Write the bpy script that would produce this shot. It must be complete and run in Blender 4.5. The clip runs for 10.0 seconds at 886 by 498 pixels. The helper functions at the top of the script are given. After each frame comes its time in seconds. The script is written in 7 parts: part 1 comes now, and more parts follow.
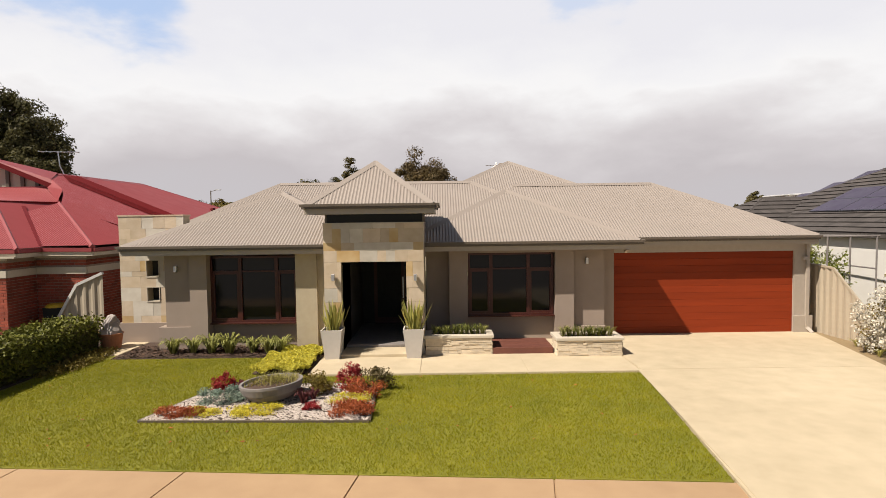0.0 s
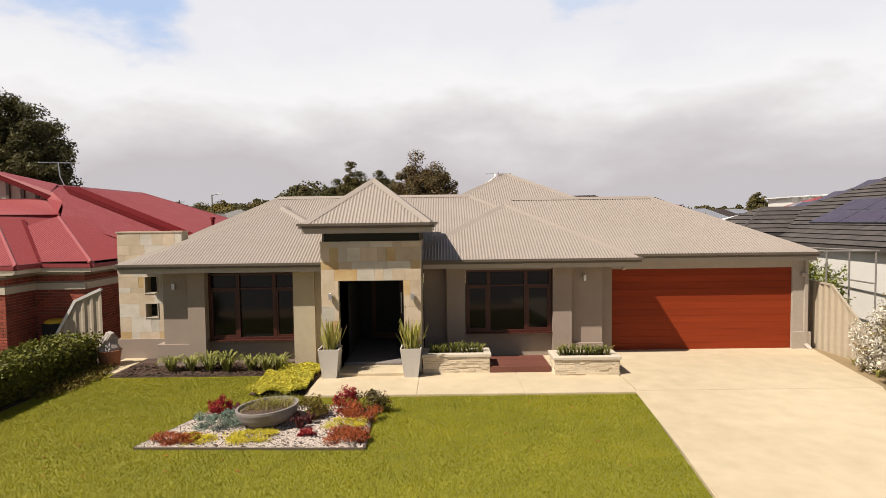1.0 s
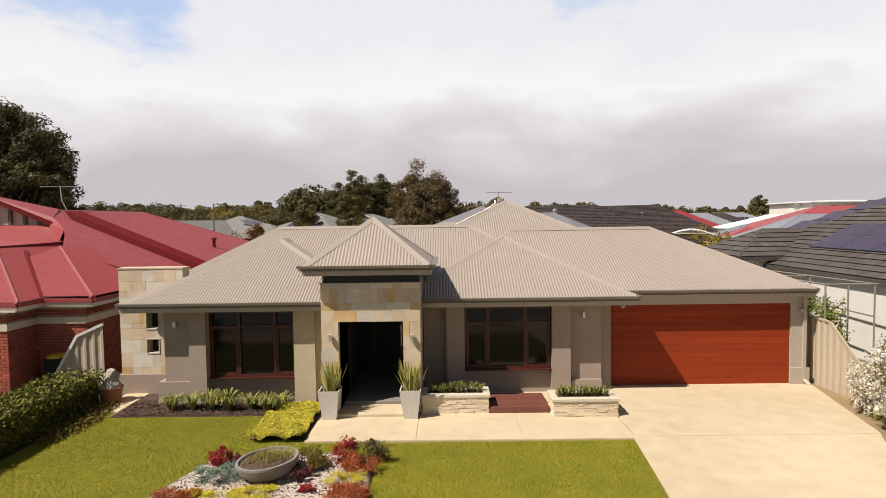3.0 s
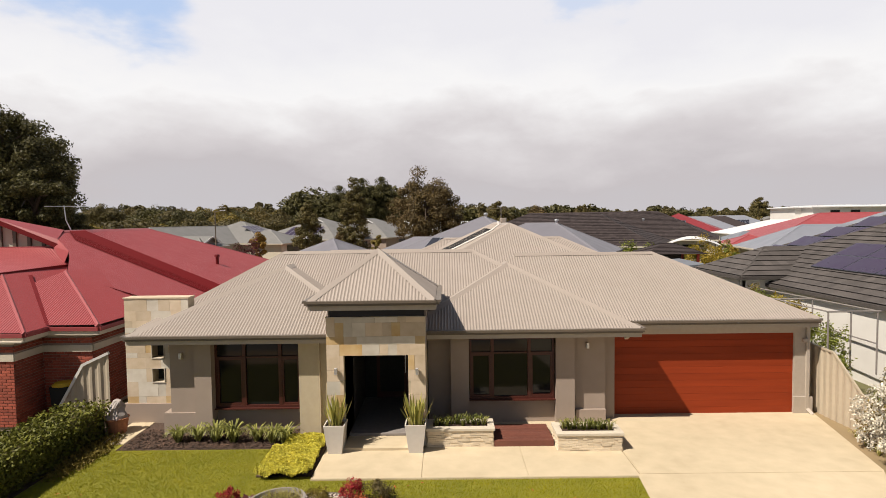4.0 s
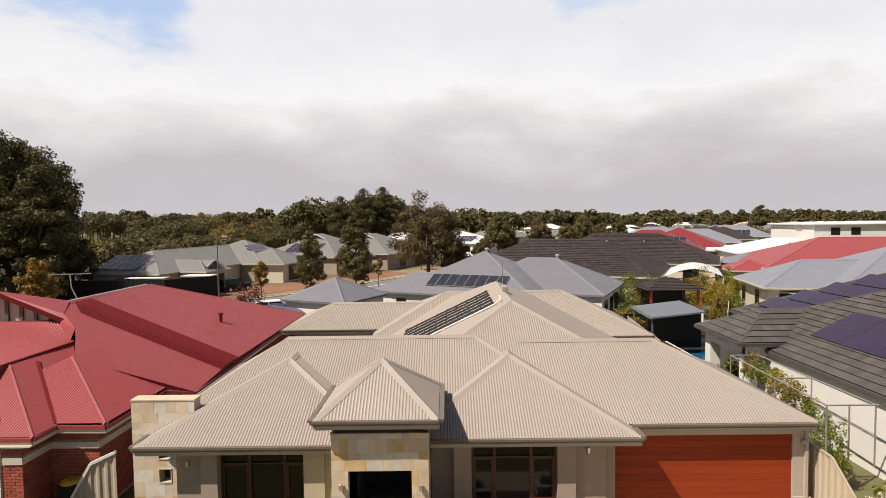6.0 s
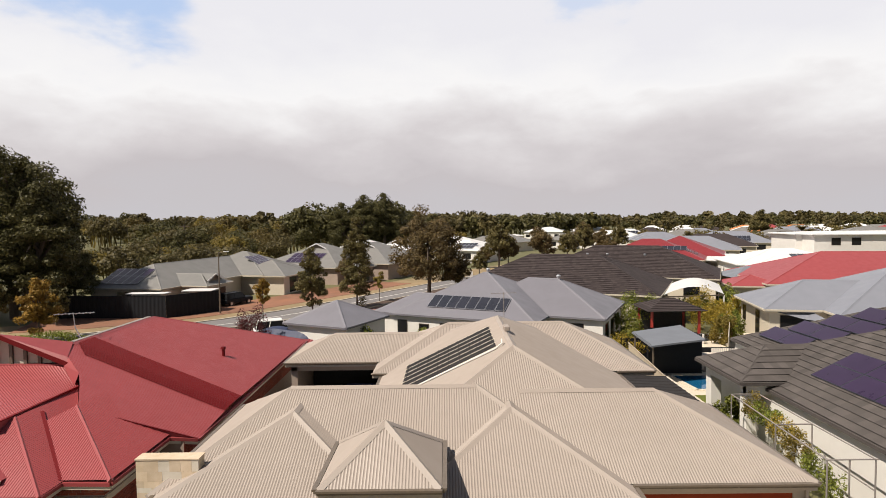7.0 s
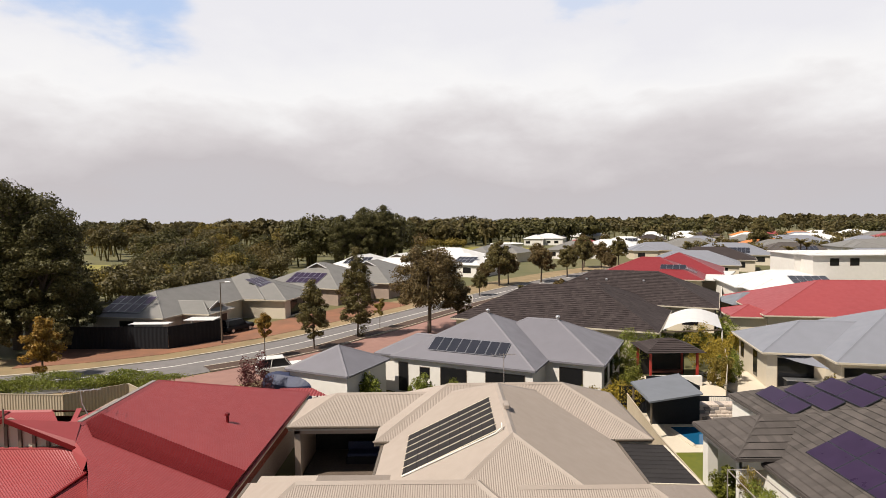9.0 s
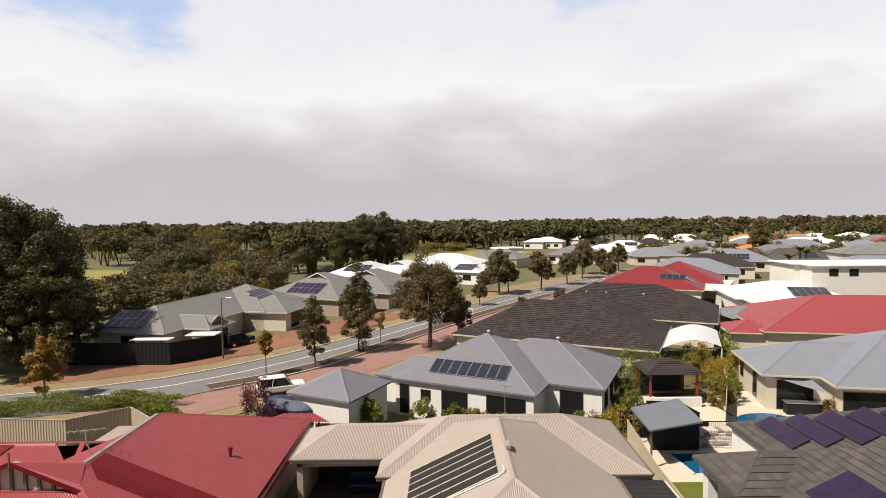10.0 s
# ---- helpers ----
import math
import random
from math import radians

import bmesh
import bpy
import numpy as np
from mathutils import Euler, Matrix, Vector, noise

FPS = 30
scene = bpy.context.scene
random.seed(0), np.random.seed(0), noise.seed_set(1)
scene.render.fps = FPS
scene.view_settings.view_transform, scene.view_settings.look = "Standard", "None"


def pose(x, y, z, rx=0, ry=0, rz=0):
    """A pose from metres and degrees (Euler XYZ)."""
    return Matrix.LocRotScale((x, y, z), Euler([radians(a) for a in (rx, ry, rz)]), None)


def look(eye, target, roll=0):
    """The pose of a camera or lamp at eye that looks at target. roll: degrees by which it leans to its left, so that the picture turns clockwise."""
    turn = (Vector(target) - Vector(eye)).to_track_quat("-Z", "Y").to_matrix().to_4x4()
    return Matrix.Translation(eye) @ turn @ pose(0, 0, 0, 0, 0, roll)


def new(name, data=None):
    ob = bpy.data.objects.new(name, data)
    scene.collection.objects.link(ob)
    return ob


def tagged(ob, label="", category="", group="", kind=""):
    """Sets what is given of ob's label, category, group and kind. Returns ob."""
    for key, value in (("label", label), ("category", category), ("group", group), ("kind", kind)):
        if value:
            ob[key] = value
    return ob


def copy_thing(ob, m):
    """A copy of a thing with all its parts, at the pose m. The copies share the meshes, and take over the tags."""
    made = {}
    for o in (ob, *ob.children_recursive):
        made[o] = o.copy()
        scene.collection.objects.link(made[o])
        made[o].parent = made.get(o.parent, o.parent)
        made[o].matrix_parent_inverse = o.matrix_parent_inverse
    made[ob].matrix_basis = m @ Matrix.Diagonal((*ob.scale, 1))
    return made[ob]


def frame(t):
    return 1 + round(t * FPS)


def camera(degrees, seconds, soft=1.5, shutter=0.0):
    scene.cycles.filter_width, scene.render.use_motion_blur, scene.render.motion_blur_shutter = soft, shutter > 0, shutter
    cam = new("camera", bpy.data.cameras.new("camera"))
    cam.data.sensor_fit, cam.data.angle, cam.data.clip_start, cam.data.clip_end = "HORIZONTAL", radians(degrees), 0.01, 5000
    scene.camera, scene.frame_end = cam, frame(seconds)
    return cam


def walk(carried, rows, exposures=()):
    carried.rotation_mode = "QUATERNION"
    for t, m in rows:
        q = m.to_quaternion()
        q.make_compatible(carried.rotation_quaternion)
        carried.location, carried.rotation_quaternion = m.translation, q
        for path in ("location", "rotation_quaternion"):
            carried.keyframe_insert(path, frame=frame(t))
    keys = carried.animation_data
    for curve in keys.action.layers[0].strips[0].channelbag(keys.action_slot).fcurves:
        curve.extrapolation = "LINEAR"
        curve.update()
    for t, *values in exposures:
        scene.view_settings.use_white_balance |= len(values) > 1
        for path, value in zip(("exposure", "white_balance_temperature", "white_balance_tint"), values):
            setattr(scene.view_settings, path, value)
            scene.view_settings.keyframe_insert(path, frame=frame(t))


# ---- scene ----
cam = camera(76.4, 10.0, soft=0.75)
PATH = [
    (0.0, (-0.037, -0.03, 3.034), -0.05),
    (0.5, (0.013, -0.025, 3.233), 0.0),
    (1.0, (0.073, -0.012, 3.460), 0.14),
    (1.5, (0.102, -0.013, 3.673), 0.14),
    (2.0, (0.144, -0.028, 3.901), 0.18),
    (2.5, (0.146, -0.028, 4.119), 0.23),
    (4.0, (0.036, -0.045, 5.190), 0.31),
    (4.5, (0.001, -0.073, 5.703), 0.29),
    (5.0, (0.004, -0.100, 6.418), 0.28),
    (5.5, (0.020, -0.096, 7.144), 0.33),
    (7.0, (-0.025, -0.110, 9.534), 0.42),
    (7.5, (-0.042, -0.147, 10.296), 0.43),
    (8.0, (-0.038, -0.194, 11.143), 0.43),
    (8.5, (-0.014, -0.249, 11.944), 0.44),
    (9.0, (-0.026, -0.333, 12.781), 0.41),
    (9.5, (-0.024, -0.398, 13.619), 0.42),
    (10.0, (-0.100, -0.417, 14.480), 0.37),
]


def aimed(eye, yaw, pitch=-2.9, roll=-0.74):
    y, p = radians(yaw), radians(pitch)
    way = Vector((-math.sin(y) * math.cos(p), math.cos(y) * math.cos(p), math.sin(p)))
    return look(eye, Vector(eye) + way * 2, roll)


walk(cam, [(t, aimed(eye, yaw)) for t, eye, yaw in PATH])
scene.view_settings.exposure = 0.55

# ---- sky, clouds and sun ----
SUN_EL, SUN_WAY = 53.4, Vector((0.63, 0.395, -1.0))
world = bpy.data.worlds.new("sky")
scene.world = world
world.use_nodes = True
wn, wl = world.node_tree.nodes, world.node_tree.links
wn.clear()


def wnode(kind, **kw):
    n = wn.new(kind)
    for k, v in kw.items():
        n.inputs[k].default_value = v
    return n


sky = wnode("ShaderNodeTexSky")
sky.sky_type, sky.sun_disc = "NISHITA", False
sky.sun_elevation, sky.sun_rotation = radians(SUN_EL), math.atan2(-0.63, -0.395)
coord = wnode("ShaderNodeTexCoord")
stretch = wnode("ShaderNodeMapping", Scale=(1.0, 1.0, 2.3), Location=(0.35, 0.2, 0.1))
wl.new(coord.outputs["Generated"], stretch.inputs["Vector"])
big = wnode("ShaderNodeTexNoise", Scale=2.4, Detail=7.0, Roughness=0.55)
wl.new(stretch.outputs[0], big.inputs["Vector"])
fine = wnode("ShaderNodeTexNoise", Scale=5.5, Detail=6.0, Roughness=0.52, Distortion=0.2)
wl.new(stretch.outputs[0], fine.inputs["Vector"])
split = wnode("ShaderNodeSeparateXYZ")
wl.new(coord.outputs["Generated"], split.inputs[0])


def calc(op, a, b, c=None):
    n = wn.new("ShaderNodeMath")
    n.operation = op
    for i, v in enumerate((a, b, c)):
        if v is None:
            continue
        if isinstance(v, (int, float)):
            n.inputs[i].default_value = v
        else:
            wl.new(v, n.inputs[i])
    return n.outputs[0]


def ramp(value, lo, hi, to_lo=0.0, to_hi=1.0):
    n = wn.new("ShaderNodeMapRange")
    n.interpolation_type = "SMOOTHSTEP"
    for k, v in (("From Min", lo), ("From Max", hi), ("To Min", to_lo), ("To Max", to_hi)):
        n.inputs[k].default_value = v
    wl.new(value, n.inputs["Value"])
    return n.outputs[0]


def gap(way, reach):
    """Thinner cloud round one bearing, with a ragged edge."""
    n = wn.new("ShaderNodeVectorMath")
    n.operation = "DISTANCE"
    wl.new(coord.outputs["Generated"], n.inputs[0])
    n.inputs[1].default_value = way
    ragged = calc("MULTIPLY_ADD", fine.outputs["Fac"], -0.30, calc("ADD", n.outputs["Value"], 0.15))
    ragged = calc("MULTIPLY_ADD", big.outputs["Fac"], -0.30, calc("ADD", ragged, 0.15))
    return ramp(ragged, reach * 0.35, reach)


cover = calc("MULTIPLY", gap((-0.475, 0.79, 0.378), 0.145), ramp(gap((0.22, 0.88, 0.42), 0.12), 0.0, 1.0, 0.45, 1.0))
mixed = calc("ADD", calc("MULTIPLY_ADD", fine.outputs["Fac"], 0.46, -0.23), calc("MULTIPLY_ADD", big.outputs["Fac"], 0.75, -0.36))
addh = calc("ADD", mixed, calc("MULTIPLY", split.outputs["Z"], 3.2))
shade = wnode("ShaderNodeValToRGB")
cr = shade.color_ramp
cr.elements[0].position, cr.elements[0].color = 0.0, (0.60, 0.575, 0.60, 1)
cr.elements[1].position, cr.elements[1].color = 1.0, (0.87, 0.86, 0.90, 1)
for p, c in ((0.25, (0.60, 0.56, 0.575, 1)), (0.42, (0.70, 0.66, 0.67, 1)), (0.56, (0.83, 0.80, 0.805, 1)), (0.70, (0.97, 0.955, 0.955, 1)), (0.85, (0.92, 0.91, 0.93, 1))):
    e = cr.elements.new(p)
    e.color = c
wl.new(addh, shade.inputs["Fac"])
clear = wn.new("ShaderNodeBackground")
clear.inputs["Strength"].default_value = 0.032
wl.new(sky.outputs[0], clear.inputs["Color"])
cloud = wn.new("ShaderNodeBackground")
cloud.inputs["Strength"].default_value = 0.66
veil = wn.new("ShaderNodeMix")
veil.data_type = "RGBA"
veil.inputs["A"].default_value = (0.50, 0.64, 0.90, 1)
wl.new(cover, veil.inputs["Factor"])
wl.new(shade.outputs[0], veil.inputs["B"])
wl.new(veil.outputs["Result"], cloud.inputs["Color"])
low = wn.new("ShaderNodeMapRange")
low.interpolation_type = "SMOOTHSTEP"
low.inputs["From Min"].default_value, low.inputs["From Max"].default_value = 0.42, 0.75
low.inputs["To Min"].default_value, low.inputs["To Max"].default_value = 1.0, 0.12
wl.new(split.outputs["Z"], low.inputs["Value"])
# the cloud bank lies over the north; the sky behind and above is mostly clear
bank = wn.new("ShaderNodeMapRange")
bank.interpolation_type = "SMOOTHSTEP"
bank.inputs["From Min"].default_value, bank.inputs["From Max"].default_value = -0.15, 0.45
bank.inputs["To Min"].default_value, bank.inputs["To Max"].default_value = 0.15, 1.0
wl.new(split.outputs["Y"], bank.inputs["Value"])
both = wn.new("ShaderNodeMath")
both.operation = "MULTIPLY"
wl.new(low.outputs[0], both.inputs[0])
wl.new(bank.outputs[0], both.inputs[1])
amount = both
blend = wn.new("ShaderNodeMixShader")
wl.new(amount.outputs[0], blend.inputs[0])
wl.new(clear.outputs[0], blend.inputs[1])
wl.new(cloud.outputs[0], blend.inputs[2])
out = wn.new("ShaderNodeOutputWorld")
wl.new(blend.outputs[0], out.inputs["Surface"])

sun = new("sun", bpy.data.lights.new("sun", "SUN"))
sun.data.energy, sun.data.angle, sun.data.color = 4.8, radians(0.55), (1.0, 0.915, 0.80)
sun.matrix_world = look((-30, -14, 40), Vector((-30, -14, 40)) + SUN_WAY)

# ---- materials ----
def mat(name, c1, c2=None, rough=0.6, metal=0.0, small=9.0, large=0.7, bump=0.15, grain=70.0, depth=0.01, rand=0.0, spec=0.5, island=0.0, stretch=None):
    """A surface with two scales of colour change, uneven gloss and fine relief."""
    m = bpy.data.materials.new(name)
    m.use_nodes = True
    n, l = m.node_tree.nodes, m.node_tree.links
    b = n["Principled BSDF"]
    b.inputs["Metallic"].default_value, b.inputs["Specular IOR Level"].default_value = metal, spec
    c2 = c2 or tuple(v * 0.75 for v in c1)
    tc = n.new("ShaderNodeTexCoord")
    place = tc.outputs["Object"]
    if stretch:
        mp = n.new("ShaderNodeMapping")
        mp.inputs["Scale"].default_value = stretch
        l.new(place, mp.inputs["Vector"])
        place = mp.outputs["Vector"]

    def noise_at(scale, detail=5.0):
        t = n.new("ShaderNodeTexNoise")
        t.inputs["Scale"].default_value, t.inputs["Detail"].default_value = scale, detail
        l.new(place, t.inputs["Vector"])
        return t.outputs["Fac"]

    f1, f2 = noise_at(small), noise_at(large, 3.0)
    add = n.new("ShaderNodeMath")
    add.operation = "ADD"
    l.new(f1, add.inputs[0])
    l.new(f2, add.inputs[1])
    mr = n.new("ShaderNodeMapRange")
    mr.inputs["From Min"].default_value, mr.inputs["From Max"].default_value = 0.65, 1.35
    l.new(add.outputs[0], mr.inputs["Value"])
    mix = n.new("ShaderNodeMix")
    mix.data_type = "RGBA"
    mix.inputs["A"].default_value, mix.inputs["B"].default_value = (*c1, 1), (*c2, 1)
    l.new(mr.outputs[0], mix.inputs["Factor"])
    col = mix.outputs["Result"]
    for amount, kind, sock in ((rand, "ShaderNodeObjectInfo", "Random"), (island, "ShaderNodeNewGeometry", "Random Per Island")):
        if amount:
            oi = n.new(kind)
            r = n.new("ShaderNodeMapRange")
            r.inputs["To Min"].default_value, r.inputs["To Max"].default_value = 1 - amount, 1 + amount
            l.new(oi.outputs[sock], r.inputs["Value"])
            hsv = n.new("ShaderNodeHueSaturation")
            l.new(r.outputs[0], hsv.inputs["Value"])
            l.new(col, hsv.inputs["Color"])
            col = hsv.outputs[0]
    l.new(col, b.inputs["Base Color"])
    rr = n.new("ShaderNodeMapRange")
    rr.inputs["To Min"].default_value, rr.inputs["To Max"].default_value = max(0.02, rough - 0.1), min(1, rough + 0.12)
    l.new(f1, rr.inputs["Value"])
    l.new(rr.outputs[0], b.inputs["Roughness"])
    if bump:
        bp = n.new("ShaderNodeBump")
        bp.inputs["Strength"].default_value, bp.inputs["Distance"].default_value = bump, depth
        l.new(noise_at(grain, 3.0), bp.inputs["Height"])
        l.new(bp.outputs[0], b.inputs["Normal"])
    return m


def glass(name, tint=(0.02, 0.022, 0.025), rough=0.04):
    m = bpy.data.materials.new(name)
    m.use_nodes = True
    b = m.node_tree.nodes["Principled BSDF"]
    b.inputs["Base Color"].default_value, b.inputs["Roughness"].default_value = (*tint, 1), rough
    b.inputs["Specular IOR Level"].default_value = 0.28
    return m


def leaf(name, c1, c2, rough=0.55, island=0.45, through_=0.25):
    """Foliage: colour by leaf, with some light let through."""
    m = mat(name, c1, c2, rough, small=3.0, large=0.6, bump=0.0, island=island, spec=0.2)
    n, l = m.node_tree.nodes, m.node_tree.links
    b = n["Principled BSDF"]
    tr = n.new("ShaderNodeBsdfTranslucent")
    mx = n.new("ShaderNodeMixShader")
    mx.inputs[0].default_value = through_
    src = b.inputs["Base Color"].links[0].from_socket
    l.new(src, tr.inputs["Color"])
    l.new(b.outputs[0], mx.inputs[1])
    l.new(tr.outputs[0], mx.inputs[2])
    l.new(mx.outputs[0], n["Material Output"].inputs["Surface"])
    return m


M = dict(
    roof=mat("beige_steel", (0.305, 0.255, 0.218), (0.272, 0.227, 0.193), 0.5, small=2.0, large=0.25, bump=0.03),
    trim=mat("beige_trim", (0.40, 0.345, 0.29), (0.35, 0.30, 0.25), 0.5, bump=0.03),
    gutter=mat("bronze_gutter", (0.13, 0.10, 0.075), (0.10, 0.08, 0.06), 0.4, bump=0.02),
    wall=mat("grey_render", (0.32, 0.255, 0.21), (0.285, 0.225, 0.183), 0.85, small=3.0, large=0.4, bump=0.25, grain=160, depth=0.004, spec=0.2),
    wall_tan=mat("tan_render", (0.44, 0.37, 0.26), (0.40, 0.33, 0.23), 0.85, bump=0.2, grain=160, depth=0.004),
    stone=mat("sandstone", (0.60, 0.49, 0.37), (0.48, 0.375, 0.26), 0.85, small=5.0, large=1.7, bump=0.4, grain=40, rand=0.10, spec=0.2),
    stone_gold=mat("golden_sandstone", (0.45, 0.29, 0.12), (0.55, 0.42, 0.25), 0.85, small=4.0, large=1.5, bump=0.3, grain=40, rand=0.08, spec=0.2),
    grey_steel=mat("grey_steel", (0.17, 0.16, 0.15), (0.145, 0.14, 0.13), 0.55, small=1, large=0.2, bump=0.02),
    white_steel=mat("white_steel", (0.60, 0.59, 0.58), (0.54, 0.53, 0.52), 0.5, small=1, large=0.2, bump=0.02),
    stone_grey=mat("pale_sandstone", (0.60, 0.55, 0.47), (0.48, 0.42, 0.34), 0.85, small=5.0, large=1.7, bump=0.4, grain=40, rand=0.12),
    # dark brown: the entrance's shade is put into this colour
    porch=mat("porch_shade", (0.10, 0.085, 0.072), (0.085, 0.07, 0.06), 0.8, bump=0.1),
    grout=mat("stone_grout", (0.50, 0.42, 0.30), None, 0.95),
    door=mat("cedar_door", (0.262, 0.040, 0.012), (0.205, 0.031, 0.010), 0.5, small=2.2, large=0.8, bump=0.05, spec=0.12, stretch=(0.35, 1.0, 5.0), rand=0.08),
    cedar=mat("cedar_frame", (0.068, 0.014, 0.008), (0.048, 0.011, 0.007), 0.45, bump=0.05),
    glass=glass("dark_glass", (0.012, 0.012, 0.013), 0.06),
    # near black: shade of niches, porch and alfresco put into colour; tyres too
    dark=mat("shade_and_tyre_black", (0.02, 0.018, 0.016), None, 0.7),
    concrete=mat("cream_concrete", (0.53, 0.435, 0.295), (0.42, 0.34, 0.225), 0.85, small=2.5, large=0.35, bump=0.4, grain=220, depth=0.004),
    path=mat("footpath_concrete", (0.39, 0.255, 0.14), (0.33, 0.21, 0.115), 0.85, small=2.5, large=0.5, bump=0.3, grain=200, depth=0.004),
    lawn=mat("lawn_soil", (0.22, 0.20, 0.011), (0.14, 0.143, 0.010), 0.9, small=1.6, large=0.45, bump=0.4, grain=60, depth=0.02),
    red=mat("red_steel", (0.268, 0.045, 0.047), (0.236, 0.039, 0.041), 0.48, small=2.0, large=0.2, bump=0.03),
    red_dark=mat("red_steel_unfaded", (0.125, 0.005, 0.006), (0.115, 0.004, 0.006), 0.6, small=2.0, large=0.2, bump=0.03, spec=0.2),
    brick=mat("red_brick", (0.34, 0.08, 0.045), (0.22, 0.045, 0.026), 0.85, bump=0.3, rand=0.25, island=0.25),
    mortar=mat("mortar", (0.34, 0.26, 0.21), None, 0.95),
    cream=mat("cream_paint", (0.56, 0.49, 0.39), (0.50, 0.44, 0.35), 0.6, bump=0.05),
    white=mat("white_render", (0.66, 0.63, 0.59), (0.60, 0.57, 0.53), 0.75, small=2, large=0.3, bump=0.12),
    tile=mat("charcoal_tile", (0.060, 0.051, 0.047), (0.085, 0.073, 0.067), 0.85, small=3, large=0.5, bump=0.2, island=0.20, spec=0.3),
    tile_brown=mat("dark_brown_tile", (0.034, 0.026, 0.026), (0.050, 0.039, 0.038), 0.9, small=3, large=0.5, bump=0.2, island=0.25, spec=0.2),
    bluegrey=mat("bluegrey_steel", (0.19, 0.195, 0.225), (0.17, 0.175, 0.20), 0.5, small=1, large=0.15, bump=0.02),
    purple_grey=mat("purple_grey_steel", (0.158, 0.152, 0.172), (0.138, 0.132, 0.15), 0.5, small=1, large=0.15, bump=0.02),
    panel=mat("solar_cell", (0.020, 0.010, 0.030), (0.030, 0.016, 0.044), 0.3, small=2, large=0.5, bump=0.0, spec=0.25),
    panel_black=mat("black_solar_cell", (0.02, 0.022, 0.03), (0.03, 0.03, 0.04), 0.2, bump=0.0),
    alu=mat("aluminium", (0.7, 0.7, 0.72), None, 0.35, metal=0.9, bump=0.02),
    asphalt=mat("asphalt", (0.17, 0.155, 0.15), (0.13, 0.12, 0.118), 0.9, small=1.2, large=0.15, bump=0.3, grain=60),
    paving=mat("red_paving", (0.27, 0.15, 0.12), (0.22, 0.12, 0.10), 0.9, small=1.2, large=0.15, bump=0.2),
    dirt=mat("red_earth", (0.25, 0.105, 0.055), (0.15, 0.075, 0.045), 0.95, small=0.6, large=0.12, bump=0.3),
    verge=mat("dry_verge", (0.27, 0.19, 0.10), (0.16, 0.12, 0.06), 0.95, small=0.5, large=0.1, bump=0.3),
    ground=mat("scrub_ground", (0.13, 0.11, 0.045), (0.075, 0.08, 0.028), 0.95, small=0.12, large=0.02, bump=0.2),
    kerb=mat("kerb_concrete", (0.50, 0.44, 0.35), None, 0.85),
    bark=mat("bark", (0.12, 0.09, 0.065), (0.07, 0.05, 0.04), 0.9, bump=0.4, grain=25),
    fence=mat("cream_steel_fence", (0.42, 0.35, 0.26), (0.37, 0.31, 0.23), 0.5, bump=0.03),
    fence_dark=mat("dark_steel_fence", (0.013, 0.014, 0.017), None, 0.6, bump=0.03, spec=0.2),
    hardwood=mat("jarrah_board", (0.16, 0.055, 0.035), (0.12, 0.04, 0.028), 0.55, bump=0.1, rand=0.15),
    soil=mat("bark_mulch", (0.085, 0.05, 0.035), (0.05, 0.03, 0.02), 0.95, small=14, large=2, bump=0.8, grain=40, depth=0.03),
    pot=mat("white_pot", (0.56, 0.52, 0.48), (0.50, 0.46, 0.42), 0.6, bump=0.1),
    bowl=mat("grey_bowl", (0.24, 0.21, 0.19), (0.18, 0.16, 0.15), 0.7, bump=0.2),
    pebble=mat("pale_pebble", (0.52, 0.45, 0.39), (0.40, 0.33, 0.28), 0.8, bump=0.2, island=0.25),
    ledge=mat("ledge_stone", (0.66, 0.56, 0.42), (0.55, 0.45, 0.32), 0.85, bump=0.4, grain=30, rand=0.12),
    water=glass("pool_water", (0.008, 0.075, 0.16), 0.03),
    pale_water=glass("pale_pool_water", (0.10, 0.36, 0.45), 0.03),
    shed_roof=mat("slate_steel", (0.165, 0.175, 0.20), (0.135, 0.145, 0.165), 0.5, small=1, large=0.2, bump=0.02),
    red_deep=mat("deep_red_steel", (0.19, 0.018, 0.022), (0.17, 0.016, 0.02), 0.5, small=2.0, large=0.2, bump=0.03),
    mat_black=mat("black_rubber_strip", (0.022, 0.020, 0.021), (0.035, 0.032, 0.032), 0.85, bump=0.1, spec=0.15),
    blue=mat("blue_tarp", (0.018, 0.026, 0.07), (0.012, 0.018, 0.05), 0.6, bump=0.2, grain=8),
    yellow=mat("yellow_plastic", (0.62, 0.38, 0.02), None, 0.5, bump=0.0),
    redpost=mat("red_paint", (0.35, 0.03, 0.02), None, 0.5, bump=0.05),
    fire=mat("orange_plastic", (0.75, 0.16, 0.02), None, 0.5, bump=0.0),
    fur=mat("pale_cloth", (0.38, 0.33, 0.30), None, 0.9),
    orange=mat("terracotta_tile", (0.55, 0.19, 0.05), None, 0.8),
    terracotta=mat("terracotta_pot", (0.42, 0.17, 0.08), None, 0.8),
    l_lawn=leaf("grass_blade", (0.30, 0.268, 0.012), (0.18, 0.186, 0.010), 0.7, 0.26),
    l_hedge=leaf("hedge_leaf", (0.075, 0.085, 0.014), (0.15, 0.145, 0.022), 0.55, 0.45, 0.1),
    l_gum=leaf("gum_leaf", (0.094, 0.073, 0.023), (0.138, 0.098, 0.030), 0.55, 0.4, 0.3),
    l_gum2=leaf("brown_gum_leaf", (0.10, 0.085, 0.035), (0.14, 0.10, 0.042)),
    l_bush=leaf("bush_leaf", (0.155, 0.122, 0.028), (0.22, 0.157, 0.035), 0.55, 0.4, 0.3),
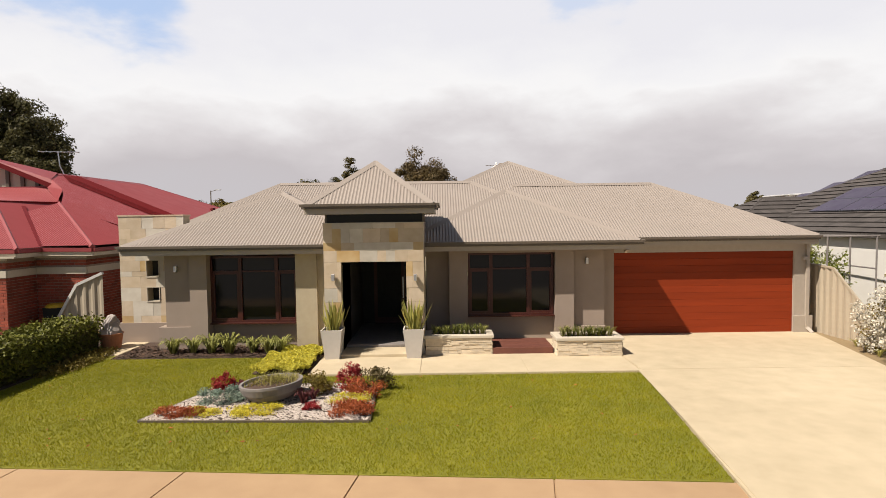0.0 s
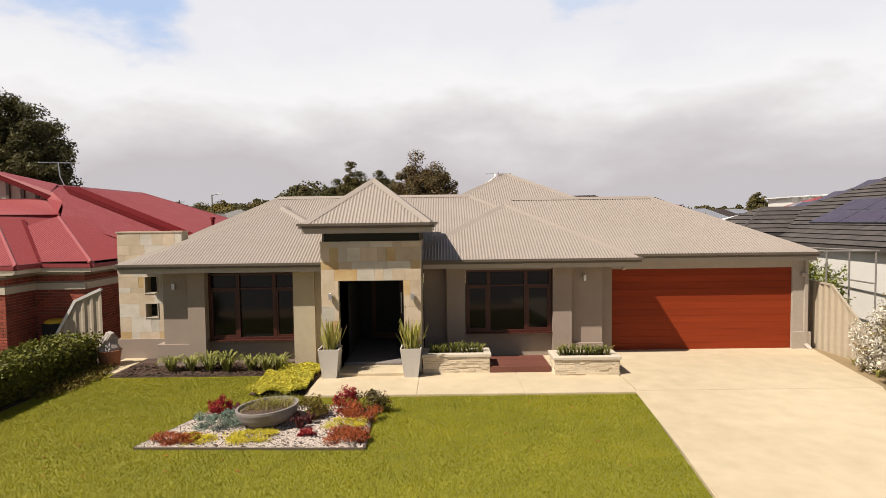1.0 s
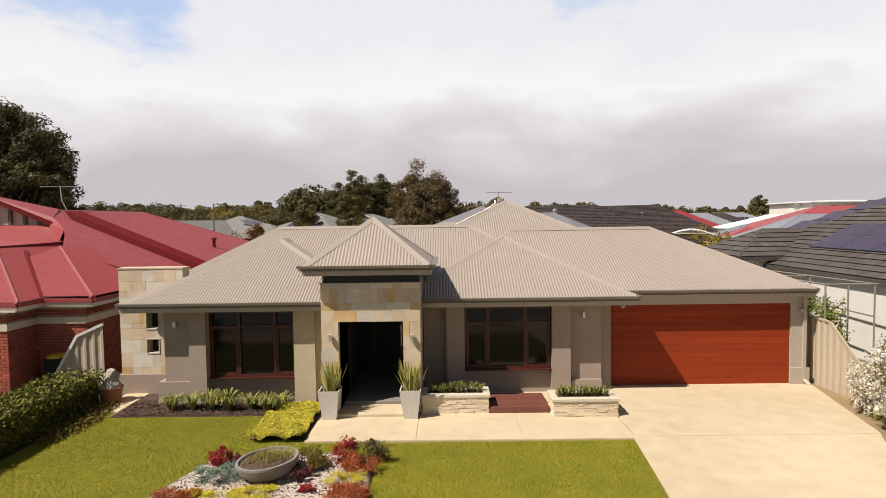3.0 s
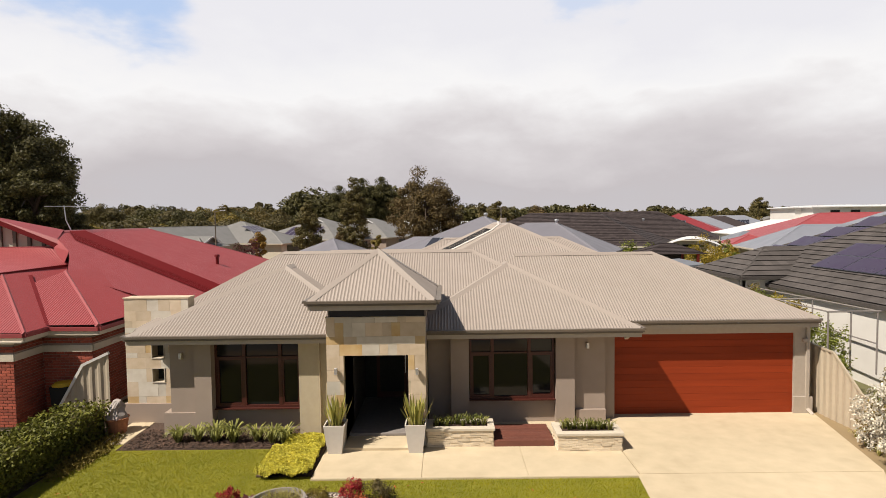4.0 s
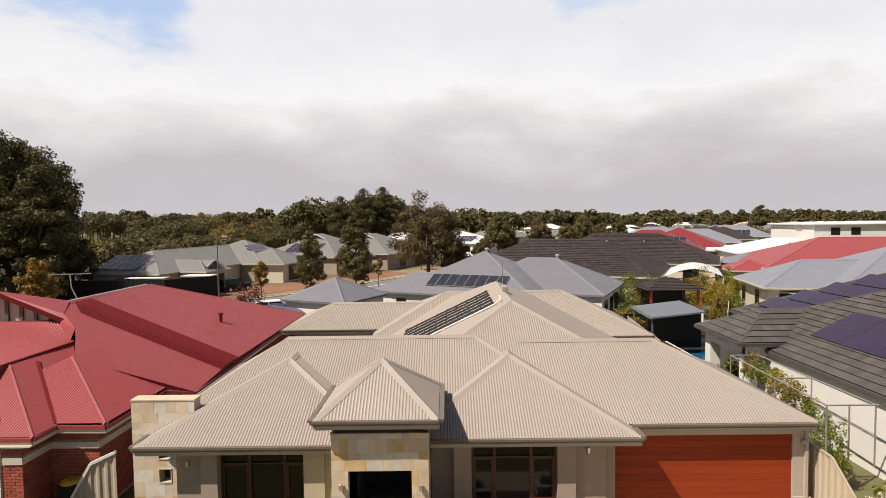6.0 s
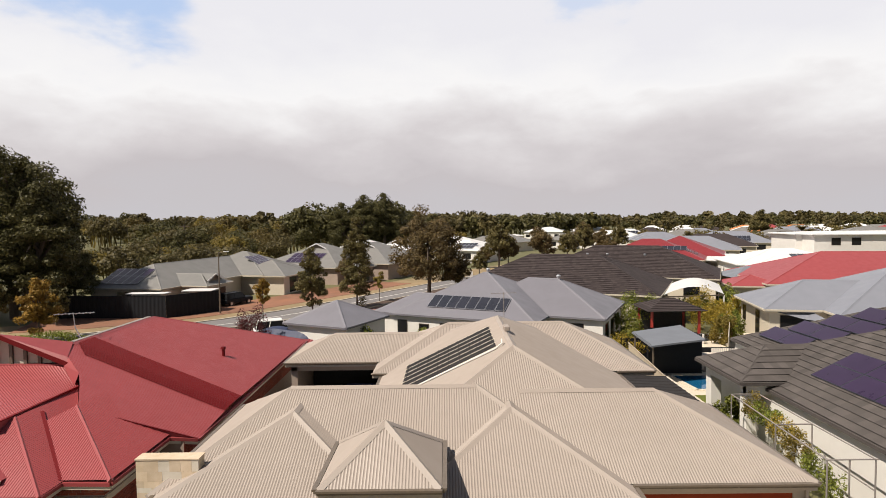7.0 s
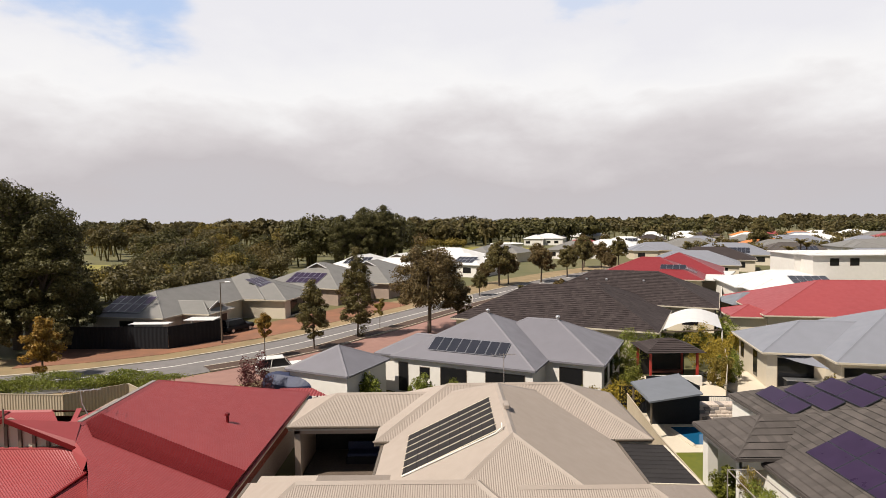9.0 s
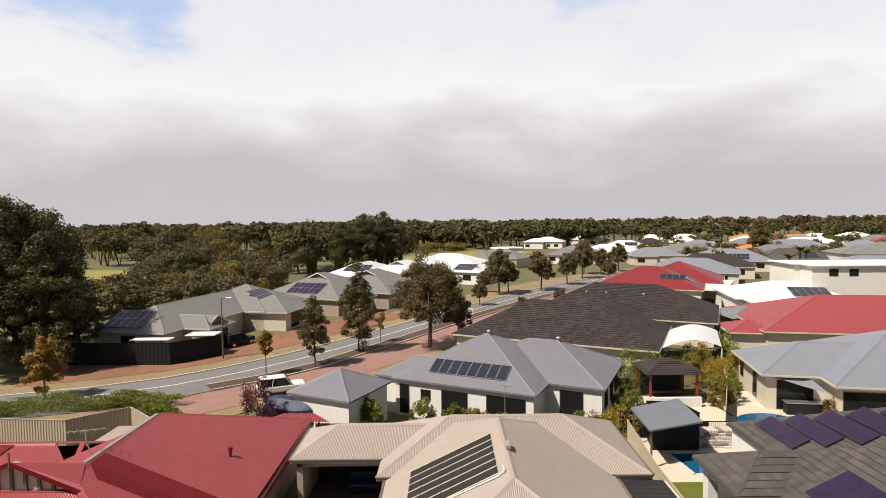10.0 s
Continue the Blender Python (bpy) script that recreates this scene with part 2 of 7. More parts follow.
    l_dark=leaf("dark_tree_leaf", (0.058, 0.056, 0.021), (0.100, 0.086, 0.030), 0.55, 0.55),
    l_lime=leaf("lime_leaf", (0.66, 0.58, 0.09), (0.51, 0.47, 0.07), 0.55, 0.3, 0.35),
    l_yellow=leaf("golden_leaf", (0.68, 0.58, 0.065), (0.52, 0.47, 0.05), 0.55, 0.3, 0.35),
    l_green=leaf("bright_leaf", (0.13, 0.155, 0.026), (0.21, 0.22, 0.04)),
    l_strap=leaf("strap_leaf", (0.18, 0.19, 0.045), (0.32, 0.30, 0.085)),
    l_red=leaf("red_leaf", (0.38, 0.03, 0.03), (0.24, 0.03, 0.035)),
    l_rust=leaf("rust_leaf", (0.42, 0.12, 0.04), (0.30, 0.075, 0.035)),
    l_blue=leaf("bluegreen_leaf", (0.25, 0.31, 0.245), (0.17, 0.22, 0.17)),
    l_purple=leaf("purple_leaf", (0.09, 0.03, 0.03), (0.13, 0.04, 0.04)),
    l_snake=leaf("variegated_leaf", (0.40, 0.34, 0.10), (0.20, 0.20, 0.05)),
    l_white=leaf("white_blossom", (0.72, 0.68, 0.60), (0.55, 0.50, 0.40)),
    l_yellow_bush=leaf("wattle_leaf", (0.25, 0.19, 0.025), (0.33, 0.235, 0.035)),
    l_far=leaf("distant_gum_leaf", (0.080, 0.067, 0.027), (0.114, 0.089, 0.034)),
    l_verge=leaf("young_gum_leaf", (0.085, 0.072, 0.026), (0.135, 0.105, 0.036), 0.55, 0.5, 0.2),
    l_bronze=leaf("bronze_gum_leaf", (0.085, 0.062, 0.028), (0.145, 0.098, 0.038), 0.55, 0.5, 0.2),
    paddock=mat("paddock_grass", (0.26, 0.22, 0.05), (0.17, 0.155, 0.035), 0.95, small=0.25, large=0.03, bump=0.2),
    l_orange=leaf("autumn_leaf", (0.30, 0.17, 0.03), (0.22, 0.14, 0.03)),
)

# ---- builders ----
RNG = np.random.default_rng(7)


def mesh_of(bm, name):
    me = bpy.data.meshes.new(name)
    bm.to_mesh(me)
    bm.free()
    return me


def part(name, bm, material, parent=None, label="", smooth=False):
    """One mesh object under a thing or a part."""
    me = bm if isinstance(bm, bpy.types.Mesh) else mesh_of(bm, name)
    if material is not None and not me.materials:
        me.materials.append(material)
    if smooth:
        me.shade_smooth()
    ob = new(name, me)
    if parent is not None:
        ob.parent = parent
    if label:
        tagged(ob, label)
    return ob


def thing(name, label, category, place=(0, 0, 0), turn=0.0, group="", kind=""):
    e = new(name)
    e.empty_display_size = 0.3
    e.matrix_basis = pose(*place, 0, 0, turn)
    return tagged(e, label, category, group, kind)


def quad(bm, *pts):
    return bm.faces.new([bm.verts.new(p) for p in pts])


def box(bm, x0, x1, y0, y1, z0, z1, bevel=0.0):
    vs = [bm.verts.new((x, y, z)) for z in (z0, z1) for y in (y0, y1) for x in (x0, x1)]
    fs = [bm.faces.new([vs[i] for i in f]) for f in ((0, 2, 3, 1), (4, 5, 7, 6), (0, 1, 5, 4), (2, 6, 7, 3), (0, 4, 6, 2), (1, 3, 7, 5))]
    if bevel:
        es = list({e for f in fs for e in f.edges})
        bmesh.ops.bevel(bm, geom=es, offset=bevel, segments=1, affect="EDGES")
    return bm


def boxed(*a, bevel=0.0):
    return box(bmesh.new(), *a, bevel=bevel)


def beam(bm, p, q, w, h, lift=0.0, up=(0, 0, 1)):
    """A bar from p to q, w wide and h high."""
    p, q = Vector(p), Vector(q)
    d = (q - p).normalized()
    s = d.cross(Vector(up))
    s = s.normalized() if s.length > 1e-5 else Vector((1, 0, 0))
    u = s.cross(d).normalized()
    pts = [o + s * (a * w / 2) + u * (b * h / 2 + lift) for o in (p, q) for a, b in ((-1, -1), (1, -1), (1, 1), (-1, 1))]
    vs = [bm.verts.new(v) for v in pts]
    for f in ((0, 1, 2, 3), (7, 6, 5, 4), (0, 4, 5, 1), (1, 5, 6, 2), (2, 6, 7, 3), (3, 7, 4, 0)):
        bm.faces.new([vs[i] for i in f])
    return bm


def barred(*a, **k):
    return beam(bmesh.new(), *a, **k)


def tube(bm, pts, radii, n=8):
    rings = []
    for i, (p, r) in enumerate(zip(pts, radii)):
        p = Vector(p)
        a = Vector(pts[min(i + 1, len(pts) - 1)]) - Vector(pts[max(i - 1, 0)])
        a.normalize()
        s = a.cross(Vector((0.31, 0.95, 0.05))).normalized()
        t = a.cross(s)
        rings.append([bm.verts.new(p + (s * math.cos(k * 2 * math.pi / n) + t * math.sin(k * 2 * math.pi / n)) * r) for k in range(n)])
    for r0, r1 in zip(rings, rings[1:]):
        for k in range(n):
            bm.faces.new((r0[k], r0[(k + 1) % n], r1[(k + 1) % n], r1[k]))
    bm.faces.new(rings[0][::-1])
    bm.faces.new(rings[-1])
    return bm


def ridge_bar(bm, p, q, w=0.27, h=0.035):
    """A folded ridge capping: two sloping wings over the line p to q."""
    p, q = Vector(p), Vector(q)
    s = (q - p).cross(Vector((0, 0, 1))).normalized() * (w / 2)
    drop, up = Vector((0, 0, -0.05)), Vector((0, 0, h))
    a = [p - s + drop, p + up, p + s + drop, p + drop * 1.6]
    b = [q - s + drop, q + up, q + s + drop, q + drop * 1.6]
    va, vb = [bm.verts.new(v) for v in a], [bm.verts.new(v) for v in b]
    for i in range(4):
        j = (i + 1) % 4
        bm.faces.new((va[i], va[j], vb[j], vb[i]))
    bm.faces.new(va[::-1])
    bm.faces.new(vb)
    return bm


class Hip:
    """A hipped roof over a rectangle, with eaves at ez and slope tan."""

    def __init__(s, x0, x1, y0, y1, ez, tan, kw=1.0):
        s.x0, s.x1, s.y0, s.y1, s.ez, s.tan = x0, x1, y0, y1, ez, tan
        s.kw = kw  # steepness of the left end against the rest
        s.half = min(x1 - x0, y1 - y0) / 2
        s.top = ez + tan * s.half
        h = s.half
        if x1 - x0 > y1 - y0:
            s.a, s.b = Vector((x0 + h / kw, (y0 + y1) / 2, s.top)), Vector((x1 - h, (y0 + y1) / 2, s.top))
        else:
            s.a, s.b = Vector(((x0 + x1) / 2, y0 + h, s.top)), Vector(((x0 + x1) / 2, y1 - h, s.top))

    def corner(s, k):
        return Vector({"sw": (s.x0, s.y0, s.ez), "se": (s.x1, s.y0, s.ez), "nw": (s.x0, s.y1, s.ez), "ne": (s.x1, s.y1, s.ez)}[k])

    def hips(s):
        near_a = ("sw", "nw") if s.x1 - s.x0 > s.y1 - s.y0 else ("sw", "se")
        rest = [k for k in ("sw", "se", "nw", "ne") if k not in near_a]
        return {**{k: (s.corner(k), s.a) for k in near_a}, **{k: (s.corner(k), s.b) for k in rest}}

    def side(s, k):
        """Start, direction along the eave, direction up the slope in plan, length."""
        return {"s": (Vector((s.x0, s.y0, 0)), Vector((1, 0, 0)), Vector((0, 1, 0)), s.x1 - s.x0),
                "n": (Vector((s.x1, s.y1, 0)), Vector((-1, 0, 0)), Vector((0, -1, 0)), s.x1 - s.x0),
                "w": (Vector((s.x0, s.y1, 0)), Vector((0, -1, 0)), Vector((1, 0, 0)), s.y1 - s.y0),
                "e": (Vector((s.x1, s.y0, 0)), Vector((0, 1, 0)), Vector((-1, 0, 0)), s.y1 - s.y0)}[k]

    def sheet(s, bm, k, pitch=0.0762, amp=0.009, seg=4):
        """Corrugated sheeting on one side."""
        o, along, up, length = s.side(k)
        n = max(2, int(length / pitch * seg))
        prev = None
        for i in range(n + 1):
            u = length * i / n
            d = max(0.0, min(u * (s.kw if k == "s" else 1), (length - u) * (s.kw if k == "n" else 1), s.half))
            off = amp * math.sin(2 * math.pi * u / pitch) if amp else 0.0
            lo = o + along * u + Vector((0, 0, s.ez + off))
            hi = o + along * u + up * (d / (s.kw if k == "w" else 1)) + Vector((0, 0, s.ez + s.tan * d + off))
            cur = (bm.verts.new(lo), bm.verts.new(hi))
            if prev:
                bm.faces.new((prev[0], cur[0], cur[1], prev[1]))
            prev = cur
        return bm

    def plain(s, bm, k):
        o, along, up, length = s.side(k)
        h, z = s.half, Vector((0, 0, s.ez))
        lift = up * h + Vector((0, 0, s.tan * h))
        pts = [o + z, o + along * length + z]
        if length - 2 * h > 0.01:
            pts += [o + along * (length - h) + z + lift, o + along * h + z + lift]
        else:
            pts += [o + along * (length / 2) + z + lift]
        bm.faces.new([bm.verts.new(p) for p in pts])
        return bm

    def courses(s, bm, k, rise=0.34, step=0.028, width=0.0):
        """Tiles in overlapping courses, each course split into tiles of the given width."""
        o, along, up, length = s.side(k)
        n = max(1, int(s.half / rise * math.hypot(1, s.tan)))
        for j in range(n):
            d0, d1 = s.half * j / n, s.half * (j + 1) / n
            z0, z1 = s.ez + s.tan * d0, s.ez + s.tan * d1
            u0, u1 = d0, length - d0
            v0, v1 = d1, length - d1
            m = max(1, int((u1 - u0) / width)) if width else 1
            for i in range(m):
                a, b = u0 + (u1 - u0) * i / m, u0 + (u1 - u0) * (i + 1) / m
                c, d = max(v0, min(v1, a)), max(v0, min(v1, b))
                if not width:
                    c, d = v0, v1
                st = Vector((0, 0, step))
                p = [o + along * a + up * d0 + Vector((0, 0, z0)), o + along * b + up * d0 + Vector((0, 0, z0)),
                     o + along * d + up * d1 + Vector((0, 0, z1)), o + along * c + up * d1 + Vector((0, 0, z1))]
                lap = (up * 0.07 + Vector((0, 0, s.tan * 0.07))) if j < n - 1 else Vector()
                q = [bm.verts.new(x) for x in (p[0] + st, p[1] + st, p[2] + lap, p[3] + lap)]
                tuck = up * 0.05 + Vector((0, 0, s.tan * 0.05 - 0.012))
                e = [bm.verts.new(x + tuck) for x in (p[0], p[1])]
                if (q[2].co - q[3].co).length < 1e-4:
                    bm.faces.new(q[:3])
                else:
                    bm.faces.new(q)
                bm.faces.new((e[0], e[1], q[1], q[0]))
        return bm


def leaves(n, centre, size, leaf_size, rng, shell=0.55, flat=0.0, aspect=2.2, clumps=0, spread=0.28):
    """Points of n small leaf blades within an ellipsoid: verts and faces of thin diamonds."""
    c, s = np.array(centre, float), np.array(size, float)

    def inside(k, lo):
        v = rng.normal(size=(k, 3))
        v /= np.linalg.norm(v, axis=1)[:, None] + 1e-9
        return v * (lo + (1 - lo) * rng.random((k, 1)) ** 0.6)

    if clumps:
        cc = inside(clumps, shell)
        which = rng.integers(0, clumps, n)
        p = cc[which] + inside(n, 0.2) * spread * (0.6 + 0.8 * rng.random((clumps, 1)))[which]
    else:
        p = inside(n, shell)
    p = p * s + c
    a = rng.normal(size=(n, 3))
    a[:, 2] = a[:, 2] * (1 - flat) - 0.2
    a /= np.linalg.norm(a, axis=1)[:, None]
    b = np.cross(a, rng.normal(size=(n, 3)))
    b /= np.linalg.norm(b, axis=1)[:, None] + 1e-9
    l = leaf_size * (0.6 + 0.8 * rng.random((n, 1)))
    w = l / aspect
    v = np.stack([p - a * l / 2, p + b * w / 2, p + a * l / 2, p - b * w / 2], axis=1).reshape(-1, 3)
    return v


def blade_mesh(name, verts, material):
    n = len(verts) // 4
    me = bpy.data.meshes.new(name)
    me.from_pydata(verts.tolist(), [], np.arange(n * 4).reshape(n, 4).tolist())
    me.materials.append(material)
    return me


def grass_blades(n, place, height, rng, lean=0.35, width=0.006):
    """Upright triangular blades: place(n) gives x, y, z."""
    p = place(n)
    h = height * (0.6 + 0.7 * rng.random((n, 1)))
    ang = rng.random((n, 1)) * 2 * np.pi
    side = np.hstack([np.cos(ang), np.sin(ang), 0 * ang]) * width
    tip = p + np.hstack([rng.normal(size=(n, 2)) * lean * h, h])
    v = np.stack([p - side, p + side, tip], axis=1).reshape(-1, 3)
    return v


def tri_mesh(name, verts, material):
    n = len(verts) // 3
    me = bpy.data.meshes.new(name)
    me.from_pydata(verts.tolist(), [], np.arange(n * 3).reshape(n, 3).tolist())
    me.materials.append(material)
    return me

# ---- ground, paving, roads ----
def slab(name, x0, x1, y0, y1, z0, z1, material, label, category, bevel=0.0):
    ob = part(name, boxed(x0, x1, y0, y1, z0, z1, bevel=bevel), material)
    return tagged(ob, label, category, kind="structure")


def strip(name, line, half0, half1, z, material, label, category, thick=0.05):
    """A band that follows a line in plan, from half0 to half1 metres beside it."""
    bm = bmesh.new()
    rows = []
    for i, p in enumerate(line):
        p = Vector((*p, 0))
        d = Vector((*line[min(i + 1, len(line) - 1)], 0)) - Vector((*line[max(i - 1, 0)], 0))
        s = Vector((d.y, -d.x, 0)).normalized()
        rows.append([bm.verts.new((*(p + s * h).xy, zz)) for h, zz in ((half0, z - thick), (half0, z), (half1, z), (half1, z - thick))])
    for a, b in zip(rows, rows[1:]):
        for i in range(3):
            bm.faces.new((a[i], a[i + 1], b[i + 1], b[i]))
    bmesh.ops.recalc_face_normals(bm, faces=bm.faces)
    return tagged(part(name, bm, material), label, category, kind="structure")


bm = bmesh.new()
quad(bm, (-4000, -400, -0.16), (4000, -400, -0.16), (4000, 4500, -0.16), (-4000, 4500, -0.16))
tagged(part("ground", bm, M["ground"]), "dry scrubby ground between the houses", "ground", kind="structure")

# the house's own front yard
def plate(name, pts, z0, z1, material, label, category, parent=None):
    """A flat slab over a polygon."""
    bm = bmesh.new()
    lo, hi = [[bm.verts.new((x, y, z)) for x, y in pts] for z in (z0, z1)]
    bm.faces.new(hi)
    for i in range(len(pts)):
        j = (i + 1) % len(pts)
        bm.faces.new((lo[i], lo[j], hi[j], hi[i]))
    ob = part(name, bm, material, parent)
    return ob if parent else tagged(ob, label, category, kind="structure")


def path_edge(x):
    """The far edge of the footpath, slightly askew to the house."""
    return 6.40 - 0.071 * (x - 3.33)


LAWN = [(-8.4, path_edge(-8.4)), (3.34, path_edge(3.34)), (3.92, 11.12), (3.92, 13.0), (-8.4, 13.6)]
plate("front_lawn", LAWN, -0.15, -0.06, M["lawn"], "mown green lawn in front of the house", "lawn")
pave = plate("pavement", [(-14, 5.0), (3.3, 4.6), (3.33, path_edge(3.33)), (-14, path_edge(-14))], -0.16, -0.085, M["path"], "pale brown concrete footpath slabs", "pavement")
DRIVE = [(3.0, 3.6), (7.0, 3.6), (8.24, 10.0), (8.95, 11.3), (9.76, 14.86), (3.94, 14.86), (3.94, 11.12), (3.36, 6.4)]
drive = plate("driveway", DRIVE, -0.15, -0.03, M["concrete"], "cream exposed aggregate concrete driveway", "driveway")
slab("garden_path", -2.78, 3.92, 11.12, 12.9, -0.15, -0.03, M["concrete"], "cream concrete path along the house front", "path")
slab("near_road", -60, 60, -30, 5.2, -0.3, -0.15, M["asphalt"], "asphalt street in front of the house", "road")
slab("bark_bed", -7.7, -3.0, 12.75, 14.6, -0.15, -0.045, M["soil"], "dark bark mulch garden bed", "garden bed")

# the wide road behind
ROAD = [(-90, 33), (-60, 40.5), (-45, 44.8), (-38.5, 46.7), (-32.1, 48.9), (-26.5, 52.0), (-22.5, 55.6), (-18.3, 60.4), (-15.0, 65.2), (-11.2, 71.2), (-7.4, 77.4), (-2.9, 84.8), (3.6, 95.1), (11.7, 107.5), (20.3, 119.5), (28.6, 130), (45, 147), (80, 172)]
strip("verge", ROAD, -7.5, 14.5, -0.115, M["verge"], "dry grass and earth verges along the road", "verge", 0.06)
strip("far_road", ROAD, 0.0, 7.0, -0.06, M["asphalt"], "grey asphalt road curving between the houses", "road", 0.08)
strip("kerb", ROAD, -0.25, 0.0, 0.02, M["kerb"], "pale concrete kerb along the road", "kerb", 0.15)
strip("road_marking", ROAD, 2.75, 2.90, -0.05, M["white"], "white edge line painted on the road", "road marking", 0.01)

# ---- the main house ----
T, EZ = 0.478, 2.5
house = thing("house", "single-storey house with beige corrugated steel hipped roof", "house")
ROOFS = dict(
    left_wing=Hip(-7.68, -1.60, 13.30, 22.0, EZ, 0.462),
    centre=Hip(-7.9, 4.50, 14.12, 21.4, EZ, T, 1.3),
    bay=Hip(-1.10, 4.78, 13.62, 22.0, EZ, T),
    garage=Hip(-1.0, 9.66, 14.42, 20.78, EZ + 0.04, 0.492),
    high=Hip(-3.05, 7.62, 14.42, 31.3, EZ, T),
    rear=Hip(-3.5, 9.3, 25.15, 32.1, 2.62, T),
    alfresco=Hip(-8.0, 2.0, 26.95, 31.15, 2.70, T),
)
SEEN_SIDES = dict(left_wing="swe", centre="swe", bay="swe", garage="se", high="swen", rear="swe", alfresco="swn")
SEEN_HIPS = dict(left_wing=("sw", "se"), centre=("sw", "se"), bay=("sw", "se"), garage=("se",), high=("sw", "se", "nw", "ne"), rear=("sw", "se", "ne"), alfresco=("sw", "nw"))
for k, r in ROOFS.items():
    for sd in SEEN_SIDES[k]:
        part("roof_sheet", r.sheet(bmesh.new(), sd), M["roof"], house)
    for h in SEEN_HIPS[k]:
        a, b = r.hips()[h]
        part("ridge_cap", ridge_bar(bmesh.new(), a, b), M["roof"], house)
    a, b = Vector(r.a), Vector(r.b)
    if k in ("left_wing", "bay"):
        b = Vector((a.x, ROOFS["centre"].y0 + (a.z - EZ) / T + 0.1, a.z))
    if (b - a).length > 0.3:
        part("ridge_cap", ridge_bar(bmesh.new(), a, b), M["roof"], house)

# entrance tower roof
TW = Hip(-3.07, -0.22, 12.44, 15.26, 3.42, 0.76)
for sd in "swen":
    part("tower_roof_sheet", TW.sheet(bmesh.new(), sd), M["roof"], house)
for a, b in TW.hips().values():
    part("ridge_cap", ridge_bar(bmesh.new(), a, b, 0.24), M["roof"], house)


def eave(p, q, depth=0.42, inward=(0, 1)):
    """Gutter, fascia and soffit along an eave from p to q."""
    p, q = Vector(p), Vector(q)
    i = Vector((*inward, 0))
    bm = bmesh.new()
    beam(bm, p - i * 0.05 - Vector((0, 0, 0.02)), q - i * 0.05 - Vector((0, 0, 0.02)), 0.115, 0.055)
    part("gutter", bm, M["gutter"], house)
    part("gutter", barred(p + Vector((0, 0, -0.075)) - i * 0.02, q + Vector((0, 0, -0.075)) - i * 0.02, 0.09, 0.055), M["gutter"], house)
    part("fascia", barred(p + Vector((0, 0, -0.15)) + i * 0.02, q + Vector((0, 0, -0.15)) + i * 0.02, 0.035, 0.13), M["trim"], house)
    lo = p + i * 0.04 + Vector((0, 0, -0.22))
    hi = q + i * depth + Vector((0, 0, -0.20))
    x0, x1 = sorted((lo.x, hi.x))
    y0, y1 = sorted((lo.y, hi.y))
    part("soffit", boxed(x0, x1, y0, y1, lo.z, hi.z), M["trim"], house)


eave((-7.70, 13.30, EZ), (-2.72, 13.30, EZ), 0.5)
eave((-7.70, 13.30, EZ), (-7.70, 14.5, EZ), 0.5, (1, 0))
eave((-0.46, 13.62, EZ), (4.80, 13.62, EZ), 0.5)
eave((4.80, 13.62, EZ), (4.80, 14.5, EZ), 0.5, (-1, 0))
eave((4.80, 14.42, EZ + 0.03), (9.64, 14.42, EZ + 0.03), 0.36)
eave((9.64, 14.42, EZ + 0.03), (9.64, 20.8, EZ + 0.03), 0.3, (-1, 0))
eave((7.64, 20.8, EZ), (7.64, 25.2, EZ), 0.4, (-1, 0))
eave((-7.92, 15.0, EZ), (-7.92, 21.4, EZ), 0.3, (1, 0))
eave((-3.07, 21.3, EZ), (-3.07, 25.2, EZ), 0.4, (1, 0))
eave((-3.5, 25.15, 2.62), (-2.8, 25.15, 2.62), 0.4)
eave((7.6, 25.15, 2.62), (9.3, 25.15, 2.62), 0.4)
eave((9.3, 25.15, 2.62), (9.3, 32.1, 2.62), 0.4, (-1, 0))
eave((-8.0, 26.95, 2.70), (-3.5, 26.95, 2.70), 0.2)
eave((-8.0, 26.95, 2.70), (-8.0, 31.1, 2.70), 0.2, (1, 0))
for p, q, i in (((-3.09, 12.44), (-0.20, 12.44), (0, 1)), ((-0.20, 12.44), (-0.20, 15.26), (-1, 0)), ((-3.09, 12.44), (-3.09, 15.26), (1, 0)), ((-3.09, 15.26), (-0.2, 15.26), (0, -1))):
    eave((*p, 3.42), (*q, 3.42), 0.36, i)


def wall(x0, x1, y0, y1, z0, z1, material=None, name="wall"):
    return part(name, boxed(x0, x1, y0, y1, z0, z1), material or M["wall"], house)


# left wing walls, round the wide window
WY = 13.72
wall(-6.85, -6.20, WY, 14.9, 0.5, 2.3)
wall(-7.02, -6.17, WY - 0.05, 14.5, -0.1, 0.5, name="plinth")
wall(-6.20, -5.78, WY - 0.12, 14.6, -0.1, 2.3, name="pier")
wall(-5.78, -3.62, WY + 0.22, 14.3, -0.1, 0.56)
wall(-3.62, -3.10, WY - 0.12, 14.6, -0.1, 2.3, M["wall_tan"], "pier")
wall(-3.10, -2.72, WY - 0.04, 14.6, -0.1, 2.3, M["wall_tan"])
wall(-5.78, -3.62, WY + 0.22, 14.3, 2.24, 2.32)
# behind the blade wall and the side
wall(-7.6, -7.4, 14.95, 21.3, -0.1, 2.3)
wall(-7.4, -6.2, 14.8, 15.0, -0.1, 2.3)
wall(-7.6, -3.0, 21.1, 21.3, -0.1, 2.3)
wall(-2.85, -2.65, 21.3, 27.2, -0.1, 2.4)
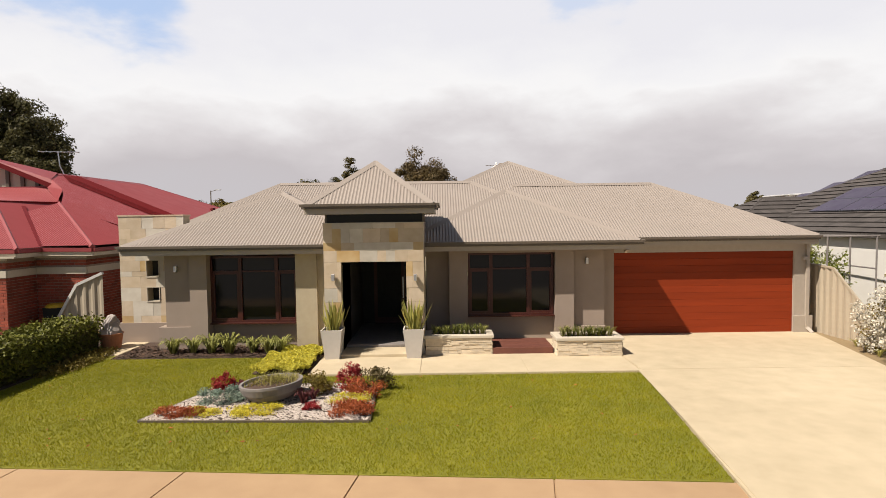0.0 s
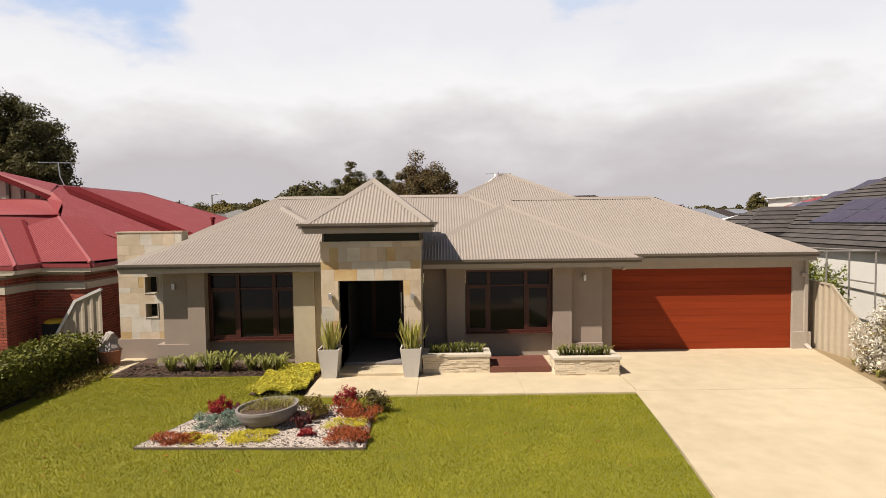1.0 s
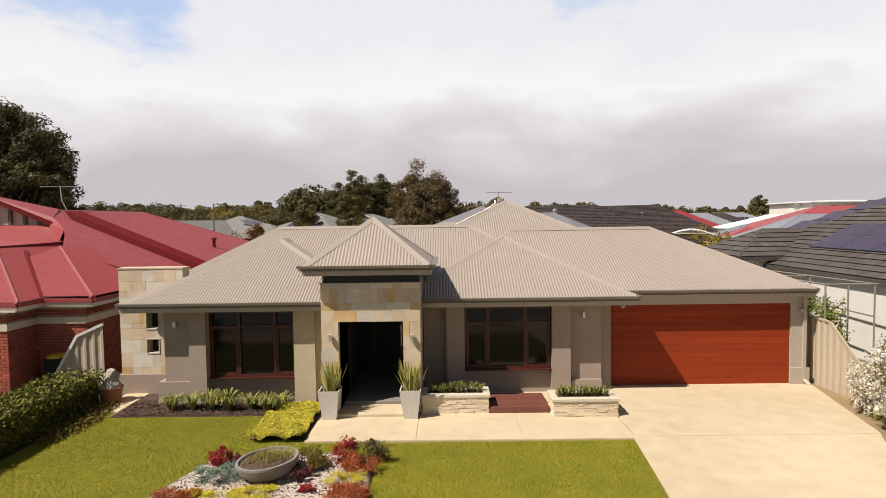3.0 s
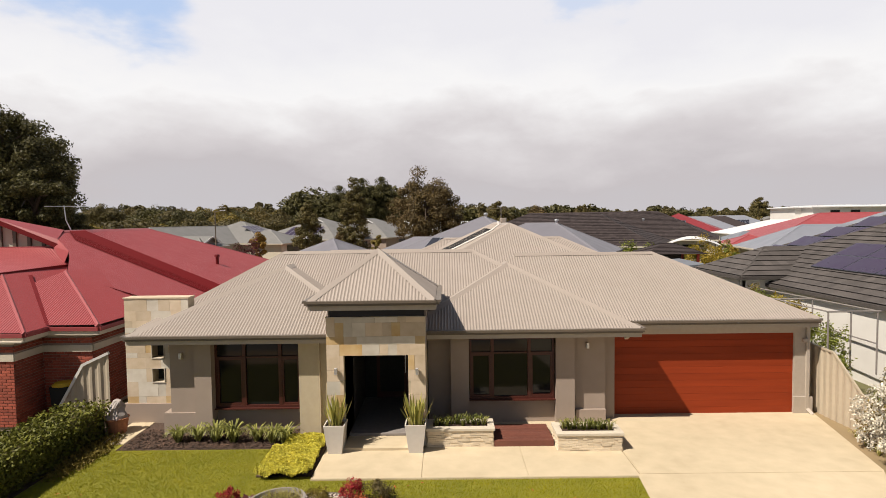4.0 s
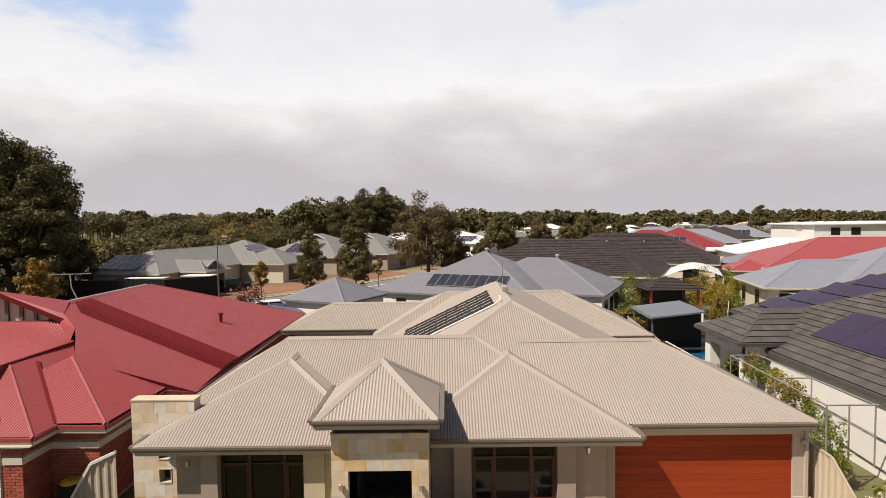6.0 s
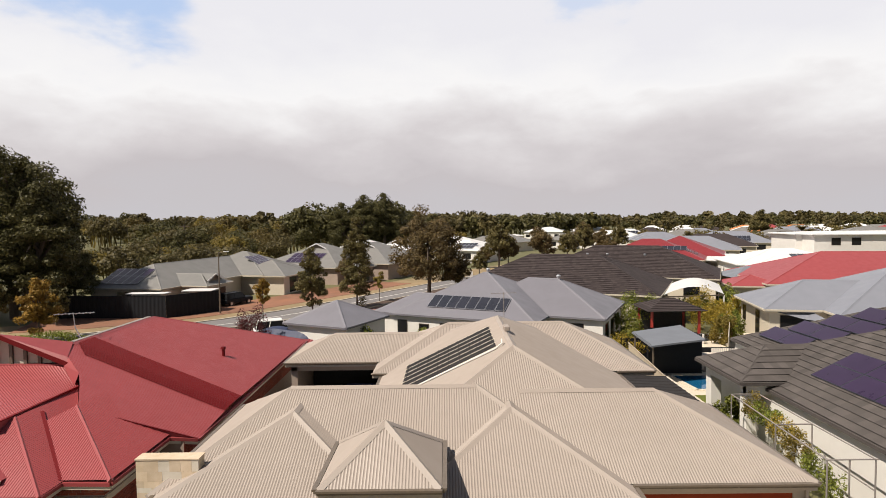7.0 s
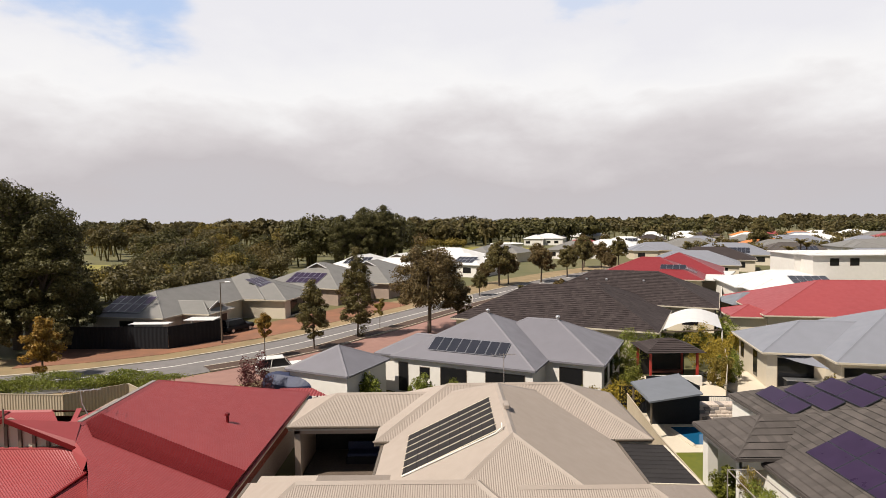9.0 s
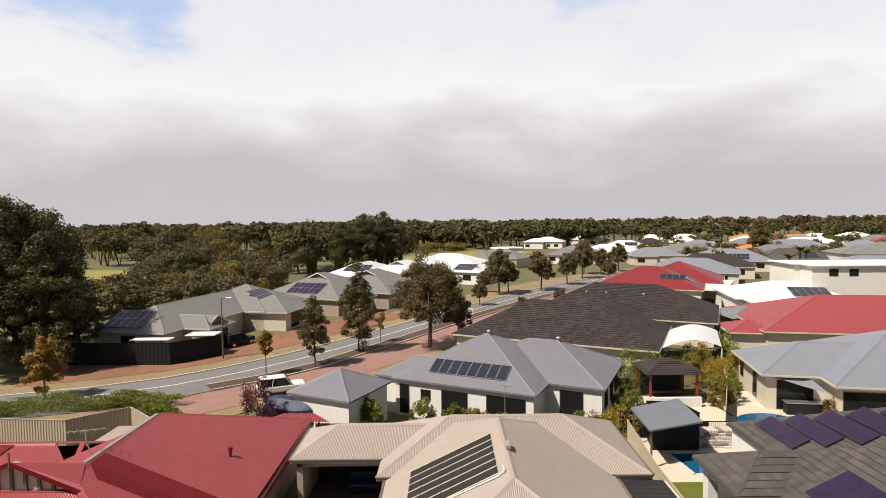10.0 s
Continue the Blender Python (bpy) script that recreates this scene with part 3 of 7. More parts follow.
# bay walls
BY = 14.05
wall(-0.46, 0.12, BY + 0.25, 14.9, -0.1, 2.3)
wall(0.12, 0.58, BY, 14.9, -0.1, 2.3, name="pier")
wall(0.58, 2.78, BY + 0.22, 14.6, -0.1, 0.60)
wall(0.58, 2.78, BY + 0.22, 14.6, 2.22, 2.32)
wall(2.78, 3.25, BY - 0.02, 14.9, -0.1, 2.3, name="pier")
wall(3.25, 4.06, BY + 0.15, 14.9, -0.1, 2.3)
wall(3.30, 4.06, BY + 0.06, BY + 0.15, -0.1, 0.32, name="plinth")
wall(4.06, 4.38, BY + 0.4, 15.2, -0.1, 2.3)
# garage
GY = 14.86
wall(4.38, 9.20, GY - 0.18, GY + 0.10, 2.125, 2.42, M["trim"], "lintel")
wall(9.20, 9.60, GY - 0.16, GY + 0.3, -0.1, 2.45, M["trim"], "pier")
wall(9.16, 9.66, GY - 0.22, GY - 0.16, -0.1, 0.42, M["trim"], "plinth")
wall(9.40, 9.66, GY + 0.3, 20.7, -0.1, 2.4)
wall(7.2, 9.40, 20.5, 20.7, -0.1, 2.4)
wall(7.15, 7.35, 20.7, 25.4, -0.1, 2.4)
wall(8.8, 9.0, 25.4, 31.8, -0.1, 2.5)
wall(7.3, 8.8, 25.4, 25.55, -0.1, 2.5)
# alfresco posts and beam; the back wall's near-black colour stands for the room's shade
wall(-7.75, -7.45, 27.15, 27.45, -0.1, 2.5, name="post")
wall(-7.75, -3.3, 27.15, 27.35, 2.25, 2.5, name="beam")
wall(-7.75, -7.55, 27.45, 31.0, -0.1, 2.5)
wall(-7.55, -2.6, 30.8, 31.0, -0.1, 2.5, M["dark"])
wall(-3.3, -2.65, 25.5, 30.8, -0.1, 2.45)

# blade wall core of the stone pier
for a, b, c, d in ((-8.42, -7.73, 0.45, 3.24), (-7.42, -6.74, 0.45, 3.24), (-7.73, -7.42, 0.45, 1.04), (-7.73, -7.42, 1.39, 1.68), (-7.73, -7.42, 2.09, 3.24)):
    wall(a, b, 14.60, 14.95, c, d, M["grout"], "blade_wall_core")
wall(-8.50, -6.9, 14.52, 15.0, -0.1, 0.47, name="plinth")


def clad(face_y, x0, x1, z0, z1, holes, parent, rows, seed, thick=0.035):
    """Sawn stone facing in uneven courses on a wall that faces the street."""
    rng = random.Random(seed)
    z = z0
    while z < z1 - 0.02:
        h = rng.choice(rows)
        if z1 - z - h < 0.12:
            h = z1 - z
        for edge in sorted(v for hole in holes for v in hole[2:]):
            if z + 0.03 < edge < z + h + 0.08:
                h = edge - z
                break
        x = x0
        while x < x1 - 0.01:
            w = rng.choice((0.2, 0.30, 0.40, 0.52))
            if x1 - x - w < 0.14:
                w = x1 - x
            spans = [(x, x + w)]
            for hx0, hx1, hz0, hz1 in holes:
                if z < hz1 - 0.02 and z + h > hz0 + 0.02:
                    cut = []
                    for a, b in spans:
                        if b <= hx0 or a >= hx1:
                            cut.append((a, b))
                        else:
                            cut += [s for s in ((a, hx0), (hx1, b)) if s[1] - s[0] > 0.05]
                    spans = cut
            for a, b in spans:
                t = thick + rng.uniform(-0.002, 0.003)
                kind = rng.choices(("stone", "stone_gold", "stone_grey"), (6, 1.6, 4))[0]
                part("stone", boxed(a + 0.0012, b - 0.0012, face_y - t, face_y + 0.02, z + 0.0012, z + h - 0.0012), M[kind], parent)
            x += w
        z += h


STONE_ROWS = (0.13, 0.18, 0.26, 0.32)
wall_holes = [(-7.73, -7.42, 1.68, 2.09), (-7.73, -7.42, 1.04, 1.39)]
clad(14.60, -8.42, -6.74, 0.47, 3.24, wall_holes, house, STONE_ROWS, 3)
part("wall_cap", boxed(-8.44, -6.72, 14.55, 14.97, 3.24, 3.275), M["stone"], house)
for hx0, hx1, hz0, hz1 in wall_holes:
    # niche back coloured near black in place of the recess's shade
    part("niche", boxed(hx0, hx1, 14.86, 14.94, hz0, hz1), M["dark"], house)
    for a, b, c, d in ((hx0 - 0.02, hx1 + 0.02, hz0 - 0.03, hz0), (hx0 - 0.02, hx1 + 0.02, hz1, hz1 + 0.018), (hx0 - 0.018, hx0, hz0, hz1), (hx1, hx1 + 0.018, hz0, hz1)):
        part("niche_trim", boxed(a, b, 14.55, 14.60, c, d), M["cream"], house)

# entrance tower
PY = 12.76
for a, b in ((-2.74, -2.35), (-0.87, -0.47)):
    part("tower_pier", boxed(a, b, PY, 14.0, -0.06, 2.12), M["grout"], house)
part("tower_head", boxed(-2.74, -0.47, PY, 13.1, 2.12, 3.0), M["grout"], house)
clad(PY, -2.74, -0.47, 0.0, 3.0, [(-2.35, -0.87, -0.1, 2.115)], house, STONE_ROWS, 11)
wall(-2.74, -2.5, 13.1, 15.0, 2.12, 3.0)
wall(-0.71, -0.47, 13.1, 15.0, 2.12, 3.0)
wall(-2.74, -2.5, 14.0, 15.2, -0.06, 2.12, M["wall_tan"])
part("clerestory_window", boxed(-2.66, -0.46, PY + 0.02, PY + 0.06, 3.0, 3.27), M["glass"], house)
part("tower_back", boxed(-2.7, -0.5, 14.9, 15.0, 2.9, 3.3), M["wall"], house)
for x in (-2.68, -0.47):
    part("window_frame", boxed(x - 0.02, x + 0.02, PY, PY + 0.06, 3.0, 3.27), M["gutter"], house)
part("sill", boxed(-2.76, -0.45, PY - 0.03, PY + 0.1, 2.985, 3.01), M["cream"], house)
# porch back wall, ceiling and sides coloured dark to stand for shade
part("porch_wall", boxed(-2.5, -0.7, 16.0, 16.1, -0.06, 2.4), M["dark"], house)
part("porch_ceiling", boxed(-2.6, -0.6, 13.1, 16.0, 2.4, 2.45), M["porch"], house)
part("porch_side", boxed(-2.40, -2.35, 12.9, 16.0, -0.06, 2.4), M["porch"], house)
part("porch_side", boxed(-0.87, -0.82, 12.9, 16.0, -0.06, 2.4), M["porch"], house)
front_door = part("front_door", boxed(-2.0, -1.12, 15.93, 15.99, 0.12, 2.2), M["cedar"], house)
part("door_pane", boxed(-1.9, -1.22, 15.915, 15.928, 0.3, 2.1), M["dark"], front_door)
part("door_handle", barred((-1.17, 15.89, 0.85), (-1.17, 15.89, 1.45), 0.025, 0.025), M["alu"], front_door)
part("step", boxed(-2.38, -0.84, 12.5, 16.0, -0.1, 0.05, bevel=0.01), M["concrete"], house)
part("step", boxed(-2.34, -0.88, 13.2, 16.0, 0.05, 0.12, bevel=0.01), M["bowl"], house)


def window(x0, x1, y, z0, z1, splits, head, parent):
    """A cedar window with transom lights over the main panes."""
    w = part("window", boxed(x0, x1, y + 0.03, y + 0.045, z0, z1), M["glass"], parent)
    for a, b, c, d in ((x0, x1, z0, z0 + 0.05), (x0, x1, z1 - 0.05, z1), (x0, x0 + 0.05, z0 + 0.05, z1 - 0.05), (x1 - 0.05, x1, z0 + 0.05, z1 - 0.05)):
        part("window_frame", boxed(a, b, y - 0.03, y + 0.03, c, d), M["cedar"], w)
    for s in splits:
        part("mullion", boxed(s - 0.042, s + 0.042, y - 0.025, y + 0.028, z0 + 0.05, z1 - 0.05), M["cedar"], w)
    xs = [x0 + 0.05, *[v for s in splits for v in (s - 0.042, s + 0.042)], x1 - 0.05]
    for a, b in zip(xs[::2], xs[1::2]):
        part("transom", boxed(a, b, y - 0.02, y + 0.028, head, head + 0.04), M["cedar"], w)
        if b - a < 0.8:
            for c, d in ((z0 + 0.05, z0 + 0.10), (head - 0.05, head)):
                part("sash_rail", boxed(a, b, y - 0.012, y + 0.027, c, d), M["cedar"], w)
            for c, d in ((a, a + 0.045), (b - 0.045, b)):
                part("sash_stile", boxed(c, d, y - 0.012, y + 0.027, z0 + 0.10, head - 0.05), M["cedar"], w)
    return w


window(-5.78, -3.62, WY + 0.14, 0.58, 2.22, (-5.05, -4.15), 1.82, house)
window(0.60, 2.76, BY + 0.14, 0.62, 2.2, (1.18, 2.12), 1.78, house)
part("window_head", boxed(0.5, 2.86, BY + 0.02, BY + 0.25, 2.205, 2.45), M["wall"], house)
part("window_sill", boxed(-5.78, -3.62, WY + 0.02, WY + 0.22, 0.545, 0.575), M["cedar"], house)
part("window_sill", boxed(0.58, 2.78, BY + 0.02, BY + 0.22, 0.585, 0.615), M["cedar"], house)

# garage door in horizontal boards
gd = part("garage_door", boxed(4.38, 9.20, GY - 0.08, GY - 0.05, -0.04, 2.125), M["dark"], house)
for i in range(12):
    z0 = -0.03 + i * 0.18
    part("board", boxed(4.40, 9.18, GY - 0.12, GY - 0.08, z0, min(z0 + 0.178, 2.12), bevel=0.003), M["door"], gd)
part("door_jamb", boxed(4.36, 4.40, GY - 0.16, GY - 0.04, -0.04, 2.125), M["trim"], house)
part("door_jamb", boxed(9.18, 9.22, GY - 0.15, GY - 0.04, -0.04, 2.125), M["trim"], house)


def wall_light(x, y, z):
    body = part("wall_light", boxed(x - 0.035, x + 0.035, y - 0.11, y - 0.03, z, z + 0.15, bevel=0.008), M["alu"], house)
    part("bracket", boxed(x - 0.02, x + 0.02, y - 0.03, y, z + 0.05, z + 0.1), M["alu"], body)


for x, y, z in ((-6.55, WY, 1.86), (-2.52, PY - 0.035, 1.70), (-0.66, PY - 0.035, 1.68), (3.6, BY + 0.15, 1.90)):
    wall_light(x, y, z)
part("downpipe", barred((9.52, GY - 0.20, 0.1), (9.52, GY - 0.20, 2.42), 0.085, 0.06, up=(0, 1, 0)), M["trim"], house)
part("downpipe", barred((9.52, GY - 0.20, 0.1), (9.60, GY - 0.32, -0.02), 0.085, 0.06, up=(0, 1, 0)), M["trim"], house)
part("rainwater_head", boxed(9.38, 9.50, GY - 0.26, GY - 0.16, 1.88, 1.98, bevel=0.01), M["trim"], house)
part("downpipe", barred((4.50, 13.9, 2.2), (4.50, 13.75, 2.28), 0.08, 0.06), M["trim"], house)

# solar heating mat on the left slope of the high roof
HR = ROOFS["high"]


def on_high_left(d, y, lift=0.03):
    """A place on the high roof's left slope, d metres in from the eave."""
    return Vector((HR.x0 + d, y, HR.ez + T * d + lift))


heater = thing("solar_pool_heater", "black ribbed solar pool heating mats on the roof slope", "solar heater")
for i in range(6):
    y0 = 20.65 + i * 0.67
    bm = bmesh.new()
    prev = None
    for j in range(17):
        a0 = y0 + j * 0.0365
        cur = (bm.verts.new(on_high_left(1.2, a0, 0.025 + 0.02 * (j % 2))), bm.verts.new(on_high_left(4.8, a0, 0.025 + 0.02 * (j % 2))))
        if prev:
            bm.faces.new((prev[0], prev[1], cur[1], cur[0]))
        prev = cur
    part("mat_strip", bm, M["mat_black"], heater)
    for k in range(9):
        dd = 1.3 + k * 0.43
        part("tie", barred(on_high_left(dd, y0, 0.055), on_high_left(dd, y0 + 0.58, 0.052), 0.03, 0.008), M["mat_black"], heater)
for i in range(7):
    part("clamp_strip", barred(on_high_left(1.15, 20.605 + i * 0.67, 0.03), on_high_left(4.85, 20.605 + i * 0.67, 0.03), 0.05, 0.02), M["cream"], heater)
part("header_pipe", tube(bmesh.new(), [on_high_left(1.2, 20.5, 0.05), on_high_left(4.75, 20.35, 0.05), on_high_left(5.0, 20.4, 0.12), on_high_left(5.0, 20.6, 0.22)], (0.03, 0.03, 0.03, 0.03), 6), M["white"], heater)

# aerial on the rear ridge
aerial = thing("tv_aerial", "thin metal television aerial on a roof mast", "aerial")
part("mast", tube(bmesh.new(), [(2.85, 28.6, 4.2), (2.85, 28.6, 5.85)], (0.02, 0.02), 6), M["bowl"], aerial)
part("boom", barred((2.2, 28.5, 5.78), (3.5, 28.7, 5.78), 0.02, 0.02), M["bowl"], aerial)
for k in range(7):
    x = 2.25 + k * 0.2
    part("element", barred((x, 28.3, 5.78), (x, 28.9, 5.78), 0.012, 0.012), M["bowl"], aerial)
vent_ = part("ridge_vent", boxed(2.22, 2.44, 22.2, 22.8, 5.08, 5.26, bevel=0.02), M["roof"], house)
# courtyard pool before the alfresco room
tagged(part("courtyard_paving", boxed(-7.4, -2.7, 21.4, 30.7, -0.14, -0.04), M["cream"]), "pale courtyard paving beside the pool", "paving", kind="structure")
bm = bmesh.new()
quad(bm, (-6.5, 23.2, -0.03), (-3.5, 23.2, -0.03), (-3.5, 27.0, -0.03), (-6.5, 27.0, -0.03))
cpool = tagged(part("swimming_pool", bm, M["water"]), "blue courtyard swimming pool with pale coping", "pool")
for a, b in (((-6.5, 23.2), (-3.5, 23.2)), ((-3.5, 23.2), (-3.5, 27.0)), ((-6.5, 27.1), (-3.5, 27.1)), ((-6.5, 23.2), (-6.5, 27.0))):
    part("coping", barred((*a, -0.01), (*b, -0.01), 0.35, 0.05), M["white"], cpool)
# floor in dark bark colour: shade under the roof put into its colour
tagged(part("alfresco_floor", boxed(-7.5, -3.3, 27.4, 30.75, -0.1, -0.02), M["bark"]), "dark paving under the alfresco roof", "paving", kind="structure")
sofa_ = thing("outdoor_lounge", "blue cushioned lounge under the alfresco roof", "lounge", (-4.6, 29.2, -0.04))
part("base", boxed(-0.9, 0.9, -0.4, 0.4, 0.0, 0.4, bevel=0.03), M["fence_dark"], sofa_)
part("cushion", boxed(-0.85, 0.85, -0.38, 0.38, 0.4, 0.55, bevel=0.04), M["blue"], sofa_)
part("backrest", boxed(-0.9, 0.9, 0.3, 0.42, 0.4, 0.95, bevel=0.04), M["blue"], sofa_)

# dark translucent lean-to roof
lean = thing("lean_to_roof", "black ribbed lean-to roof beside the house", "patio roof")
for i in range(9):
    y0 = 21.2 + i * 0.42
    bm = bmesh.new()
    quad(bm, (7.7, y0, 2.46), (9.75, y0, 2.38), (9.75, y0 + 0.40, 2.38), (7.7, y0 + 0.40, 2.46))
    quad(bm, (7.7, y0 + 0.40, 2.46), (9.75, y0 + 0.40, 2.38), (9.75, y0 + 0.42, 2.41), (7.7, y0 + 0.42, 2.49))
    part("sheet", bm, M["mat_black"], lean)
part("gutter", barred((9.8, 21.1, 2.34), (9.8, 25.0, 2.34), 0.1, 0.09), M["cream"], lean)
part("edge_beam", barred((7.7, 21.15, 2.42), (9.8, 21.15, 2.34), 0.06, 0.1), M["cream"], lean)
for y in (21.2, 24.9):
    part("post", barred((9.7, y, -0.1), (9.7, y, 2.34), 0.09, 0.09, up=(0, 1, 0)), M["cream"], lean)

# ---- neighbouring houses ----
def home(name, label, place, turn, blocks, roof, walls, tan=0.46, ez=2.6, mode="plain", inset=0.45, panes=(), group="", tile_w=0.33):
    """A house out of hipped blocks in its own axes. blocks: x0, x1, y0, y1[, eaves height]."""
    h = thing(name, label, "house", place, turn, group)
    hips = []
    for b in blocks:
        e = b[4] if len(b) > 4 else ez
        r = Hip(*b[:4], e, tan)
        hips.append(r)
        for sd in "swen":
            bm = bmesh.new()
            if mode == "tile":
                tagged(part("roof_tiles", r.courses(bm, sd, 0.34, 0.05, tile_w), M[roof], h), kind="stuff")
            else:
                part("roof_slope", r.plain(bm, sd), M[roof], h)
        for a, c in [*r.hips().values(), (r.a, r.b)]:
            if (c - a).length > 0.3:
                part("ridge_cap", ridge_bar(bmesh.new(), a, c, 0.26, 0.05), M[roof], h)
        x0, x1, y0, y1 = b[:4]
        for p, q in (((x0, y0), (x1, y0)), ((x1, y0), (x1, y1)), ((x0, y1), (x1, y1)), ((x0, y0), (x0, y1))):
            part("gutter", barred((*p, e - 0.06), (*q, e - 0.06), 0.13, 0.13), M["trim" if roof in ("roof",) else "kerb" if walls != "white" else roof], h)
        part("soffit", boxed(x0 + 0.05, x1 - 0.05, y0 + 0.05, y1 - 0.05, e - 0.18, e - 0.14), M["white"], h)
        i = inset
        if len(b) > 5:
            for py in (y0 + 0.55, y1 - 0.55):
                part("pillar", boxed(x0 + 0.35, x0 + 0.85, py - 0.25, py + 0.25, -0.2, e - 0.18, bevel=0.02), M[walls], h)
            part("beam", boxed(x0 + 0.35, x0 + 0.62, y0 + 0.8, y1 - 0.8, e - 0.62, e - 0.18), M[walls], h)
            part("beam", boxed(x0 + 0.35, x0 + 4.0, y0 + 0.28, y0 + 0.55, e - 0.62, e - 0.182), M[walls], h)
            continue
        part("wall", boxed(x0 + i, x1 - i, y0 + i, y1 - i, -0.2, e - 0.18), M[walls], h)
    for x, y, w, z0, z1, side in panes:
        bm = bmesh.new()
        if side in "sn":
            d = -0.03 if side == "s" else 0.03
            win = part("window", box(bm, x, x + w, min(y, y + d), max(y, y + d), z0, z1), M["glass"], h)
            part("window_frame", boxed(x - 0.05, x + w + 0.05, min(y, y + d * 0.6), max(y, y + d * 0.6), z0 - 0.05, z1 + 0.05), M["gutter"], win)
        else:
            d = -0.03 if side == "w" else 0.03
            win = part("window", box(bm, min(x, x + d), max(x, x + d), y, y + w, z0, z1), M["glass"], h)
            part("window_frame", boxed(min(x, x + d * 0.6), max(x, x + d * 0.6), y - 0.05, y + w + 0.05, z0 - 0.05, z1 + 0.05), M["gutter"], win)
    return h, hips


def solar(roof_hip, side, u0, v0, nu, nv, parent_place, turn, w=0.99, l=1.65, cell="panel", label="dark blue solar panels on the roof slope", gap=0.03, lift=0.09, edge="alu"):
    """Rows of framed solar panels on one side of a hipped roof."""
    s = thing("solar_array", label, "solar panels", parent_place, turn)
    o, along, up, length = roof_hip.side(side)
    k = math.hypot(1, roof_hip.tan)
    slope = (up + Vector((0, 0, roof_hip.tan))) / k
    normal = along.cross(slope).normalized()
    for i in range(nu):
        for j in range(nv):
            c = o + Vector((0, 0, roof_hip.ez)) + along * (u0 + i * (w + gap)) + slope * (v0 + j * (l + gap)) + normal * lift
            a, b = along * w, slope * l
            bm = bmesh.new()
            lo = [c, c + a, c + a + b, c + b]
            vs = [bm.verts.new(p - normal * 0.04) for p in lo] + [bm.verts.new(p) for p in lo]
            for f in ((0, 1, 5, 4), (1, 2, 6, 5), (2, 3, 7, 6), (3, 0, 4, 7), (4, 5, 6, 7)):
                bm.faces.new([vs[x] for x in f])
            fr = part("panel_frame", bm, M[edge], s)
            bm = bmesh.new()
            m = 0.025
            quad(bm, *[p + normal * 0.004 for p in (c + along * m + slope * m, c + a - along * m + slope * m, c + a + b - along * m - slope * m, c + b + along * m - slope * m)])
            part("cell_sheet", bm, M[cell], fr)
    return s


def gablet(h, hip, end, g, face="gutter", roof="grey_steel"):
    """A small gable let into the top of one hip end."""
    e, o = (Vector(hip.a), (hip.a - hip.b)) if end == "a" else (Vector(hip.b), (hip.b - hip.a))
    o = Vector((o.x, o.y, 0)).normalized() if o.length > 0.01 else Vector((0, -1, 0))
    side = Vector((-o.y, o.x, 0))
    tip = e + o * g
    lo = [tip + side * (k * g) - Vector((0, 0, hip.tan * g)) for k in (-1, 1)]
    bm = bmesh.new()
    quad(bm, tip, lo[0], lo[1])
    part("gable_wall", bm, M[face], h)
    for q in lo:
        bm = bmesh.new()
        up = Vector((0, 0, 0.05))
        quad(bm, e + up, tip + o * 0.3 + up, q + o * 0.3 + up)
        part("gable_roof", bm, M[roof], h)
        part("barge_board", barred(tip + o * 0.3, q + o * 0.3, 0.05, 0.16), M["white_steel"], h)


# red-roofed brick house
red = thing("house", "red corrugated steel roofed house with red brick walls", "house")
RM = Hip(-20.55, -8.55, 15.3, 33.4, 2.45, 0.42)
UPPER = ((17.7, -12.0), (19.0, -12.78), (19.6, -13.2), (20.3, -14.05), (20.7, -14.35), (21.5, -14.55), (27.4, -14.55), (33.4, -8.56))
LOWER = ((17.7, -11.99), (18.6, -8.55), (33.4, -8.55))


def main_slope(x, y=30.0):
    """Height of the main slope, which dips a little towards the street."""
    return 2.45 - 0.42 * (x + 8.55) - 0.07 * max(0.0, 21.5 - y)


def along_line(y, line):
    for (ya, xa), (yb, xb) in zip(line, line[1:]):
        if ya <= y <= yb:
            return xa + (xb - xa) * (y - ya) / (yb - ya)
    return line[-1][1]


bm = bmesh.new()
prev = None
for i in range(int((33.38 - 17.7) / 0.0381)):
    y = 17.7 + i * 0.0381
    xs_ = along_line(y, UPPER), along_line(y, LOWER)
    cur = [bm.verts.new((x, y, main_slope(x, y) + 0.008 * (i % 2))) for x in xs_]
    if prev:
        bm.faces.new((prev[0], prev[1], cur[1], cur[0]))
    prev = cur
part("roof_sheet", bm, M["red"], red)
# flashing that closes the low step between the main slope and the front wing
bm = bmesh.new()
quad(bm, (-12.0, 17.7, main_slope(-12.0, 17.7)), (-8.55, 18.6, main_slope(-8.55, 18.6)), (-8.55, 18.62, 1.9), (-12.0, 17.72, 3.4))
quad(bm, (-12.0, 17.7, main_slope(-12.0, 17.7)), (-12.0, 17.72, 3.4), (-13.2, 19.6, 3.4), (-13.2, 19.6, main_slope(-13.2, 19.6)))
part("flashing", bm, M["red"], red)
# skirt roof under the batten gable
bm = bmesh.new()
E0, E1, V1, E2 = Vector((-18.6, 20.3, 4.42)), Vector((-14.05, 20.3, 4.42)), Vector((-13.3, 15.9, 3.78)), Vector((-13.2, 19.6, 3.82))
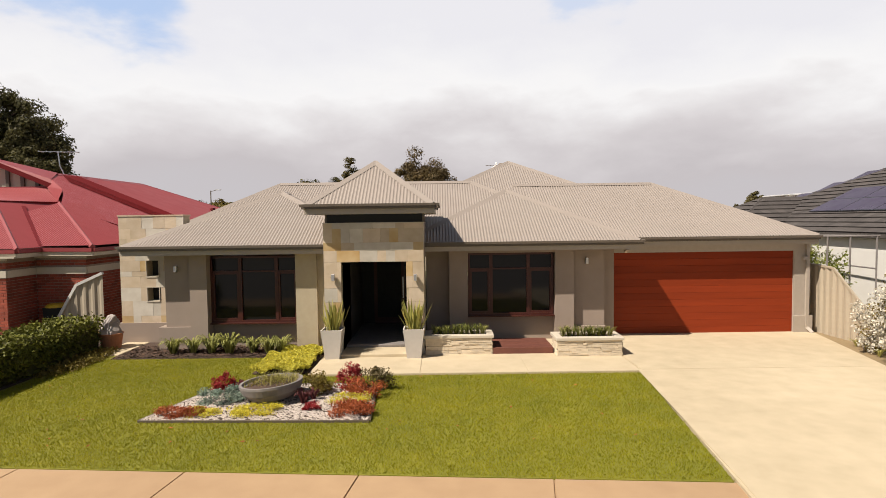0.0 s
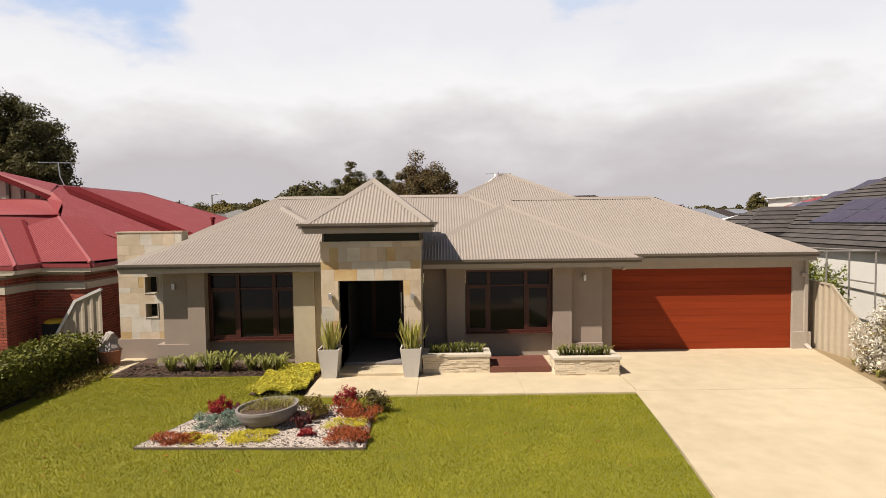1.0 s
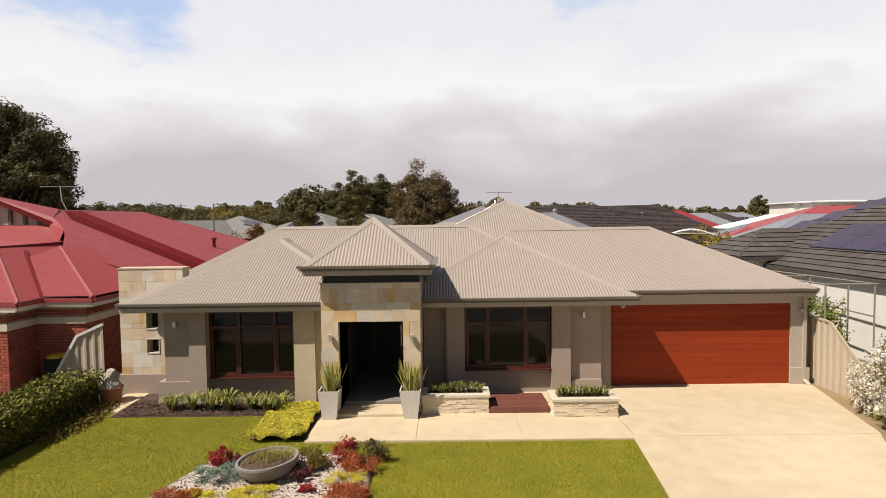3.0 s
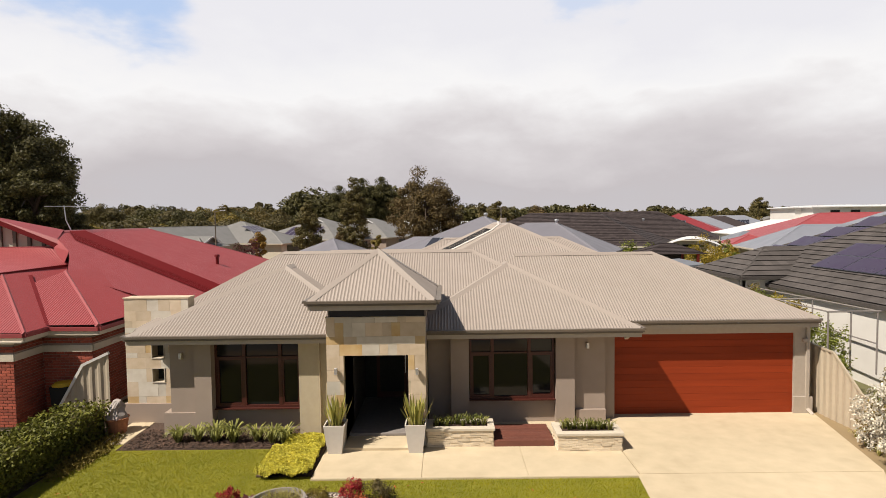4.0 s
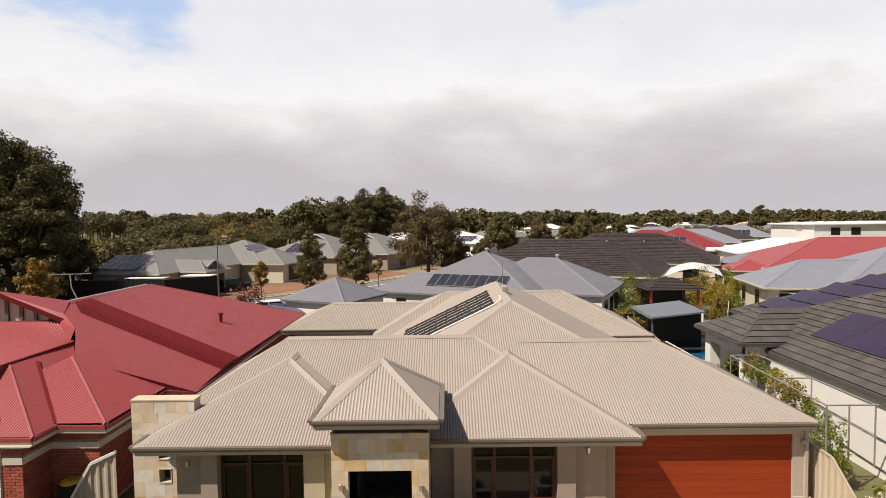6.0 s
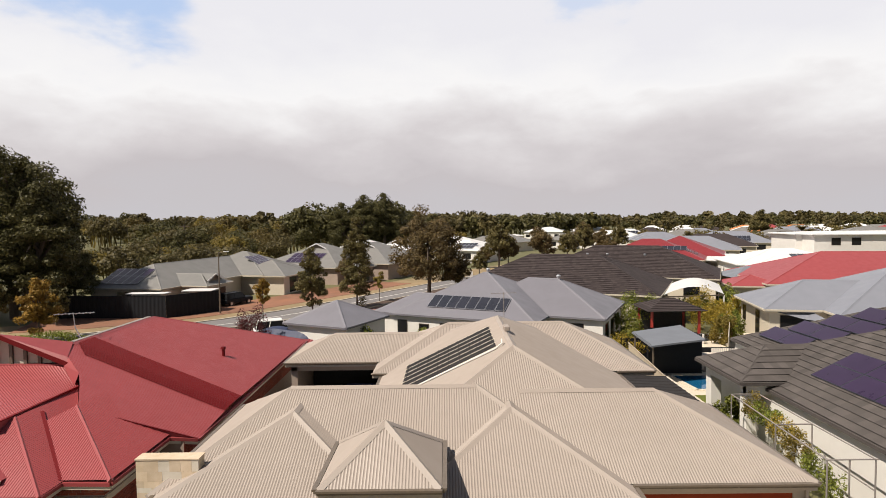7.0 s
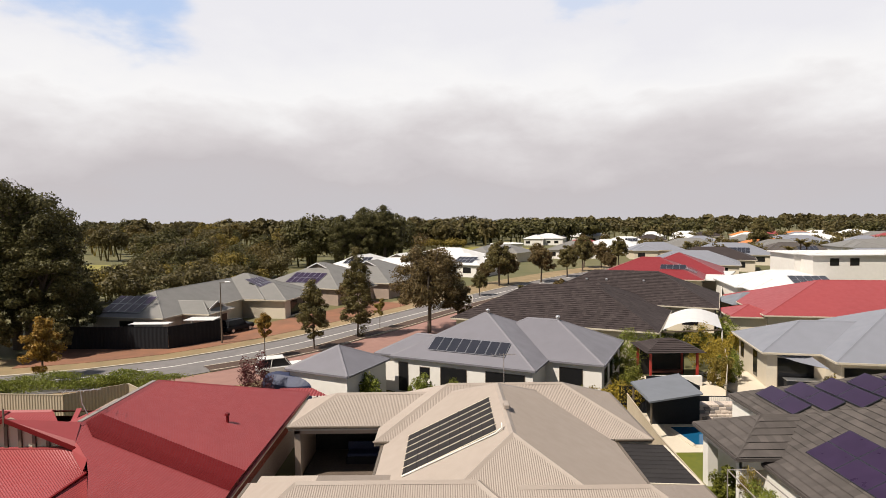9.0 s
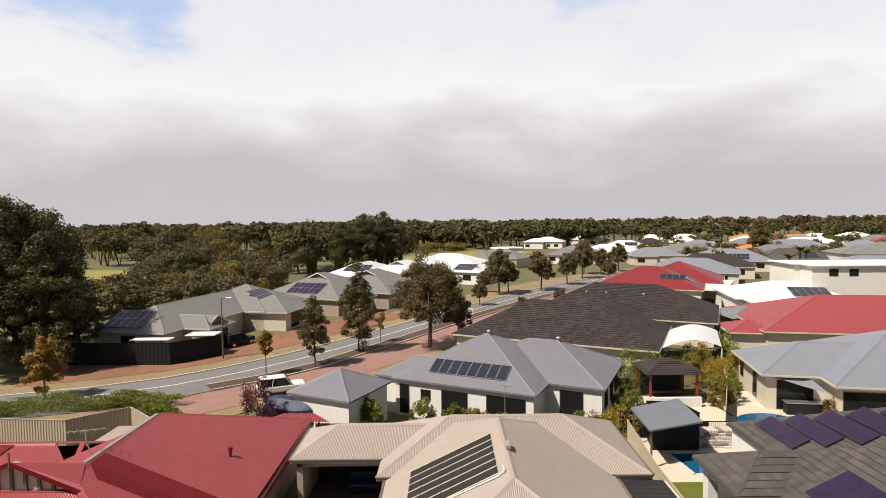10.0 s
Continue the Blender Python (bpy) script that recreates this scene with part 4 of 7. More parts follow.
for i in range(40):
    f0, f1, g = i / 40, (i + 0.5) / 40, (i + 1) / 40
    lift = Vector((0, 0, 0.012))
    quad(bm, E0.lerp(E1, f0), V1.lerp(E2, f0), V1.lerp(E2, f1) + lift, E0.lerp(E1, f1) + lift)
    quad(bm, E0.lerp(E1, f1) + lift, V1.lerp(E2, f1) + lift, V1.lerp(E2, g), E0.lerp(E1, g))
part("roof_sheet", bm, M["red"], red)
bm = bmesh.new()
drop = Vector((0, 0.15, 1.0))
quad(bm, V1, E2, E2 - drop, V1 - drop)
quad(bm, V1, V1 - drop, E0 - drop, E0)
part("flashing", bm, M["red"], red)
part("ridge_cap", barred(E0, E1, 0.12, 0.04), M["red"], red)
bm = bmesh.new()
quad(bm, E1 - Vector((0.12, 0.1, -0.02)), E2 - Vector((0.12, 0.1, -0.02)), (-13.18, 19.6, main_slope(-13.18, 19.6) + 0.02), (-14.03, 20.3, main_slope(-14.03, 20.3) + 0.02))
part("flashing", bm, M["red"], red)
part("ridge_cap", barred(V1, E2, 0.10, 0.03), M["red_dark"], red)
bm = bmesh.new()
quad(bm, RM.a, RM.b, (-16.5, 33.4, 2.5), (-16.5, 20.5, 2.5))
quad(bm, RM.b, (-8.55, 33.4, 2.45), (-16.5, 33.4, 2.5))
part("roof_sheet", bm, M["red"], red)
bm = bmesh.new()
quad(bm, (-14.55, 21.3, 4.96), (-14.55, 25.8, 4.96), (-18.6, 25.8, 3.26), (-18.6, 20.6, 3.26))
part("roof_sheet", bm, M["red"], red)
part("ridge_flashing", barred((-14.72, 21.6, 4.98), (-14.72, 27.3, 4.98), 0.2, 0.05), M["bowl"], red, "pale weathered metal flashing along the ridge")
RB = Hip(-36.0, -15.4, 22.6, 30.4, 2.4, 0.36)
for sd in "swn":
    part("roof_sheet", RB.sheet(bmesh.new(), sd, 0.0762, 0.008), M["red"], red)
part("ridge_cap", ridge_bar(bmesh.new(), RB.a, RB.b), M["red"], red)
bm = bmesh.new()
quad(bm, (-23.0, 26.4, 3.83), (-21.3, 26.4, 3.83), (-22.6, 22.6, 2.43), (-24.3, 22.6, 2.43))
part("roof_sheet", bm, M["red_dark"], red, "darker unfaded strip of red roof sheets")
part("ridge_cap", barred((-18.0, 26.5, 3.86), (-17.2, 24.0, 2.98), 0.22, 0.08), M["red"], red)
part("wall", boxed(-35.5, -16.6, 23.1, 29.9, -0.1, 2.35), M["mortar"], red)
for a, b in [RM.hips()["ne"], (RM.a, RM.b)]:
    part("ridge_cap", ridge_bar(bmesh.new(), a, b), M["red"], red)
bm = bmesh.new()
for i in range(22):
    y0 = 20.9 + i * 0.0762
    cut = max(0.0, 21.6 - y0)
    xa = -14.53 + cut
    za, zb = main_slope(xa, y0) + 0.03, main_slope(-8.55, y0) + 0.03
    quad(bm, (xa, y0, za), (-8.55, y0, zb), (-8.55, y0 + 0.05, zb - 0.015), (xa, y0 + 0.05, za - 0.015))
    quad(bm, (xa, y0 + 0.05, za - 0.015), (-8.55, y0 + 0.05, zb - 0.015), (-8.55, y0 + 0.0762, zb), (xa, y0 + 0.0762, za))
bmesh.ops.remove_doubles(bm, verts=bm.verts, dist=0.002)
part("roof_sheet", bm, M["red_dark"], red, "darker unfaded strip of red roof sheets")
# front wing and garage wing, lower than the main roof
RF, RW = Hip(-14.6, -9.41, 15.05, 22.0, 2.49, 0.485), Hip(-15.6, -10.75, 14.15, 24.0, 2.46, 0.53)
for sd in "se":
    part("roof_sheet", RF.sheet(bmesh.new(), sd, 0.0762, 0.008), M["red"], red)
part("roof_sheet", RW.sheet(bmesh.new(), "e", 0.0762, 0.008), M["red"], red)
part("roof_sheet", RW.sheet(bmesh.new(), "s", 0.0762, 0.008), M["red"], red)
for r in (RF, RW):
    part("ridge_cap", ridge_bar(bmesh.new(), *r.hips()["se"], 0.16), M["red"], red)
part("valley", barred((-10.80, 15.05, 2.50), (-12.95, 17.4, 3.65), 0.10, 0.01), M["red_dark"], red)
part("valley", barred((-12.0, 17.68, main_slope(-12.0, 17.7) + 0.01), (-8.55, 18.58, main_slope(-8.55, 18.6) + 0.01), 0.06, 0.02), M["red_dark"], red)
bm = bmesh.new()
quad(bm, (-12.0, 14.75, 2.75), (-14.4, 14.75, 3.5), (-16.8, 14.75, 2.75))
part("gable_wall", bm, M["cream"], red)
for s_ in (-1, 1):
    bm = bmesh.new()
    quad(bm, (-14.4, 14.45, 3.56), (-14.4 + s_ * 2.4, 14.45, 2.75), (-14.4 + s_ * 2.4, 14.85, 2.75), (-14.4, 16.7, 3.56))
    part("gable_roof", bm, M["red"], red)
    part("barge_board", barred((-14.4, 14.45, 3.5), (-14.4 + s_ * 2.4, 14.45, 2.7), 0.04, 0.12), M["cream"], red)
# gable with dark battens
GA, GL, GR = Vector((-16.6, 20.5, 5.56)), Vector((-19.3, 20.5, 4.42)), Vector((-14.1, 20.5, 4.42))
bm = bmesh.new()
quad(bm, GL, GR, GA)
part("gable_wall", bm, M["cream"], red, "cream gable panel with dark timber battens")
for i in range(9):
    x = -18.9 + i * 0.53
    top = 4.4 + 1.12 * (1 - abs(x - GA.x) / 2.55)
    if top > 4.5:
        part("batten", boxed(x - 0.06, x + 0.06, 20.42, 20.49, 4.38, top - 0.06), M["gutter"], red)
for p in (GL, GR):
    s = 1 if p is GR else -1
    bm = bmesh.new()
    out_ = Vector((p.x + s * 0.15, 20.15, p.z + 0.06))
    back = RM.a + Vector((0, 0.1, 0.05)) if s > 0 else Vector((-19.4, 23.0, 4.0))
    quad(bm, Vector((GA.x, 20.15, GA.z + 0.06)), out_, back) if s < 0 else quad(bm, Vector((GA.x, 20.15, GA.z + 0.06)), out_, Vector((-14.05, 20.3, main_slope(-14.05, 20.3) + 0.02)), back)
    if s < 0:
        quad(bm, Vector((GA.x, 20.15, GA.z + 0.06)), back, RM.a + Vector((-0.6, 1.0, -0.3)), RM.a + Vector((0, 0.1, 0.05)))
    part("gable_roof", bm, M["red"], red)
    part("barge_board", barred(Vector((GA.x, 20.15, GA.z)), out_ - Vector((0, 0, 0.04)), 0.04, 0.16), M["red_dark"], red)
part("finial", barred((GA.x, 20.15, 5.3), (GA.x, 20.15, 6.0), 0.05, 0.05, up=(0, 1, 0)), M["gutter"], red)
EAVES = [Vector(p) for p in ((-18.0, 14.15, 2.44), (-10.78, 14.15, 2.44), (-10.78, 15.05, 2.44), (-9.41, 15.05, 2.42), (-9.41, 18.3, 2.42), (-8.55, 18.6, 2.26), (-8.55, 33.4, 2.44))]
for p, q in zip(EAVES, EAVES[1:]):
    part("gutter", barred(p - Vector((0, 0, 0.05)), q - Vector((0, 0, 0.05)), 0.12, 0.1), M["red"], red)
    part("fascia", barred(p - Vector((0, 0, 0.16)), q - Vector((0, 0, 0.16)), 0.05, 0.10), M["cream"], red)
part("vent", tube(bmesh.new(), [(-10.6, 26.0, 3.25), (-10.6, 26.0, 3.65)], (0.07, 0.07)), M["red_dark"], red)
part("vent_cap", tube(bmesh.new(), [(-10.6, 26.0, 3.65), (-10.6, 26.0, 3.75)], (0.13, 0.10)), M["red_dark"], red)
part("wall", boxed(-20.1, -8.96, 18.4, 33.0, -0.1, 2.3), M["mortar"], red)
part("wall", boxed(-17.6, -11.1, 14.22, 18.4, -0.1, 2.25), M["mortar"], red)
part("wall", boxed(-11.1, -9.75, 15.28, 18.4, -0.1, 2.25), M["mortar"], red)
part("soffit", boxed(-9.75, -9.45, 15.08, 18.4, 2.22, 2.26), M["cream"], red)
part("soffit", boxed(-17.6, -10.76, 14.04, 15.2, 2.22, 2.26), M["cream"], red)
for a, b, c, d in ((-11.6, -11.08, 14.19, 14.22), (-11.1, -9.73, 15.245, 15.28)):
    for z0, z1 in ((1.72, 1.9), (2.15, 2.25)):
        part("band", boxed(a, b, c - 0.03, d, z0, z1), M["cream"], red, "cream rendered band")
part("band", boxed(-11.095, -11.06, 14.19, 15.24, 1.72, 1.9), M["cream"], red, "cream rendered band")
part("band", boxed(-9.75, -9.72, 15.30, 18.4, 1.72, 1.9), M["cream"], red, "cream rendered band")
roller = part("roller_door", boxed(-16.3, -11.65, 14.18, 14.22, -0.1, 2.0), M["cream"], red)
for i in range(12):
    part("slat", boxed(-16.25, -11.67, 14.15, 14.18, -0.08 + i * 0.172, 0.085 + i * 0.172, bevel=0.005), M["white"], roller)

BRICK = mesh_of(boxed(0, 0.222, 0, 0.012, 0, 0.068, bevel=0.003), "brick")
BRICK.materials.append(M["brick"])
loose = []


def bricks(p, q, z0, z1, single, skip=()):
    """Courses of bricks, half lapped, along the wall face from p to q, as seen from its outer side."""
    p, q = Vector((*p, 0)), Vector((*q, 0))
    L = (q - p).length
    d = (q - p) / L
    ang = math.atan2(d.y, d.x)
    rows = int((z1 - z0) / 0.078)
    for r in range(rows):
        z = z0 + r * 0.078
        if any(a - 0.06 < z < b for a, b in skip):
            continue
        u = -0.116 * (r % 2)
        while u < L - 0.05:
            a0, a1 = max(0, u), min(L, u + 0.222)
            if a1 - a0 > 0.03:
                f = (a1 - a0) / 0.222
                m = Matrix.Translation(p + d * a0 + Vector((0, 0, z))) @ Matrix.Rotation(ang, 4, "Z") @ Matrix.Translation((0, -0.012, 0)) @ Matrix.Diagonal((f, 1, 1, 1))
                if single and len(loose) < 300:
                    ob = new("brick", BRICK)
                    ob.parent = red
                    ob.matrix_basis = m
                    loose.append(ob)
                else:
                    more.append(m)
            u += 0.232


more = []
BANDS = ((1.72, 1.9), (2.13, 2.25))
bricks((-11.1, 15.28), (-9.75, 15.28), 0.0, 2.25, True, BANDS)
bricks((-11.65, 14.2), (-11.1, 14.2), 0.0, 2.25, True, BANDS)
bricks((-11.1, 14.2), (-11.1, 15.28), 0.0, 2.25, True, BANDS)
bricks((-9.75, 15.28), (-9.75, 18.4), 0.0, 2.25, False, BANDS)
bricks((-8.96, 18.4), (-8.96, 33.0), 1.2, 2.3, False)
verts, faces = [], []
base = [v.co.copy() for v in BRICK.vertices]
polys = [tuple(pl.vertices) for pl in BRICK.polygons]
for m in more:
    k = len(verts)
    verts += [tuple(m @ v) for v in base]
    faces += [tuple(k + i for i in f) for f in polys]
me = bpy.data.meshes.new("brickwork")
me.from_pydata(verts, [], faces)
tagged(part("brickwork", me, M["brick"], red), kind="stuff")
aer = thing("tv_aerial", "television aerial on a bent mast above the red roof", "aerial")
part("mast", tube(bmesh.new(), [(-14.95, 22.6, 4.7), (-15.2, 22.5, 5.4), (-15.25, 22.5, 5.98)], (0.02, 0.02, 0.02), 6), M["alu"], aer)
part("boom", barred((-15.9, 22.3, 5.95), (-14.5, 22.7, 5.95), 0.025, 0.025), M["alu"], aer)
for k in range(6):
    c = Vector((-15.8 + k * 0.24, 22.32 + k * 0.07, 5.95))
    part("element", barred(c - Vector((0.07, -0.24, 0)), c + Vector((0.07, -0.24, 0)), 0.012, 0.012), M["alu"], aer)


# charcoal tiled house
tiled, GH = home("house", "white rendered house with charcoal tiled hipped roof", (0, 0, 0), 0, [(13.1, 28.0, 8.0, 27.5, 2.46), (11.9, 20.0, 22.6, 26.8, 2.78, "open"), (15.8, 28, 20, 31.2, 2.75)], "tile", "white", 0.5, mode="tile", inset=0.16)
solar(GH[0], "w", 5.35, 1.5, 7, 2, (0, 0, 0), 0, 1.65, 0.99, gap=0.012, edge="panel_black")
for i in range(6):
    dd = 0.75 + 0.95 * i
    solar(GH[2], "w", dd + 0.75, dd * 1.118, 2, 1, (0, 0, 0), 0, 1.65, 0.99, label="pair of dark purple solar panels beside the hip", lift=0.14, gap=0.01, edge="panel_black")

# the 2.8 m pane is no window: dark glass for a patio's shaded void
b1, B1H = home("house", "cream house with blue-grey steel hipped roof", (5.55, 36.8, 0), -25.5, [(-11.0, 0.2, 0, 10.9), (-7, 4.15, 3.2, 11.9), (-12.6, -3.0, 0.3, 5.2), (-15.8, -10.55, -6.1, -0.85)], "purple_grey", "white", 0.5, 2.7, inset=0.22, panes=[(-10.4, 0.22, 0.75, 0.1, 2.2, "s"), (-8.6, 0.22, 0.75, 1.25, 2.0, "s"), (-6.9, 0.22, 2.0, 0.1, 2.15, "s"), (-3.4, 0.22, 2.8, 0.0, 2.2, "s"), (1.0, 3.42, 1.6, 0.3, 2.2, "s"), (3.93, 4.4, 1.2, 0.9, 2.1, "e"), (3.93, 6.6, 1.2, 0.9, 2.1, "e"), (3.93, 9.0, 1.2, 0.9, 2.1, "e")])
solar(B1H[0], "s", 2.7, 1.0, 8, 1, (5.55, 36.8, 0), -25.5, w=0.73, l=1.55, cell="panel_black", label="row of black solar panels with aluminium frames")
b2, B2H = home("house", "house with dark brown tiled hipped roof", (18.3, 49.0, 0), -26, [(-20, 0.3, -0.2, 13), (-17, 4.9, 16.3, 30.3), (-14, -2, 8, 20)], "tile_brown", "cream", 0.47, 2.7, mode="tile", panes=[(1.2, 16.75, 1.6, 0.6, 2.1, "s")])
r1, R1H = home("house", "cream house with pale blue-grey steel roof", (23.3, 41.2, 0), -12, [(0, 16, 0, 7.8), (3.9, 22, -2.4, 10.2)], "bluegrey", "cream", 0.46, 2.7, panes=[(0.45, 2.6, 0.9, 0.2, 2.2, "w"), (1.2, 0.45, 2.4, 0.05, 2.2, "s"), (4.6, -1.95, 6.0, 0.0, 2.2, "s"), (0.45, 6.0, 0.8, 0.9, 2.1, "w")])
pk, PKH = home("house", "house with faded red steel roof", (32.6, 57.4, 0), -12, [(0, 30, 0, 16), (-3.2, 2.0, 0.6, 6.0, 2.3)], "red", "cream", 0.36, 2.6)
rd3, R3H = home("house", "house with red steel hipped roof", (40.5, 88.5, 0), -26, [(-18, 0, 2, 17), (-13, 3, 13, 29)], "red_deep", "cream", 0.42, 2.6)
solar(R3H[0], "e", 5.0, 1.5, 4, 2, (40.5, 88.5, 0), -26, cell="panel_black", label="black solar panels on the red steel roof")
solar(R3H[0], "s", 11.0, 3.5, 4, 1, (40.5, 88.5, 0), -26, cell="panel_black", label="black solar panels on the red steel roof")
lh, LHH = home("house", "house with grey steel hipped roof behind a dark wall", (-31.0, 60.3, 0), -12, [(-10, 0, 0, 26), (-10, 3.2, 15.5, 28), (-5.0, 3.4, 3.2, 8.2), (-2.0, 6.4, 15.5, 23.5, 2.4)], "grey_steel", "cream", 0.46, 2.5, panes=[(2.95, 4.2, 1.0, 0.8, 2.0, "e"), (2.95, 6.2, 1.0, 0.8, 2.0, "e"), (5.95, 17.5, 4.2, 0.1, 2.1, "e"), (-6, 0.45, 1.8, 0.9, 2.0, "s"), (-0.45, 10.0, 1.6, 0.8, 2.0, "e")])
lh2, LH2H = home("house", "house with grey steel hipped roof", (-18.5, 86.0, 0), -22, [(-14, 2, 0, 16), (-9, 6, 9, 26), (-3.5, 4.5, 2.5, 7.5, 2.4)], "grey_steel", "mortar", 0.43, 2.5, panes=[(4.05, 3.4, 2.4, 0.1, 2.1, "e"), (5.55, 14.0, 2.4, 0.1, 2.1, "e"), (-8, 0.45, 2.0, 0.9, 2.0, "s")])
lh3, LH3H = home("house", "house with pale steel roof", (-16, 119, 0), -20, [(-13, 0, 0, 18), (-6, 7, 7, 24)], "white_steel", "white", 0.4, 2.6, panes=[(-10, 0.45, 2.0, 0.8, 2.0, "s"), (-5, 0.45, 2.0, 0.8, 2.0, "s"), (6.55, 12.0, 2.2, 0.8, 2.0, "e")])
gablet(lh, LHH[2], "b", 1.6, roof="grey_steel")
for hp_, e_ in ((LH2H[0], "a"), (LH2H[1], "a"), (LH2H[2], "b")):
    gablet(lh2, hp_, e_, 1.9, roof="grey_steel")
gablet(lh3, LH3H[0], "a", 2.2, roof="white_steel")
gablet(lh3, LH3H[1], "a", 2.0, roof="white_steel")

# ---- front garden ----
def strap_plant(x, y, z, n, length, width, material, rng, name="strap_leaf_plant", label="clump of arching green strap leaves", category="plant", group="", up=0.55, parent=None):
    """A clump of long leaves that rise and bend over."""
    bm = bmesh.new()
    for i in range(n):
        a = rng.uniform(0, 2 * math.pi)
        l = length * rng.uniform(0.65, 1.15)
        d = Vector((math.cos(a), math.sin(a), 0))
        s = Vector((-d.y, d.x, 0)) * width
        reach = l * (1 - up) * rng.uniform(0.5, 1.3)
        base = Vector((x, y, z)) + d * rng.uniform(0, length * 0.12)
        pts = [base, base + d * reach * 0.4 + Vector((0, 0, l * up * 0.8)), base + d * reach * 0.85 + Vector((0, 0, l * up)), base + d * reach * 1.15 + Vector((0, 0, l * up * 0.75))]
        ws = (0.8, 1.0, 0.7, 0.05)
        row = [(bm.verts.new(p - s * w), bm.verts.new(p + s * w)) for p, w in zip(pts, ws)]
        for p, q in zip(row, row[1:]):
            bm.faces.new((p[0], p[1], q[1], q[0]))
    ob = part(name, bm, material, parent)
    if parent is None:
        tagged(ob, label, category, group)
    return ob


def bush(name, x, y, z, rx, ry, rz, n, size, material, label, category="shrub", clumps=0, group="", shell=0.35, spread=0.3):
    v = leaves(n, (x, y, z + rz * 0.85), (rx, ry, rz), size, RNG, shell=shell, clumps=clumps, spread=spread)
    v[:, 2] = np.maximum(v[:, 2], z)
    ob = new(name, blade_mesh(name, v, M[material]))
    return tagged(ob, label, category, group)


prng = random.Random(5)
# lawn blades, clear of the garden bed
BED = ((-4.82, 8.62), (-1.2, 8.5), (-1.28, 10.25), (-2.2, 10.55), (-3.4, 10.5), (-4.3, 10.3))


def on_lawn(n):
    x, y = RNG.uniform(-8.3, 3.9, n), RNG.uniform(6.36, 13.2, n)
    keep = (y > 6.41 - 0.071 * (x - 3.33)) & (x < 3.34 + 0.122 * (y - 6.4)) & ~((x > -2.8) & (y > 11.1)) & ~((x < -3.2) & (y > 12.7))
    bed = np.ones(n, bool)
    for (xa, ya), (xb, yb) in zip(BED, BED[1:] + BED[:1]):
        bed &= (xb - xa) * (y - ya) - (yb - ya) * (x - xa) > -0.02
    keep &= ~bed
    x, y = x[keep], y[keep]
    return np.stack([x, y, np.full(len(x), -0.062)], axis=1)


def lawn_mesh(n, h):
    p = on_lawn(n)
    return tri_mesh("grass", grass_blades(len(p), lambda k: p, h, RNG, 0.6, 0.005), M["l_lawn"])


tagged(new("grass", lawn_mesh(260000, 0.032)), "short mown yellow-green lawn grass", "grass", kind="stuff")

# footpath slabs, each with its joint
xs = [-14.0, -12.1, -9.8, -7.5, -5.5, -3.3, -1.1, 1.26, 3.6]
for a, b in zip(xs, xs[1:]):
    k = 0.24
    plate("slab", [(a + 0.01 - k, 5.05), (b - 0.01 - k, 5.05), (b - 0.01, path_edge(b) - 0.01), (a + 0.01, path_edge(a) - 0.01)], -0.085, -0.066, M["path"], "", "", pave)
gpath = bpy.data.objects["garden_path"]
for a, b in zip((-2.78, -0.52, 1.66, 3.92), (-0.52, 1.66, 3.92)):
    part("slab", boxed(a + 0.005, b - 0.005, 11.13, 12.88, -0.03, -0.018, bevel=0.005), M["concrete"], gpath)
plate("slab", [(3.06, 3.7), (6.95, 3.7), (8.2, 10.0), (8.82, 11.2), (3.88, 11.2), (3.40, 6.4)], -0.03, -0.02, M["concrete"], "", "", drive)
plate("slab", [(3.96, 11.215), (8.85, 11.215), (8.9, 11.3), (9.72, 14.84), (3.96, 14.84)], -0.03, -0.02, M["concrete"], "", "", drive)
tagged(part("side_path", boxed(-8.3, -7.7, 13.1, 14.8, -0.14, -0.03, bevel=0.01), M["concrete"]), "cream concrete stepping path beside the house", "path", kind="structure")

# shaped bed with pebbles, bowl and succulents
bm = bmesh.new()
lo = [bm.verts.new((x, y, -0.06)) for x, y in BED]
hi = [bm.verts.new((x, y, -0.025)) for x, y in BED]
bm.faces.new(hi)
for i in range(len(BED)):
    j = (i + 1) % len(BED)
    bm.faces.new((lo[i], lo[j], hi[j], hi[i]))
tagged(part("pebble_bed", bm, M["soil"]), "garden bed cut into the lawn", "garden bed", kind="structure")
for (xa, ya), (xb, yb) in zip(BED, BED[1:] + BED[:1]):
    tagged(part("edging", barred((xa, ya, -0.045), (xb, yb, -0.045), 0.04, 0.05), M["gutter"]), "low edging round the pebble bed", "edging", kind="structure")


def in_bed(x, y):
    ok = True
    for (xa, ya), (xb, yb) in zip(BED, BED[1:] + BED[:1]):
        ok &= (xb - xa) * (y - ya) - (yb - ya) * (x - xa) > 0.03
    return ok


bm = bmesh.new()
count = 0
while count < 9500:
    x, y = prng.uniform(-4.8, -1.2), prng.uniform(8.5, 10.5)
    if not in_bed(x, y):
        continue
    r = prng.uniform(0.010, 0.021)
    m = Matrix.Translation((x, y, -0.02)) @ Matrix.Rotation(prng.uniform(0, 3), 4, "Z") @ Matrix.Diagonal((r * 1.3, r, r * 0.7, 1))
    vs = [bm.verts.new(m @ Vector(p)) for p in ((1, 0, 0), (0, 1, 0), (-1, 0, 0), (0, -1, 0), (0.1, 0.1, 1))]
    for i in range(4):
        bm.faces.new((vs[i], vs[(i + 1) % 4], vs[4]))
    count += 1
tagged(part("pebbles", bm, M["pebble"]), "pale pebbles covering the bed", "pebbles", kind="stuff")


